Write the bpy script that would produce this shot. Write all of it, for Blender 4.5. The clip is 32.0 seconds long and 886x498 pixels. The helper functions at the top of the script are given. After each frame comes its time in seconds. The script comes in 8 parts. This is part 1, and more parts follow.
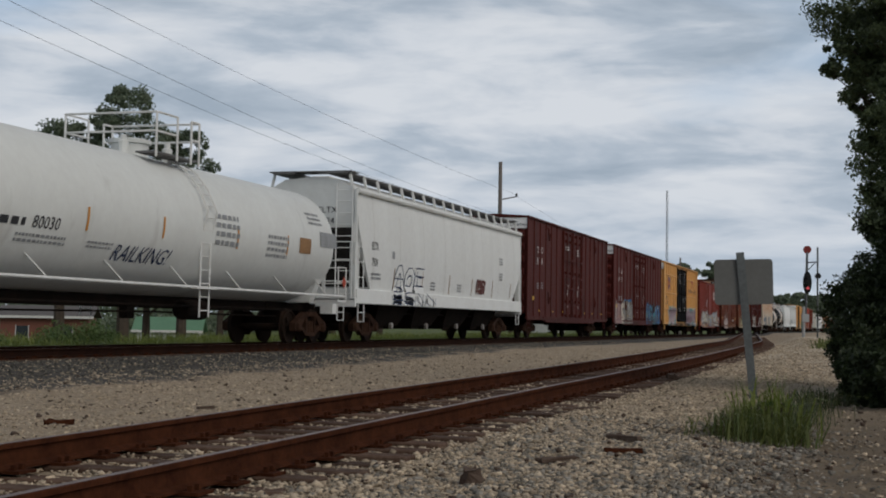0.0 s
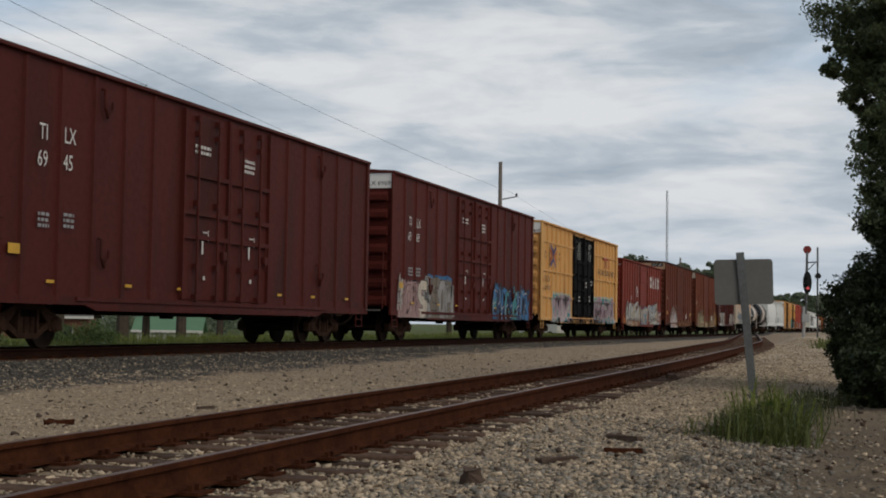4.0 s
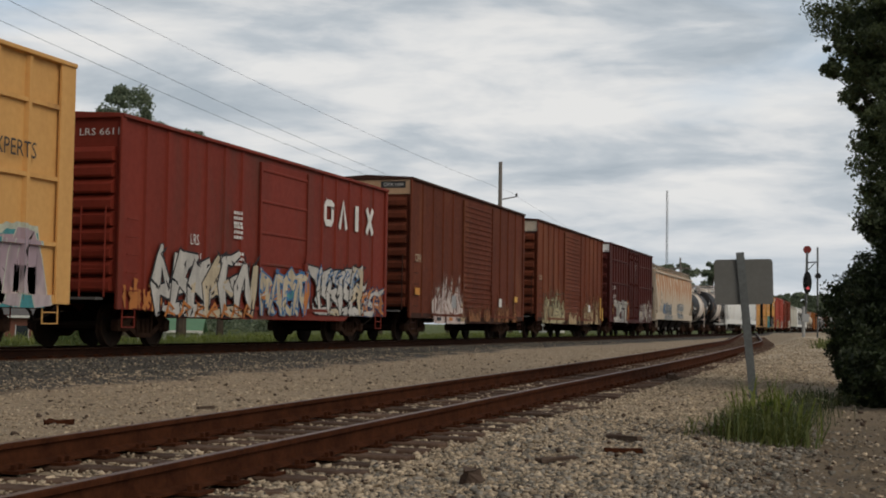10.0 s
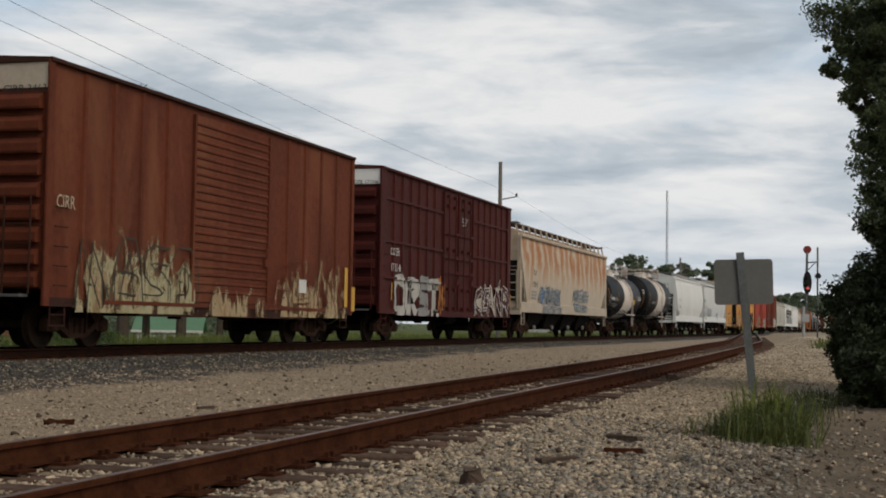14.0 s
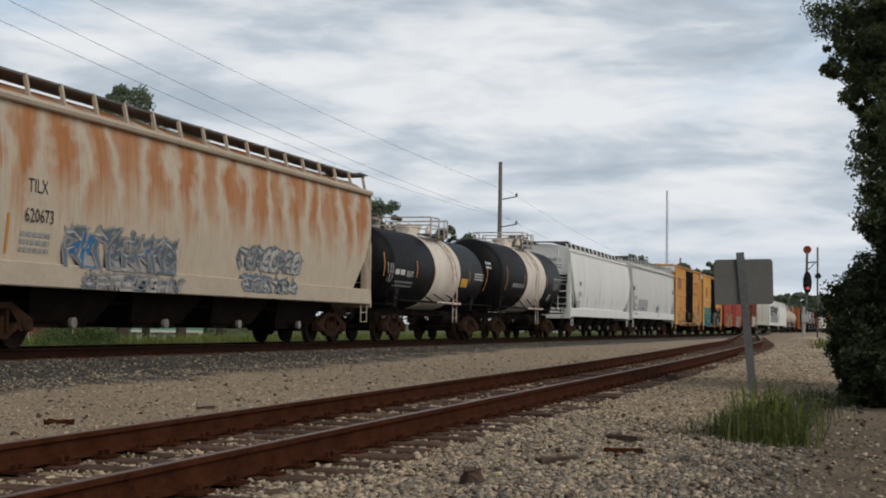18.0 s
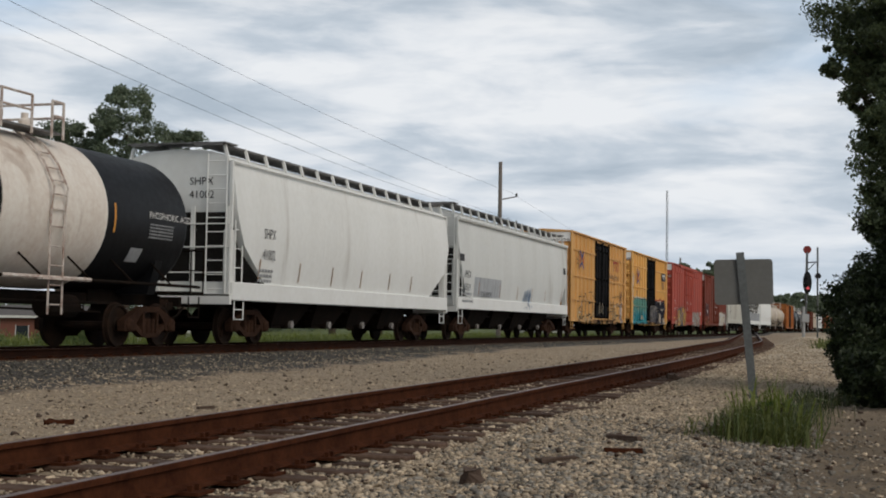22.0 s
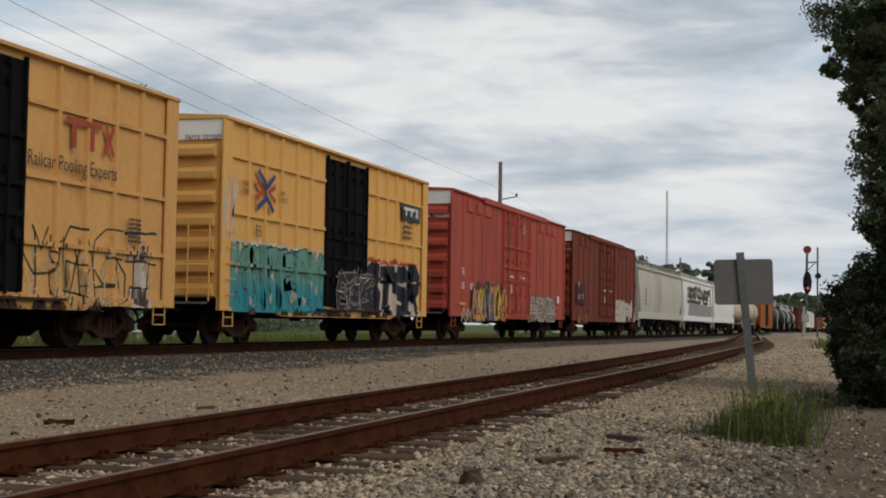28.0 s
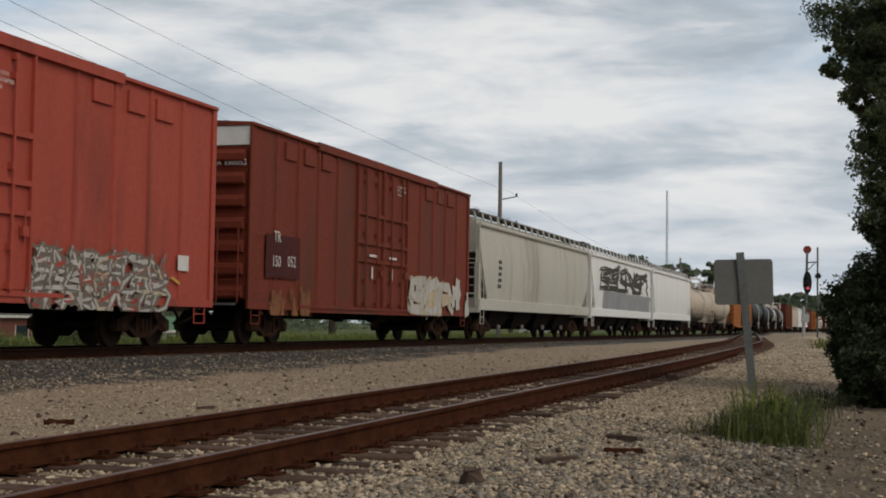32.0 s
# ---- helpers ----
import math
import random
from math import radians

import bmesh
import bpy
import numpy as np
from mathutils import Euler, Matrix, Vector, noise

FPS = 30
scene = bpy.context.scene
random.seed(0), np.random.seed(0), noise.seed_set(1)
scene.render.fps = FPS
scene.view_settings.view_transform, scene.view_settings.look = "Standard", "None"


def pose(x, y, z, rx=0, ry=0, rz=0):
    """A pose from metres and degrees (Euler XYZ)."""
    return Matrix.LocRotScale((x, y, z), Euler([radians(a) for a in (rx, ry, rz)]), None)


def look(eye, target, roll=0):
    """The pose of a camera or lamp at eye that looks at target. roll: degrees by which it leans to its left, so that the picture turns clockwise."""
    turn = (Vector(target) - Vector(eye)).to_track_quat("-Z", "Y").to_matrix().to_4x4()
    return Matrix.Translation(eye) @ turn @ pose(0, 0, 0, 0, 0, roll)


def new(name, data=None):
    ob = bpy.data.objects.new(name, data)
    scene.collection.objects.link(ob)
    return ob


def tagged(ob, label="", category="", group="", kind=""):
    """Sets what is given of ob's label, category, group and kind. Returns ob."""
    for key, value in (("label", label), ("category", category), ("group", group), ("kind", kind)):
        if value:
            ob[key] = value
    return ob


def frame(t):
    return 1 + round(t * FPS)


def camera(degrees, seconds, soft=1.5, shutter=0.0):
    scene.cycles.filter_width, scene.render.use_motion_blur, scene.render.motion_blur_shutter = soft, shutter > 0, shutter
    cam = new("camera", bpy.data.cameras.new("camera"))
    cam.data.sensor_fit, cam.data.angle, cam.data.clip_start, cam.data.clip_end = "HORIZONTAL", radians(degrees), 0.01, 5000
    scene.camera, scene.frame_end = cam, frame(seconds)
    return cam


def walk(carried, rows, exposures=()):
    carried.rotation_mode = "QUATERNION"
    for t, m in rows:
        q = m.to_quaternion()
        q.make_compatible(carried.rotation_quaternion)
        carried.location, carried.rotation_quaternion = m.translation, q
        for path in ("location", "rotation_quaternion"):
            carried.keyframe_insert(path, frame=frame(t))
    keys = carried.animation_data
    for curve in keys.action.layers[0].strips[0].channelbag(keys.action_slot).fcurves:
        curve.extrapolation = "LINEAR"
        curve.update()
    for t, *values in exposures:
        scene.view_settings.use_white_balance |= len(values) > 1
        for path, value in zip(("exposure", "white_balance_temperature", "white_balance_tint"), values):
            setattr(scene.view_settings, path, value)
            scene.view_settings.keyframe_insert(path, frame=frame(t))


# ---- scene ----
# ---------- camera ----------
# The main track runs along +Y; its rail heads lie at z = 0.  The camera stands beside the siding.
cam = camera(34.889, 32.0, soft=1.9)
EYE = Vector((0.0, 0.0, 0.587))
YAW, PITCH, ROLL = radians(16.991), radians(3.043), 0.902
AIM = EYE + Vector((-math.sin(YAW) * math.cos(PITCH), math.cos(YAW) * math.cos(PITCH), math.sin(PITCH)))
walk(cam, [(0.0, look(EYE, AIM, ROLL)), (32.0, look(EYE, AIM, ROLL))], exposures=[(0.0, -0.18, 6000, 10), (2.0, -0.22, 6000, 10), (3.5, -0.16, 6150, 10), (6.0, 0.08, 6500, 10), (8.0, 0.06, 6500, 10), (9.0, 0.0, 6500, 10), (11.0, 0.0, 6500, 10), (14.0, 0.05, 6450, 10), (20.0, 0.11, 6200, 10), (22.0, 0.13, 6200, 10), (25.0, 0.06, 6350, 10), (28.0, 0.03, 6400, 10), (32.0, 0.0, 6400, 10)])

# ---------- world and sun: a bright overcast day with broken cloud ----------
SUN_EL, SUN_AZ = radians(38), radians(118)
world = bpy.data.worlds.new("world")
scene.world = world
world.use_nodes = True


class Nodes:
    """Short helper to wire node trees."""
    def __init__(self, tree):
        self.t = tree
        tree.nodes.clear()

    def add(self, kind, ins=None, operation="", blend=""):
        n = self.t.nodes.new(kind)
        if operation:
            n.operation = operation
        if blend:
            n.data_type, n.blend_type = "RGBA", blend
        for k, v in (ins or {}).items():
            if isinstance(v, bpy.types.NodeSocket):
                self.t.links.new(v, n.inputs[k])
            else:
                n.inputs[k].default_value = v
        return n

    def math(self, op, a, b=0.0, clamp=False):
        n = self.add("ShaderNodeMath", operation=op)
        n.use_clamp = clamp
        for i, v in enumerate((a, b)):
            if isinstance(v, bpy.types.NodeSocket):
                self.t.links.new(v, n.inputs[i])
            else:
                n.inputs[i].default_value = v
        return n.outputs[0]

    def ramp(self, fac, stops, interp="LINEAR"):
        n = self.add("ShaderNodeValToRGB", ins={"Fac": fac})
        n.color_ramp.interpolation = interp
        el = n.color_ramp.elements
        while len(el) < len(stops):
            el.new(0.5)
        for e, (p, c) in zip(el, stops):
            e.position = p
            e.color = (*c, 1) if len(c) == 3 else c
        return n.outputs["Color"]

    def mix(self, fac, a, b, blend="MIX"):
        n = self.add("ShaderNodeMix", blend=blend)
        for i, v in ((0, fac), (6, a), (7, b)):
            if isinstance(v, bpy.types.NodeSocket):
                self.t.links.new(v, n.inputs[i])
            elif i == 0:
                n.inputs[i].default_value = v
            else:
                n.inputs[i].default_value = (*v, 1)
        return n.outputs[2]

    def noise(self, vec, scale, detail=4.0, rough=0.55, dist=0.0):
        return self.add("ShaderNodeTexNoise", ins={"Vector": vec, "Scale": scale, "Detail": detail, "Roughness": rough, "Distortion": dist}).outputs[0]


def build_world():
    n = Nodes(world.node_tree)
    sky = n.add("ShaderNodeTexSky")
    sky.sky_type, sky.sun_disc, sky.sun_elevation, sky.sun_rotation = "NISHITA", False, SUN_EL, SUN_AZ
    d = n.add("ShaderNodeTexCoord").outputs["Generated"]
    s = n.add("ShaderNodeSeparateXYZ", ins={"Vector": d})
    up = n.math("MAXIMUM", s.outputs[2], 0.0)
    # cloud banks: wide and flat, flatter still towards the horizon
    lift = n.math("MULTIPLY", n.math("POWER", n.math("ADD", up, 0.02), 0.72), 3.3)
    p = n.add("ShaderNodeCombineXYZ", ins={0: s.outputs[0], 1: s.outputs[1], 2: lift}).outputs[0]
    cover = n.noise(p, 2.6, 4.0, 0.45, 0.3)
    shade = n.noise(p, 8.0, 7.0, 0.54, 0.35)
    fine = n.noise(p, 26.0, 4.0, 0.5, 0.3)
    cloud = n.ramp(n.math("ADD", n.math("MULTIPLY", shade, 0.88), n.math("MULTIPLY", fine, 0.12)),
                   [(0.33, (0.40, 0.455, 0.505)), (0.44, (0.515, 0.56, 0.60)), (0.52, (0.66, 0.68, 0.695)), (0.62, (0.775, 0.775, 0.765))])
    gap = n.ramp(cover, [(0.25, (0, 0, 0)), (0.42, (1, 1, 1))])
    blue = n.mix(1.0, sky.outputs[0], (0.11, 0.11, 0.11), "MULTIPLY")
    blue = n.mix(0.55, blue, (0.50, 0.64, 0.78))
    col = n.mix(gap, blue, cloud)
    # haze towards the horizon, dull land below it
    col = n.mix(n.ramp(up, [(0.0, (0.55, 0.55, 0.55)), (0.10, (0, 0, 0))]), col, (0.56, 0.62, 0.68))
    # the unseen sky above the view is dimmed to weaken light from overhead
    high = n.ramp(up, [(0.20, (1, 1, 1)), (0.55, (0.42, 0.42, 0.43))])
    col = n.mix(1.0, col, high, "MULTIPLY")
    below = n.math("LESS_THAN", s.outputs[2], -0.01)
    col = n.mix(below, col, (0.10, 0.10, 0.085))
    bg = n.add("ShaderNodeBackground", ins={"Color": col, "Strength": 1.0})
    out = n.add("ShaderNodeOutputWorld", ins={"Surface": bg.outputs[0]})


build_world()
sun = new("sun", bpy.data.lights.new("sun", "SUN"))
sun.data.energy, sun.data.angle, sun.data.color = 1.35, radians(42), (1.0, 0.88, 0.73)
sun.matrix_world = look((0, 0, 60), (math.sin(SUN_AZ) * -10, math.cos(SUN_AZ) * -10, 60 - 10 * math.tan(SUN_EL)))

# ---------- materials ----------
MATS = {}


def material(name, base, rough=0.7, metal=0.0, second=None, scale=3.0, amount=0.5, grime=None, grime_scale=0.7, grime_low=0.52,
             bump=0.2, bump_scale=40.0, streak=1.0, per_piece=0.0, island=0.0, gloss=0.2):
    """Paint, stone, wood ... : base colour, a second colour by fine noise, grime or rust by large noise, streaks run down (z stretched)."""
    if name in MATS:
        return MATS[name]
    m = bpy.data.materials.new(name)
    m.use_nodes = True
    n = Nodes(m.node_tree)
    co = n.add("ShaderNodeTexCoord").outputs["Object"]
    oi = n.add("ShaderNodeObjectInfo")
    off = n.add("ShaderNodeVectorMath", operation="SCALE", ins={0: (13.0, 7.0, 5.0), 3: oi.outputs["Random"]}).outputs[0]
    pos = n.add("ShaderNodeVectorMath", operation="ADD", ins={0: co, 1: off}).outputs[0]
    low = n.add("ShaderNodeMapping", ins={"Vector": pos, "Scale": (1.0, 1.0, 1.0 / streak)}).outputs[0]
    fine = n.noise(pos, scale * 6, 5.0, 0.6)
    wide = n.noise(low, scale, 4.0, 0.55)
    second = second or tuple(c * 0.72 for c in base)
    f = n.math("MULTIPLY", n.math("ADD", n.math("MULTIPLY", fine, 0.45), n.math("MULTIPLY", wide, 0.55)), 1.0)
    f = n.ramp(f, [(0.38, (0, 0, 0)), (0.62, (amount, amount, amount))])
    col = n.mix(f, base, second)
    if grime:
        g = n.ramp(n.noise(low, grime_scale, 7.0, 0.62, 0.4), [(grime_low, (0, 0, 0)), (grime_low + 0.16, (0.85, 0.85, 0.85))])
        col = n.mix(g, col, grime)
    rnd = None
    if per_piece:
        rnd = oi.outputs["Random"]
        amt = per_piece
    if island:
        rnd = n.add("ShaderNodeNewGeometry").outputs["Random Per Island"]
        amt = island
    if rnd is not None:
        k = n.math("ADD", n.math("MULTIPLY", rnd, 2 * amt), 1.0 - amt)
        kk = n.add("ShaderNodeCombineColor", ins={0: k, 1: k, 2: k}).outputs[0]
        col = n.mix(1.0, col, kk, "MULTIPLY")
    b = n.add("ShaderNodeBsdfPrincipled", ins={"Base Color": col, "Roughness": n.math("ADD", n.math("MULTIPLY", fine, 0.24), rough - 0.12, True), "Metallic": metal, "Specular IOR Level": gloss})
    if bump:
        h = n.math("ADD", n.math("MULTIPLY", n.noise(pos, bump_scale, 4.0, 0.6), 1.0), n.math("MULTIPLY", wide, 0.5))
        bp = n.add("ShaderNodeBump", ins={"Height": h, "Strength": bump, "Distance": 0.02})
        m.node_tree.links.new(bp.outputs[0], b.inputs["Normal"])
    n.add("ShaderNodeOutputMaterial", ins={"Surface": b.outputs[0]})
    MATS[name] = m
    return m


M_RAIL = material("rusty_rail_steel", (0.034, 0.012, 0.006), 0.9, 0.0, (0.085, 0.030, 0.014), 4, 0.8, bump=0.3, gloss=0.04)
# darker copy of the rail rust, the train's shade mixed into its colour
M_RAILDARK = material("oily_rail_steel", (0.014, 0.007, 0.005), 0.9, 0.0, (0.032, 0.014, 0.008), 4, 0.8, bump=0.3, gloss=0.04)
M_RAILTOP = material("worn_rail_head", (0.19, 0.135, 0.105), 0.42, 0.4, (0.085, 0.045, 0.030), 3, 0.7, bump=0.05)
M_TIE = material("weathered_tie_wood", (0.060, 0.034, 0.023), 0.9, 0.0, (0.125, 0.082, 0.058), 3, 0.9, bump=0.7, bump_scale=25, per_piece=0.3)
M_STONE = material("limestone_ballast", (0.49, 0.40, 0.29), 0.92, 0.0, (0.29, 0.235, 0.17), 5, 0.7, bump=0.4, island=0.45)
M_GREYSTONE = material("grey_limestone_ballast", (0.27, 0.245, 0.205), 0.92, 0.0, (0.13, 0.118, 0.10), 5, 0.7, bump=0.4, island=0.55)
M_DARKSTONE = material("granite_ballast", (0.072, 0.069, 0.062), 0.9, 0.0, (0.145, 0.137, 0.118), 5, 0.6, bump=0.4, island=0.55)
# near-black base: shade below the cars is included in this colour
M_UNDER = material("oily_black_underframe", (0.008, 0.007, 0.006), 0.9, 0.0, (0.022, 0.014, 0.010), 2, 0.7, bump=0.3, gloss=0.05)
M_WHEEL = material("dark_rusty_wheel_steel", (0.014, 0.011, 0.009), 0.75, 0.0, (0.034, 0.019, 0.012), 3, 0.8, bump=0.2, gloss=0.06)
M_ENDWHITE = material("clean_white_paint", (0.86, 0.86, 0.84), 0.6, 0.0, (0.80, 0.79, 0.76), 2, 0.5, bump=0.03, streak=3)
M_WHITE = material("white_paint", (0.74, 0.74, 0.72), 0.6, 0.0, (0.56, 0.54, 0.50), 2, 0.5, bump=0.05, streak=3)
M_BLACKPAINT = material("black_paint", (0.020, 0.020, 0.022), 0.55, 0.0, (0.045, 0.043, 0.042), 1.5, 0.6, bump=0.08, streak=4)
M_LETTER_W = material("white_lettering", (0.70, 0.69, 0.66), 0.7, bump=0)
M_LETTER_K = material("black_lettering", (0.045, 0.045, 0.05), 0.7, bump=0)
M_STICKER = material("yellow_reflective_sticker", (0.62, 0.36, 0.045), 0.5, bump=0)
M_ORANGE = material("orange_stripe", (0.60, 0.27, 0.05), 0.6, bump=0)
M_GRATE = material("galvanised_walkway_grating", (0.20, 0.20, 0.20), 0.6, 0.5, (0.12, 0.11, 0.10), 6, 0.7, bump=0.5, bump_scale=60)


# ---------- mesh helpers ----------
def box(bm, x0, x1, y0, y1, z0, z1):
    v = [bm.verts.new((x, y, z)) for x in (x0, x1) for y in (y0, y1) for z in (z0, z1)]
    for f in ((0, 1, 3, 2), (4, 6, 7, 5), (0, 4, 5, 1), (2, 3, 7, 6), (0, 2, 6, 4), (1, 5, 7, 3)):
        bm.faces.new([v[i] for i in f])
    return bm


def boxes(*args):
    bm = bmesh.new()
    for a in args:
        box(bm, *a)
    return bm


def prism(bm, profile, lo, hi, axis="y"):
    """A closed profile of 2D points pushed along an axis: y takes (x, z), x takes (y, z), z takes (x, y)."""
    put = {"y": lambda p, s: (p[0], s, p[1]), "x": lambda p, s: (s, p[0], p[1]), "z": lambda p, s: (p[0], p[1], s)}[axis]
    a = [bm.verts.new(put(p, lo)) for p in profile]
    b = [bm.verts.new(put(p, hi)) for p in profile]
    n = len(profile)
    bm.faces.new(a[::-1])
    bm.faces.new(b)
    for i in range(n):
        bm.faces.new((a[i], a[(i + 1) % n], b[(i + 1) % n], b[i]))
    return bm


def tube(bm, pts, r, seg=6, close=True):
    """A round bar along a list of points."""
    pts = [Vector(p) for p in pts]
    rings = []
    for i, p in enumerate(pts):
        d = (pts[min(i + 1, len(pts) - 1)] - pts[max(i - 1, 0)]).normalized()
        a = d.orthogonal().normalized() if i == 0 else (rings_a - d * rings_a.dot(d)).normalized()
        rings_a = a
        b = d.cross(a)
        rr = r[i] if isinstance(r, (list, tuple)) else r
        rings.append([bm.verts.new(p + (a * math.cos(k * math.tau / seg) + b * math.sin(k * math.tau / seg)) * rr) for k in range(seg)])
    for q, w in zip(rings, rings[1:]):
        for k in range(seg):
            bm.faces.new((q[k], q[(k + 1) % seg], w[(k + 1) % seg], w[k]))
    if close:
        bm.faces.new(rings[0][::-1])
        bm.faces.new(rings[-1])
    return bm


def lathe(bm, rows, seg=20, axis="y", centre=(0, 0, 0)):
    """Rows of (along, radius) turned round an axis."""
    c = Vector(centre)
    rings = []
    for s, r in rows:
        ring = []
        for k in range(seg):
            a = k * math.tau / seg
            o = {"y": (r * math.cos(a), s, r * math.sin(a)), "x": (s, r * math.cos(a), r * math.sin(a)), "z": (r * math.cos(a), r * math.sin(a), s)}[axis]
            ring.append(bm.verts.new(c + Vector(o)))
        rings.append(ring)
    for q, w in zip(rings, rings[1:]):
        for k in range(seg):
            bm.faces.new((q[k], q[(k + 1) % seg], w[(k + 1) % seg], w[k]))
    bm.faces.new(rings[0][::-1])
    bm.faces.new(rings[-1])
    return bm


def to_mesh(name, bm, mat, smooth=False, bevel=0.0):
    if bevel:
        bmesh.ops.bevel(bm, geom=list(bm.edges), offset=bevel, segments=1, affect="EDGES")
    bmesh.ops.recalc_face_normals(bm, faces=bm.faces)
    me = bpy.data.meshes.new(name)
    bm.to_mesh(me)
    bm.free()
    if mat:
        me.materials.append(mat)
    if smooth:
        me.shade_smooth()
        me.set_sharp_from_angle(angle=radians(35))
    return me


def part(name, bm, mat, parent=None, label="", smooth=False, bevel=0.0, at=None):
    me = bm if isinstance(bm, bpy.types.Mesh) else to_mesh(name, bm, mat, smooth, bevel)
    ob = new(name, me)
    if parent:
        ob.parent = parent
    if at is not None:
        ob.matrix_basis = at if isinstance(at, Matrix) else Matrix.Translation(at)
    return tagged(ob, label) if label else ob


def thing(name, label, category, group="", kind="", at=None):
    ob = new(name)
    ob.empty_display_size = 0.3
    if at is not None:
        ob.matrix_basis = at if isinstance(at, Matrix) else Matrix.Translation(at)
    return tagged(ob, label, category, group, kind)


TEXTS = {}


def words(parent, text, y, z, size, mat, x=0.0, width=1.0, name="lettering", turn=None):
    """Flat letters on the side that faces +X, first letter at y; or with turn, on a face with that pose."""
    y, width = along(parent, y, width)
    key = (text, mat.name)
    if key not in TEXTS:
        cu = bpy.data.curves.new("t", "FONT")
        cu.body, cu.size, cu.extrude, cu.resolution_u = text, 1.0, 0.0, 2
        ob = new("t", cu)
        bpy.context.view_layer.update()
        me = bpy.data.meshes.new_from_object(ob.evaluated_get(bpy.context.evaluated_depsgraph_get()))
        me.materials.clear()
        me.materials.append(mat)
        me.name = "letters"
        bpy.data.objects.remove(ob)
        bpy.data.curves.remove(cu)
        TEXTS[key] = me
    ob = new(name, TEXTS[key])
    ob.parent = parent
    ob.matrix_basis = (turn or pose(x, y, z, 90, 0, 90)) @ Matrix.Diagonal((size * width, size, 1, 1))
    return ob


def text_bars(parent, y, z, rows, mat, x, size=0.06, width=0.6, seed=0, name="small_lettering"):
    """Writing too small to read: rows of short bars."""
    rng = random.Random(seed)
    bm = bmesh.new()
    y, width = along(parent, y, width)
    for r in range(rows):
        yy = y
        while yy < y + width:
            w = rng.uniform(0.4, 1.1) * size * 2
            box(bm, x, x + 0.003, yy, min(yy + w, y + width), z - r * size * 1.75, z - r * size * 1.75 + size)
            yy += w + size * 0.6
    return tagged(part(name, bm, mat, parent), kind="stuff")
# ---------- levels ----------
MAIN_X = -15.86          # centre of the main track
LIFT = 0.10              # car bodies ride this much above their drawn level
FAR_Y = 900.0


def smooth(a, b, x):
    t = min(1.0, max(0.0, (x - a) / (b - a)))
    return t * t * (3 - 2 * t)


def siding_z(y):
    """Rail-head level of the siding: it climbs to the main line's level."""
    w = min(y, 50.0)
    return -0.302 + 0.01058 * w - 0.000107 * w * w + 0.12 * smooth(22, 52, y)


def siding_x(y):
    d = max(0.0, y - 34.0)
    e = min(d, 36.0)
    return -4.65 + 0.0053 * min(y, 34.0) - e * e * 0.00112 - 0.0806 * (d - e)


def ground_z(x, y):
    g = siding_z(y) - 0.225
    left = siding_x(y) - 1.6
    toe, shoulder = MAIN_X + 4.9, MAIN_X + 1.95
    # between the tracks, then the main line's ballast bank, then the grass beyond it
    if x > left:
        z = g - 0.07 * smooth(left + 4.6, left + 6.4, x) + 0.16 * smooth(-0.6, 3.5, x) * smooth(10, 20, y)
        z += 0.28 * smooth(40, 62, y) * smooth(siding_x(y) + 1.6, siding_x(y) + 3.0, x)
    elif x > toe:
        z = g - 0.05 * smooth(0, 1.5, left - x)
    elif x > shoulder:
        z = g - 0.05 + (-0.20 - g + 0.05) * smooth(toe, shoulder, x)
    elif x > MAIN_X - 1.75:
        z = -0.20
    else:
        z = -0.20 - 0.40 * smooth(1.75, 4.0, MAIN_X - x) - 2.0 * smooth(16, 34, MAIN_X - x) * (1 - smooth(150, 260, y))
    return z


def ground_h(x, y):
    near = 1.0 if -14 < x < 6 and 3 < y < 90 else 0.0
    rough = near * 0.035 * noise.noise(Vector((x * 1.3, y * 1.3, 0))) + near * 0.05 * noise.noise(Vector((x * 0.35, y * 0.35, 3)))
    return ground_z(x, y) + rough * (0.3 if abs(x - siding_x(y)) < 1.6 else 1.0)


def seq(*spans):
    out = []
    for a, b, step in spans:
        n = max(1, round((b - a) / step))
        out += [a + (b - a) * i / n for i in range(n)]
    return out + [spans[-1][1]]


def build_ground():
    xs = seq((-1500, -200, 200), (-200, -40, 20), (-40, -19, 1.5), (-19, -10, 0.3), (-10, 4, 0.35), (4, 30, 2), (30, 300, 60), (300, 1500, 300))
    ys = seq((-400, -20, 60), (-20, 4, 2), (4, 30, 0.4), (30, 80, 1.2), (80, 240, 6), (240, 900, 40), (900, 3500, 400))
    verts, faces = [], []
    for y in ys:
        for x in xs:
            verts.append((x, y, ground_h(x, y)))
    w = len(xs)
    for j in range(len(ys) - 1):
        for i in range(w - 1):
            a = j * w + i
            faces.append((a, a + 1, a + w + 1, a + w))
    me = bpy.data.meshes.new("ground")
    me.from_pydata(verts, [], faces)
    me.shade_smooth()
    me.materials.append(ground_material())
    return tagged(new("ground", me), "gravel, sand and rough grass beside the railway", "ground", kind="structure")


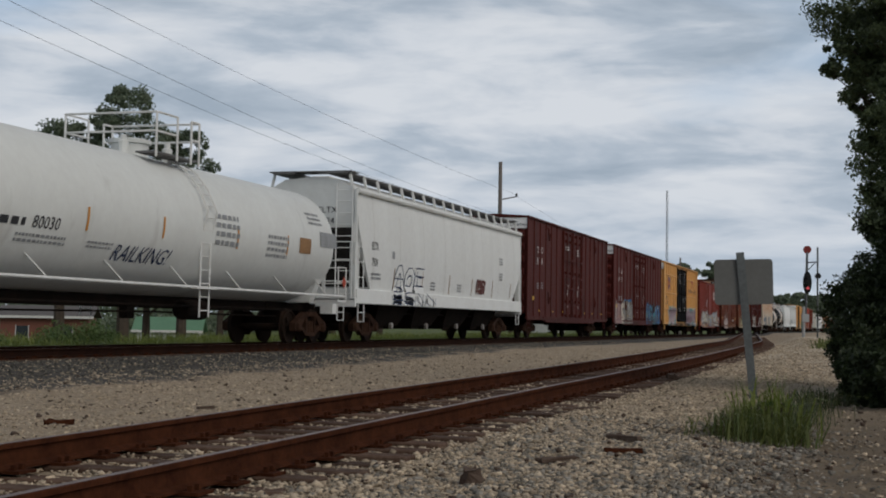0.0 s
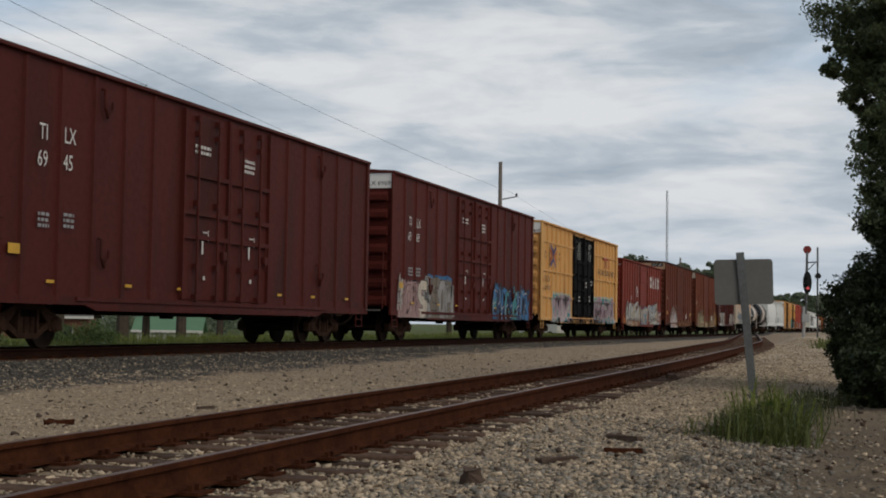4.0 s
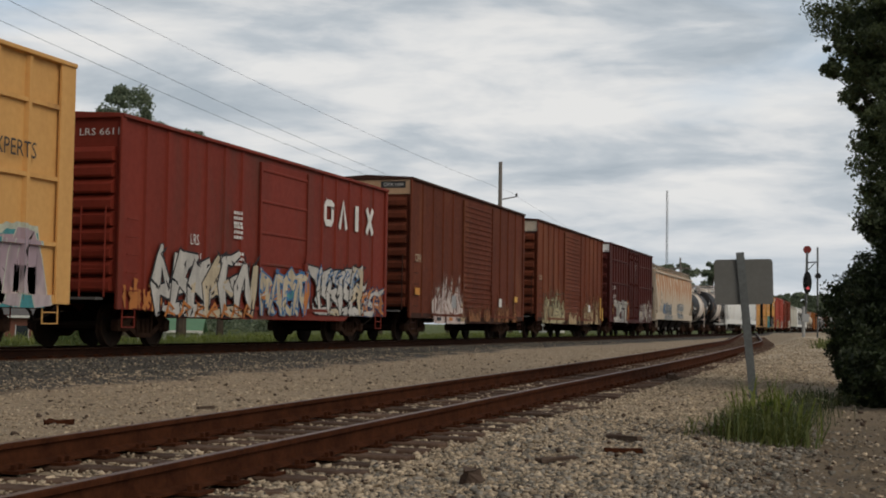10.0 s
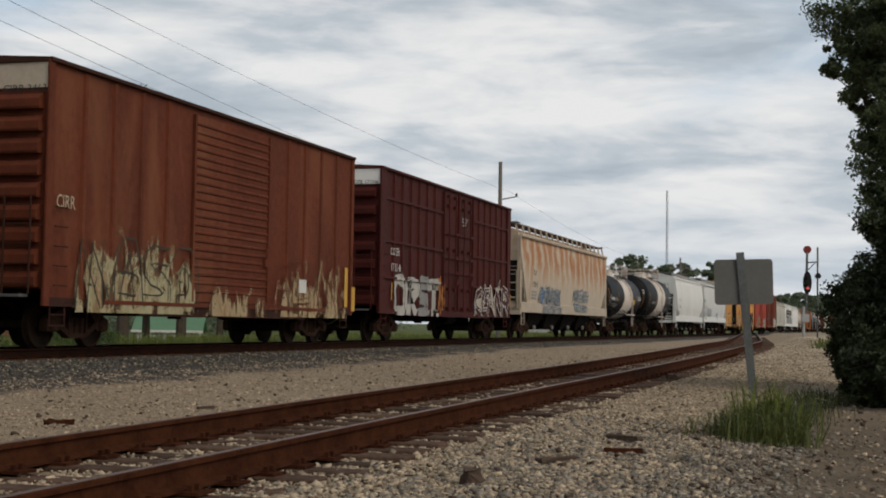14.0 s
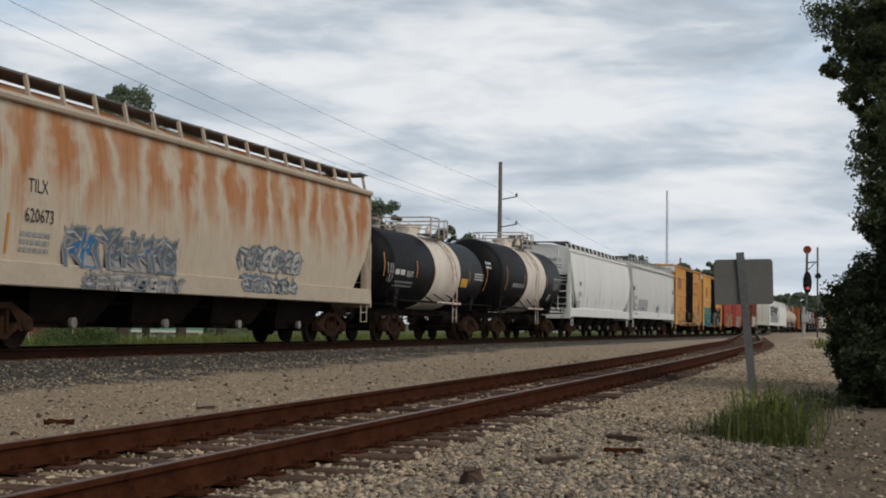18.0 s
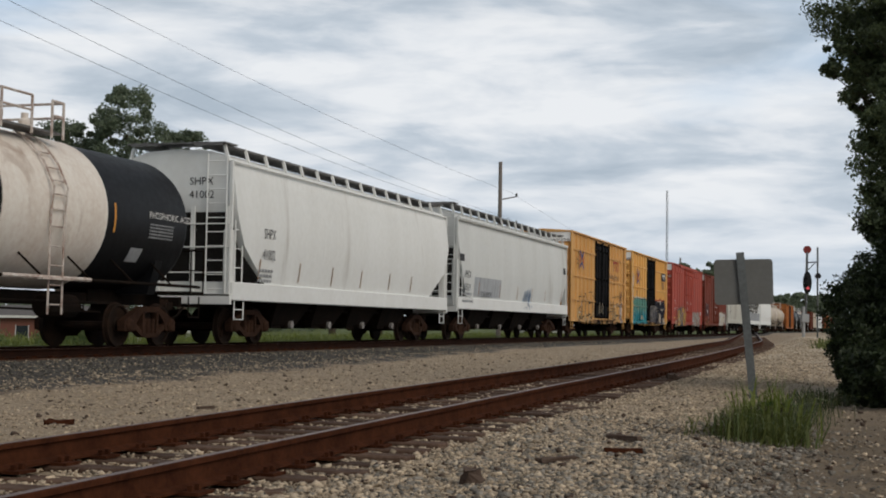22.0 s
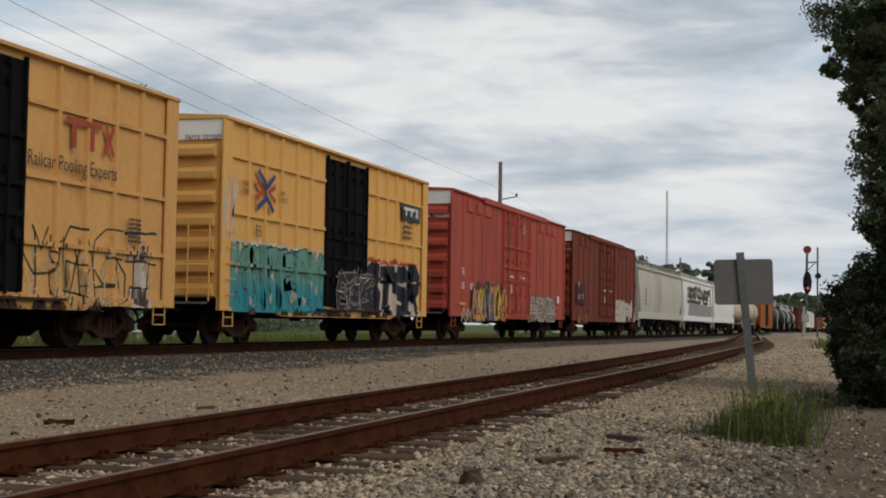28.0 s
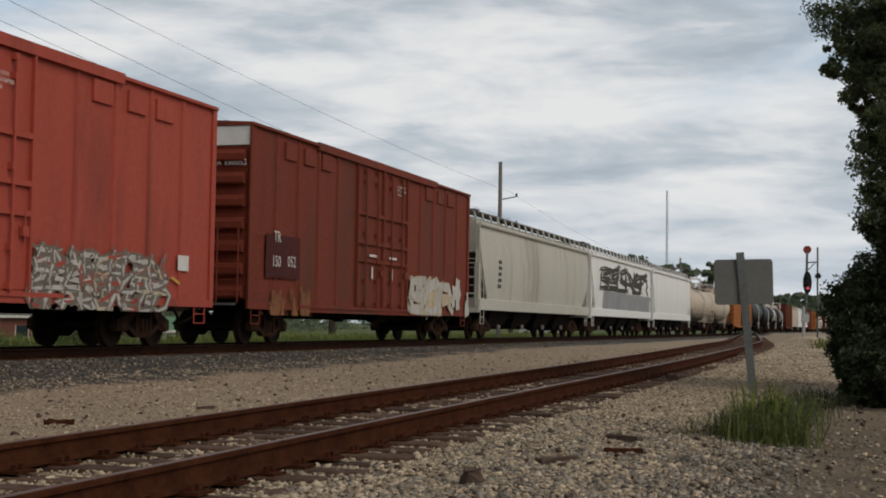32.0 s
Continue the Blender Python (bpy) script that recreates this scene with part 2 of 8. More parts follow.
def ground_material():
    m = bpy.data.materials.new("gravel_sand_grass_ground")
    m.use_nodes = True
    n = Nodes(m.node_tree)
    co = n.add("ShaderNodeTexCoord").outputs["Object"]
    s = n.add("ShaderNodeSeparateXYZ", ins={"Vector": co})
    x, y = s.outputs[0], s.outputs[1]
    wob = n.math("MULTIPLY", n.math("SUBTRACT", n.noise(co, 0.7, 7.0, 0.62), 0.5), 2.2)
    xw = n.math("ADD", x, wob)
    cells = n.add("ShaderNodeTexVoronoi", ins={"Vector": co, "Scale": 22.0})
    fine = n.noise(co, 45.0, 5.0, 0.65)
    wide = n.noise(co, 0.8, 5.0, 0.6)
    grav = n.ramp(n.math("ADD", n.math("MULTIPLY", cells.outputs["Color"], 0.6), n.math("MULTIPLY", fine, 0.4)),
                  [(0.15, (0.155, 0.115, 0.078)), (0.45, (0.365, 0.285, 0.195)), (0.85, (0.54, 0.435, 0.305))])
    grav = n.mix(n.math("MULTIPLY", wide, 0.5), grav, (0.27, 0.21, 0.14))
    dark = n.ramp(n.math("ADD", n.math("MULTIPLY", cells.outputs["Color"], 0.6), n.math("MULTIPLY", fine, 0.4)),
                  [(0.15, (0.022, 0.020, 0.017)), (0.5, (0.060, 0.054, 0.047)), (0.9, (0.14, 0.128, 0.108))])
    sand = n.ramp(n.math("ADD", n.math("MULTIPLY", fine, 0.5), n.math("MULTIPLY", wide, 0.5)),
                  [(0.3, (0.085, 0.060, 0.036)), (0.6, (0.215, 0.158, 0.096))])
    grass = n.ramp(n.noise(co, 3.0, 6.0, 0.65), [(0.3, (0.055, 0.075, 0.020)), (0.6, (0.120, 0.150, 0.040)), (0.8, (0.20, 0.20, 0.075))])

    def band(v, a, b):
        return n.math("DIVIDE", n.math("SUBTRACT", v, a), b - a, True)
    col = n.mix(band(xw, MAIN_X + 5.0, MAIN_X + 4.5), grav, dark)
    col = n.mix(band(xw, MAIN_X - 2.4, MAIN_X - 3.2), col, grass)
    soil = n.ramp(n.noise(co, 1.7, 6.0, 0.65), [(0.42, (0, 0, 0)), (0.64, (0.55, 0.55, 0.55))])
    sand = n.mix(soil, sand, (0.070, 0.053, 0.036))
    sand = n.mix(n.math("MULTIPLY", band(y, 15, 24), 0.8), sand, n.ramp(fine, [(0.3, (0.28, 0.22, 0.155)), (0.7, (0.48, 0.39, 0.28))]))
    col = n.mix(n.math("MULTIPLY", band(xw, -1.9, -0.9), 0.92), col, sand)
    col = n.mix(n.math("MULTIPLY", band(xw, 2.5, 4.0), 1.0), col, grass)
    far = n.math("MULTIPLY", band(y, 22, 44), n.math("MULTIPLY", band(xw, -5.0, -3.5), 0.9))
    col = n.mix(far, col, n.ramp(fine, [(0.3, (0.42, 0.345, 0.25)), (0.7, (0.62, 0.52, 0.385))]))
    b = n.add("ShaderNodeBsdfPrincipled", ins={"Base Color": col, "Roughness": 0.95})
    h = n.math("ADD", cells.outputs["Distance"], n.math("MULTIPLY", fine, 0.6))
    bp = n.add("ShaderNodeBump", ins={"Height": h, "Strength": 0.8, "Distance": 0.04})
    m.node_tree.links.new(bp.outputs[0], b.inputs["Normal"])
    n.add("ShaderNodeOutputMaterial", ins={"Surface": b.outputs[0]})
    return m


ground = build_ground()


# ---------- tracks ----------
RAIL_PROFILE = [(-0.075, -0.17), (0.075, -0.17), (0.075, -0.158), (0.012, -0.135), (0.009, -0.045), (0.037, -0.035),
                (0.037, -0.006), (0.028, 0.0), (-0.028, 0.0), (-0.037, -0.006), (-0.037, -0.035), (-0.009, -0.045), (-0.012, -0.135), (-0.075, -0.158)]


def rail_mesh(name, xs_of, zs_of, ys, mat):
    verts, faces = [], []
    k = len(RAIL_PROFILE)
    for y in ys:
        verts += [(xs_of(y) + px, y, zs_of(y) + pz) for px, pz in RAIL_PROFILE]
    for j in range(len(ys) - 1):
        for i in range(k):
            a, b = j * k + i, j * k + (i + 1) % k
            faces.append((a, b, b + k, a + k))
    me = bpy.data.meshes.new(name)
    me.from_pydata(verts, [], faces)
    me.materials.append(mat)
    me.materials.append(M_RAILTOP)
    for p in me.polygons:
        if p.index % k in (7, 8):
            p.material_index = 1
    return me


def build_track(name, label, cx, cz, y0, y1, tie_end, step, steel):
    tr = thing(name, label, "railway track", kind="structure")
    ys = seq((y0, min(y1, 70), 1.5), (min(y1, 70), y1, 6))
    for s in (-0.755, 0.755):
        part("rail", rail_mesh("rail", lambda y: cx(y) + s, cz, ys, steel), None, tr, "rust-brown steel rail with a worn head")
    tie = to_mesh("tie", boxes((-1.3, 1.3, -0.115, 0.115, -0.36, -0.185)), M_TIE, bevel=0.012)
    plate = to_mesh("tie_plate", boxes((-0.19, 0.19, -0.10, 0.10, -0.185, -0.165), (-0.13, -0.10, -0.06, -0.03, -0.165, -0.13), (0.10, 0.13, 0.03, 0.06, -0.165, -0.13),
                                       (0.10, 0.13, -0.06, -0.03, -0.165, -0.13), (-0.13, -0.10, 0.03, 0.06, -0.165, -0.13)), M_RAIL)
    rng = random.Random(5)
    y = y0
    i = 0
    while y < tie_end and i < 290:
        t = part("tie", tie, None, tr, at=pose(cx(y) + rng.uniform(-0.06, 0.06), y, cz(y) + rng.uniform(-0.02, 0.008), 0, 0, rng.uniform(-1.5, 1.5)))
        if y < 40:
            for s in (-0.755, 0.755):
                part("tie_plate", plate, None, tr, at=(cx(y) + s, y, cz(y)))
        y += step * rng.uniform(0.93, 1.07)
        i += 1
    return tr


siding = build_track("siding_track", "rusty siding track on worn wooden ties in pale ballast", siding_x, siding_z, 2.0, 230.0, 120.0, 0.53, M_RAIL)
main_track = build_track("main_track", "main line track on dark ballast under the train", lambda y: MAIN_X, lambda y: 0.0, 14.0, FAR_Y, 160.0, 0.53, M_RAILDARK)
# ---------- freight cars ----------
# A car's own space: x = 1.52 is the side towards the siding, y runs along the track, z = 0 is the rail head.
SIDE = 1.52
# slope sheet colour: the shade beneath the hopper ends is painted in
M_SHADESHEET = material("sooty_end_sheet", (0.030, 0.028, 0.027), 0.9, 0, (0.055, 0.05, 0.046), 3, 0.7, bump=0.1, gloss=0.05)
P_SEAM = material("dull_seam_paint", (0.58, 0.57, 0.54), 0.7, 0, (0.46, 0.44, 0.41), 4, 0.7, bump=0.05)
P_CAP = material("pale_outlet_cap", (0.34, 0.33, 0.31), 0.6, 0, (0.16, 0.13, 0.11), 6, 0.8, bump=0.1)
M_CASTING = material("rust_brown_casting", (0.024, 0.013, 0.009), 0.85, 0.0, (0.060, 0.032, 0.020), 3, 0.8, bump=0.3, gloss=0.05)
CARS = []                # (car, y at 16 s)
RELIEF = {}              # side plane, post depth and places, rails, sill and eaves of each boxcar
WHEELS = []
WHEEL_R = 0.457
MESH = {}


def once(key, make):
    if key not in MESH:
        MESH[key] = make()
    return MESH[key]


def wheelset_mesh():
    bm = bmesh.new()
    lathe(bm, [(-0.98, 0.07), (-0.80, 0.08), (0.80, 0.08), (0.98, 0.07)], 8, "x")
    for s in (-1, 1):
        rows = [(0.68, 0.10), (0.69, 0.487), (0.715, 0.487), (0.722, WHEEL_R), (0.81, WHEEL_R - 0.005), (0.815, 0.40), (0.775, 0.385), (0.755, 0.17), (0.80, 0.15), (0.80, 0.08)]
        lathe(bm, [(s * a, r) for a, r in rows], 20, "x")
        box(bm, s * 0.80 if s > 0 else s * 0.825, s * 0.825 if s > 0 else s * 0.80, -0.05, 0.05, 0.19, 0.35)
    return to_mesh("wheelset", bm, M_WHEEL, smooth=True)


def side_frame_mesh():
    bm = bmesh.new()
    x0, x1 = 0.90, 1.07
    # cast bow: pedestals over the axle boxes, a top member, a dipped lower member, windows left open
    prism(bm, [(-1.10, 0.56), (-1.10, 0.34), (-0.68, 0.34), (-0.62, 0.50), (-0.34, 0.74), (0.34, 0.74), (0.62, 0.50), (0.68, 0.34), (1.10, 0.34), (1.10, 0.56), (0.70, 0.72), (0.36, 0.86), (-0.36, 0.86), (-0.70, 0.72)], x0, x1, "x")
    prism(bm, [(-0.68, 0.40), (-0.30, 0.20), (0.30, 0.20), (0.68, 0.40), (0.62, 0.50), (0.26, 0.30), (-0.26, 0.30), (-0.62, 0.50)], x0 + 0.01, x1 - 0.01, "x")
    for a, b in ((-0.34, -0.26), (0.26, 0.34)):
        box(bm, x0, x1, a, b, 0.28, 0.76)
    for yy in (-0.19, 0.0, 0.19):
        lathe(bm, [(0.30, 0.07), (0.60, 0.07)], 8, "z", (0.985, yy, 0))
    for yy in (-0.88, 0.88):
        lathe(bm, [(0.86, 0.15), (1.09, 0.15), (1.13, 0.10)], 10, "x", (0, yy, 0.457))
    return to_mesh("side_frame", bm, M_CASTING)


def truck(car, y):
    bm = boxes((-0.95, 0.95, -0.20, 0.20, 0.36, 0.72), (-0.25, 0.25, -0.25, 0.25, 0.72, 0.95), (-0.80, 0.80, -0.62, -0.55, 0.33, 0.43), (-0.80, 0.80, 0.55, 0.62, 0.33, 0.43))
    t = part("truck", once("truck", lambda: to_mesh("truck", bm, M_UNDER)), None, car, "dark rusty two-axle truck", at=(0, y, -LIFT))
    me = once("side_frame", side_frame_mesh)
    part("side_frame", me, None, t)
    part("side_frame", me, None, t, at=pose(0, 0, 0, 0, 0, 180))
    ws = once("wheelset", wheelset_mesh)
    for yy in (-0.88, 0.88):
        w = part("wheelset", ws, None, t, "dark steel wheelset with worn treads", at=(0, yy, WHEEL_R))
        WHEELS.append((w, yy, car))
    return t


def running_gear(car, half, truck_y, sill_half=None, belly=0.75):
    """Trucks, centre sill, couplers and air-brake gear."""
    sill_half = sill_half or half
    for y in (-truck_y, truck_y):
        truck(car, y)
    mid = truck_y - 1.5
    bm = bmesh.new()
    prism(bm, [(-sill_half, 1.02), (-sill_half, 0.80), (-mid - 0.7, 0.80), (-mid + 0.4, belly), (mid - 0.4, belly), (mid + 0.7, 0.80), (sill_half, 0.80), (sill_half, 1.02)], -0.25, 0.25, "x")
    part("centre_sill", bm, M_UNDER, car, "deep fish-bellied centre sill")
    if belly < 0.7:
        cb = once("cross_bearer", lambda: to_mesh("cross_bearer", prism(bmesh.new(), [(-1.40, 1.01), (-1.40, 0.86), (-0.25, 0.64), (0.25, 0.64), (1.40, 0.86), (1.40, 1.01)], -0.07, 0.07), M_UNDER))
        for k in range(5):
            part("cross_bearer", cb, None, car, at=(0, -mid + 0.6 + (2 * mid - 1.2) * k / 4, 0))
    for s in (-1, 1):
        bm = bmesh.new()
        e = s * sill_half
        box(bm, -0.09, 0.09, *sorted((e, e + s * 0.35)), 0.72, 0.90)
        prism(bm, [(-0.16, e + s * 0.33), (0.12, e + s * 0.33), (0.19, e + s * 0.52), (0.06, e + s * 0.66), (-0.06, e + s * 0.54), (-0.19, e + s * 0.60)], 0.68, 0.95, "z")
        part("coupler", bm, M_WHEEL, car)
        bm = bmesh.new()
        tube(bm, [(0.35, e, 0.78), (0.36, e + s * 0.25, 0.60), (0.25, e + s * 0.5, 0.45), (0.08, e + s * 0.62, 0.40)], 0.03, 6)
        part("air_hose", bm, M_UNDER, car)
    bm = bmesh.new()
    lathe(bm, [(-0.55, 0.20), (-0.50, 0.23), (0.50, 0.23), (0.55, 0.20)], 12, "y", (0.75, 1.6, 0.72))
    part("brake_reservoir", bm, M_UNDER, car)
    bm = bmesh.new()
    tube(bm, [(0.55, -truck_y + 1.2, 0.62), (0.6, 0, 0.66), (0.55, truck_y - 1.2, 0.62)], 0.022, 5)
    tube(bm, [(0.95, -truck_y + 1.6, 0.80), (0.95, truck_y - 1.6, 0.80)], 0.03, 5)
    box(bm, 0.3, 0.5, -0.9, -0.6, 0.5, 0.85)
    part("brake_rigging", bm, M_UNDER, car)


def ladder(car, x, y0, y1, z0, z1, rungs, mat, name="ladder", across="y", rail=True, r=0.014):
    """Two rails and rungs, standing off a side (across y) or an end (across x)."""
    bm = bmesh.new()
    if across == "y":
        if rail:
            for y in (y0, y1):
                tube(bm, [(x, y, z0), (x, y, z1)], 0.02, 5)
        for i in range(rungs):
            z = z0 + (z1 - z0) * (i + 0.5) / rungs
            tube(bm, [(x, y0, z), (x, y1, z)], r, 5)
    else:
        if rail:
            for q in (y0, y1):
                tube(bm, [(q, x, z0), (q, x, z1)], 0.02, 5)
        for i in range(rungs):
            z = z0 + (z1 - z0) * (i + 0.5) / rungs
            tube(bm, [(y0, x, z), (y1, x, z)], r, 5)
    return part(name, bm, mat, car)


def stirrups(car, half, mat, top=1.0, low=0.55):
    for s in (-1, 1):
        for x in (SIDE - 0.06, -SIDE + 0.06):
            y = s * (half - 0.55)
            bm = bmesh.new()
            tube(bm, [(x, y - 0.25, top), (x, y - 0.25, low), (x, y + 0.25, low), (x, y + 0.25, top)], 0.018, 5)
            tube(bm, [(x, y - 0.25, (top + low) / 2), (x, y + 0.25, (top + low) / 2)], 0.015, 5)
            part("stirrup_step", bm, mat, car)


def place(car, y0, y1, fit):
    """y0 and y1: where the two ends of the side stand at 16 s; fit stretches the lettering along the car."""
    car["ky"] = fit
    CARS.append((car, (y0 + y1) / 2))


def along(car, *ys):
    """Places along a car, stretched to its length."""
    k = car["ky"] if "ky" in car else 1.0
    return [y * k for y in ys] if len(ys) > 1 else ys[0] * k


PLATES, HOOD = (-0.745, -0.612, -0.486, 0.485, 0.624, 0.746), 0.558


def boxcar(label, y0, y1, fit, H, paint, ribs, end_stripe, door, trim=None, rib_depth=0.05, rails=(), sill=(0.74, 0.64), hood=False, group="boxcars"):
    L = y1 - y0
    h = L / 2
    trim = trim or paint
    car = thing("boxcar", label, "freight car", group)
    z0, z1 = 1.02, H - 0.14
    bx = SIDE - rib_depth
    zb, zm = sill
    shell = boxes((-bx, bx, -h + 0.10, h - 0.10, z0, z1))
    part("body", shell, paint, car, bevel=0.02)
    # roof: shallow pitch with cross ribs and an overhanging fascia
    bm = bmesh.new()
    prism(bm, [(-SIDE - 0.05, z1 - 0.03), (SIDE + 0.05, z1 - 0.03), (SIDE + 0.05, z1 + 0.05), (0, H), (-SIDE - 0.05, z1 + 0.05)], -h + 0.01, h - 0.01)
    roof = part("roof", bm, trim, car, bevel=0.01)
    rr = to_mesh("roof_rib", prism(bmesh.new(), [(-SIDE + 0.05, z1 + 0.03), (SIDE - 0.05, z1 + 0.03), (SIDE - 0.05, z1 + 0.075), (0, H + 0.025), (-SIDE + 0.05, z1 + 0.075)], -0.05, 0.05), trim)
    nr = int(L / 1.15)
    for i in range(nr):
        part("roof_rib", rr, None, roof, at=(0, -h + 0.4 + (L - 0.8) * i / (nr - 1), 0))
    # sides reach below the floor, deepest between the trucks
    ty = h - 1.95 if L < 17 else h - 2.3
    dip = ty - 1.5
    for x in (1, -1):
        bm = bmesh.new()
        prism(bm, [(-h + 0.04, z0 + 0.04), (-h + 0.04, zb), (-dip - 0.3, zb), (-dip + 0.1, zm), (dip - 0.1, zm), (dip + 0.3, zb), (h - 0.04, zb), (h - 0.04, z0 + 0.04)], *sorted((x * (bx - 0.04), x * (bx + 0.004))), "x")
        part("side_skirt", bm, paint, car)
        bm = bmesh.new()
        prism(bm, [(-h + 0.05, zb + 0.16), (-h + 0.05, zb - 0.004), (-dip - 0.3, zb - 0.004), (-dip + 0.1, zm - 0.004), (dip - 0.1, zm - 0.004), (dip + 0.3, zb - 0.004), (h - 0.05, zb - 0.004), (h - 0.05, zb + 0.16)], *sorted((x * (bx - 0.02), x * (SIDE - 0.012))), "x")
        part("side_sill", bm, trim, car)
    if hood:
        # thicker middle length of the roof edge, and raised plates in the upper bays
        part("roof_edge_plate", boxes((SIDE - 0.02, SIDE + 0.065, -h * 0.56, h * HOOD, z1 - 0.13, z1 + 0.085)), trim, car)
        for q in PLATES:
            part("raised_plate", boxes((bx - 0.01, bx + 0.065, q * h - 0.36, q * h + 0.36, z1 - 0.62, z1 - 0.18)), paint, car, bevel=0.01)
    # corner posts, wide plates on the railed cars
    cw = 0.24 if rails else 0.09
    cp = to_mesh("corner_post", boxes((-0.05, 0.012, -cw, cw, zb - 0.006, z1 + 0.0)), paint, bevel=0.012)
    for x in (1, -1):
        for y in (-h + cw, h - cw):
            part("corner_post", cp, None, car, at=pose(x * SIDE, y, 0, 0, 0, 0 if x > 0 else 180))
    # side posts outside the doorway
    d0, d1 = door["y0"] * L / 2, door["y1"] * L / 2
    rib = to_mesh("side_post", prism(bmesh.new(), [(-0.06, -0.07), (0.0, -0.07), (rib_depth, -0.045), (rib_depth, 0.045), (0.0, 0.07), (-0.06, 0.07)], zb + 0.05, z1 - 0.05, "z"), paint)
    posts = []
    for x in (1, -1):
        for lo, hi in ((-h + 2 * cw, d0 - 0.06), (d1 + 0.06, h - 2 * cw)):
            n = max(1, round((hi - lo) / ribs))
            for i in range(n + 1):
                y = lo + (hi - lo) * i / n
                if 0 < i < n:
                    if x > 0:
                        posts.append(y)
                    part("side_post", rib, None, car, at=pose(x * bx, y, 0, 0, 0, 0 if x > 0 else 180))
            for z in rails:
                part("side_rail", boxes((min(x * (bx - 0.02), x * (bx + 0.075)), max(x * (bx - 0.02), x * (bx + 0.075)), lo, hi, z - 0.04, z + 0.04)), paint, car)
    # ends with deep corrugations
    er = to_mesh("end_rib", prism(bmesh.new(), [(-0.03, -0.09), (0.15, -0.10), (0.17, -0.06), (0.17, 0.08), (0.06, 0.18), (-0.03, 0.20)], -bx + 0.12, bx - 0.12, "x"), paint)
    n = door.get("end_ribs", 7)
    lo, hi = z0 + 0.12, z1 - 0.80
    for s in (-1, 1):
        for i in range(n):
            z = lo + (hi - lo) * i / (n - 1)
            part("end_rib", er, None, car, at=pose(0, s * (h - 0.10), z, 0, 0, 180 if s < 0 else 0))
        if end_stripe:
            part("end_panel", boxes((-SIDE + 0.03, SIDE - 0.01, *sorted((s * (h - 0.12), s * (h - 0.055))), z1 - 0.50, z1 + 0.03)), end_stripe, car, "pale painted top panel of the end")
    # doors on both sides
    for x in (1, -1):
        make_door(car, door, d0, d1, zb + 0.13, z1, bx, x)
    # ladders and grabs at the ends of the sides
    for s, x in ((-1, 1), (1, -1)):
        y = s * (h - 0.42)
        ladder(car, x * (SIDE + 0.07), y - 0.22, y + 0.22, zb + 0.2, zb + 2.0, 5, trim, "side_ladder", rail=False)
        ladder(car, s * (h + 0.16), *( (0.75, 1.3) if s < 0 else (-1.3, -0.75)), z0 - 0.1, z0 + 1.7, 5, trim, "end_ladder", across="x")
    stirrups(car, h, trim, zb + 0.05, zb - 0.36)
    # brake wheel on the end and cross platform
    bm = bmesh.new()
    lathe(bm, [(-h - 0.22, 0.26), (-h - 0.20, 0.28), (-h - 0.17, 0.26), (-h - 0.18, 0.20), (-h - 0.21, 0.20)], 14, "y", (-0.55, 0, z0 + 0.95))
    part("brake_wheel", bm, M_UNDER, car)
    part("crossover_platform", boxes((-1.2, 1.2, -h - 0.30, -h - 0.02, z0 - 0.16, z0 - 0.11)), M_GRATE, car)
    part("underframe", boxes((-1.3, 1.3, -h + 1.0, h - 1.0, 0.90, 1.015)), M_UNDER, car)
    running_gear(car, h, ty, h + 0.25, 0.56)
    place(car, y0, y1, fit)
    car["L"] = L
    RELIEF[car.name] = (bx, rib_depth, posts, rails, zb, z1)
    return car


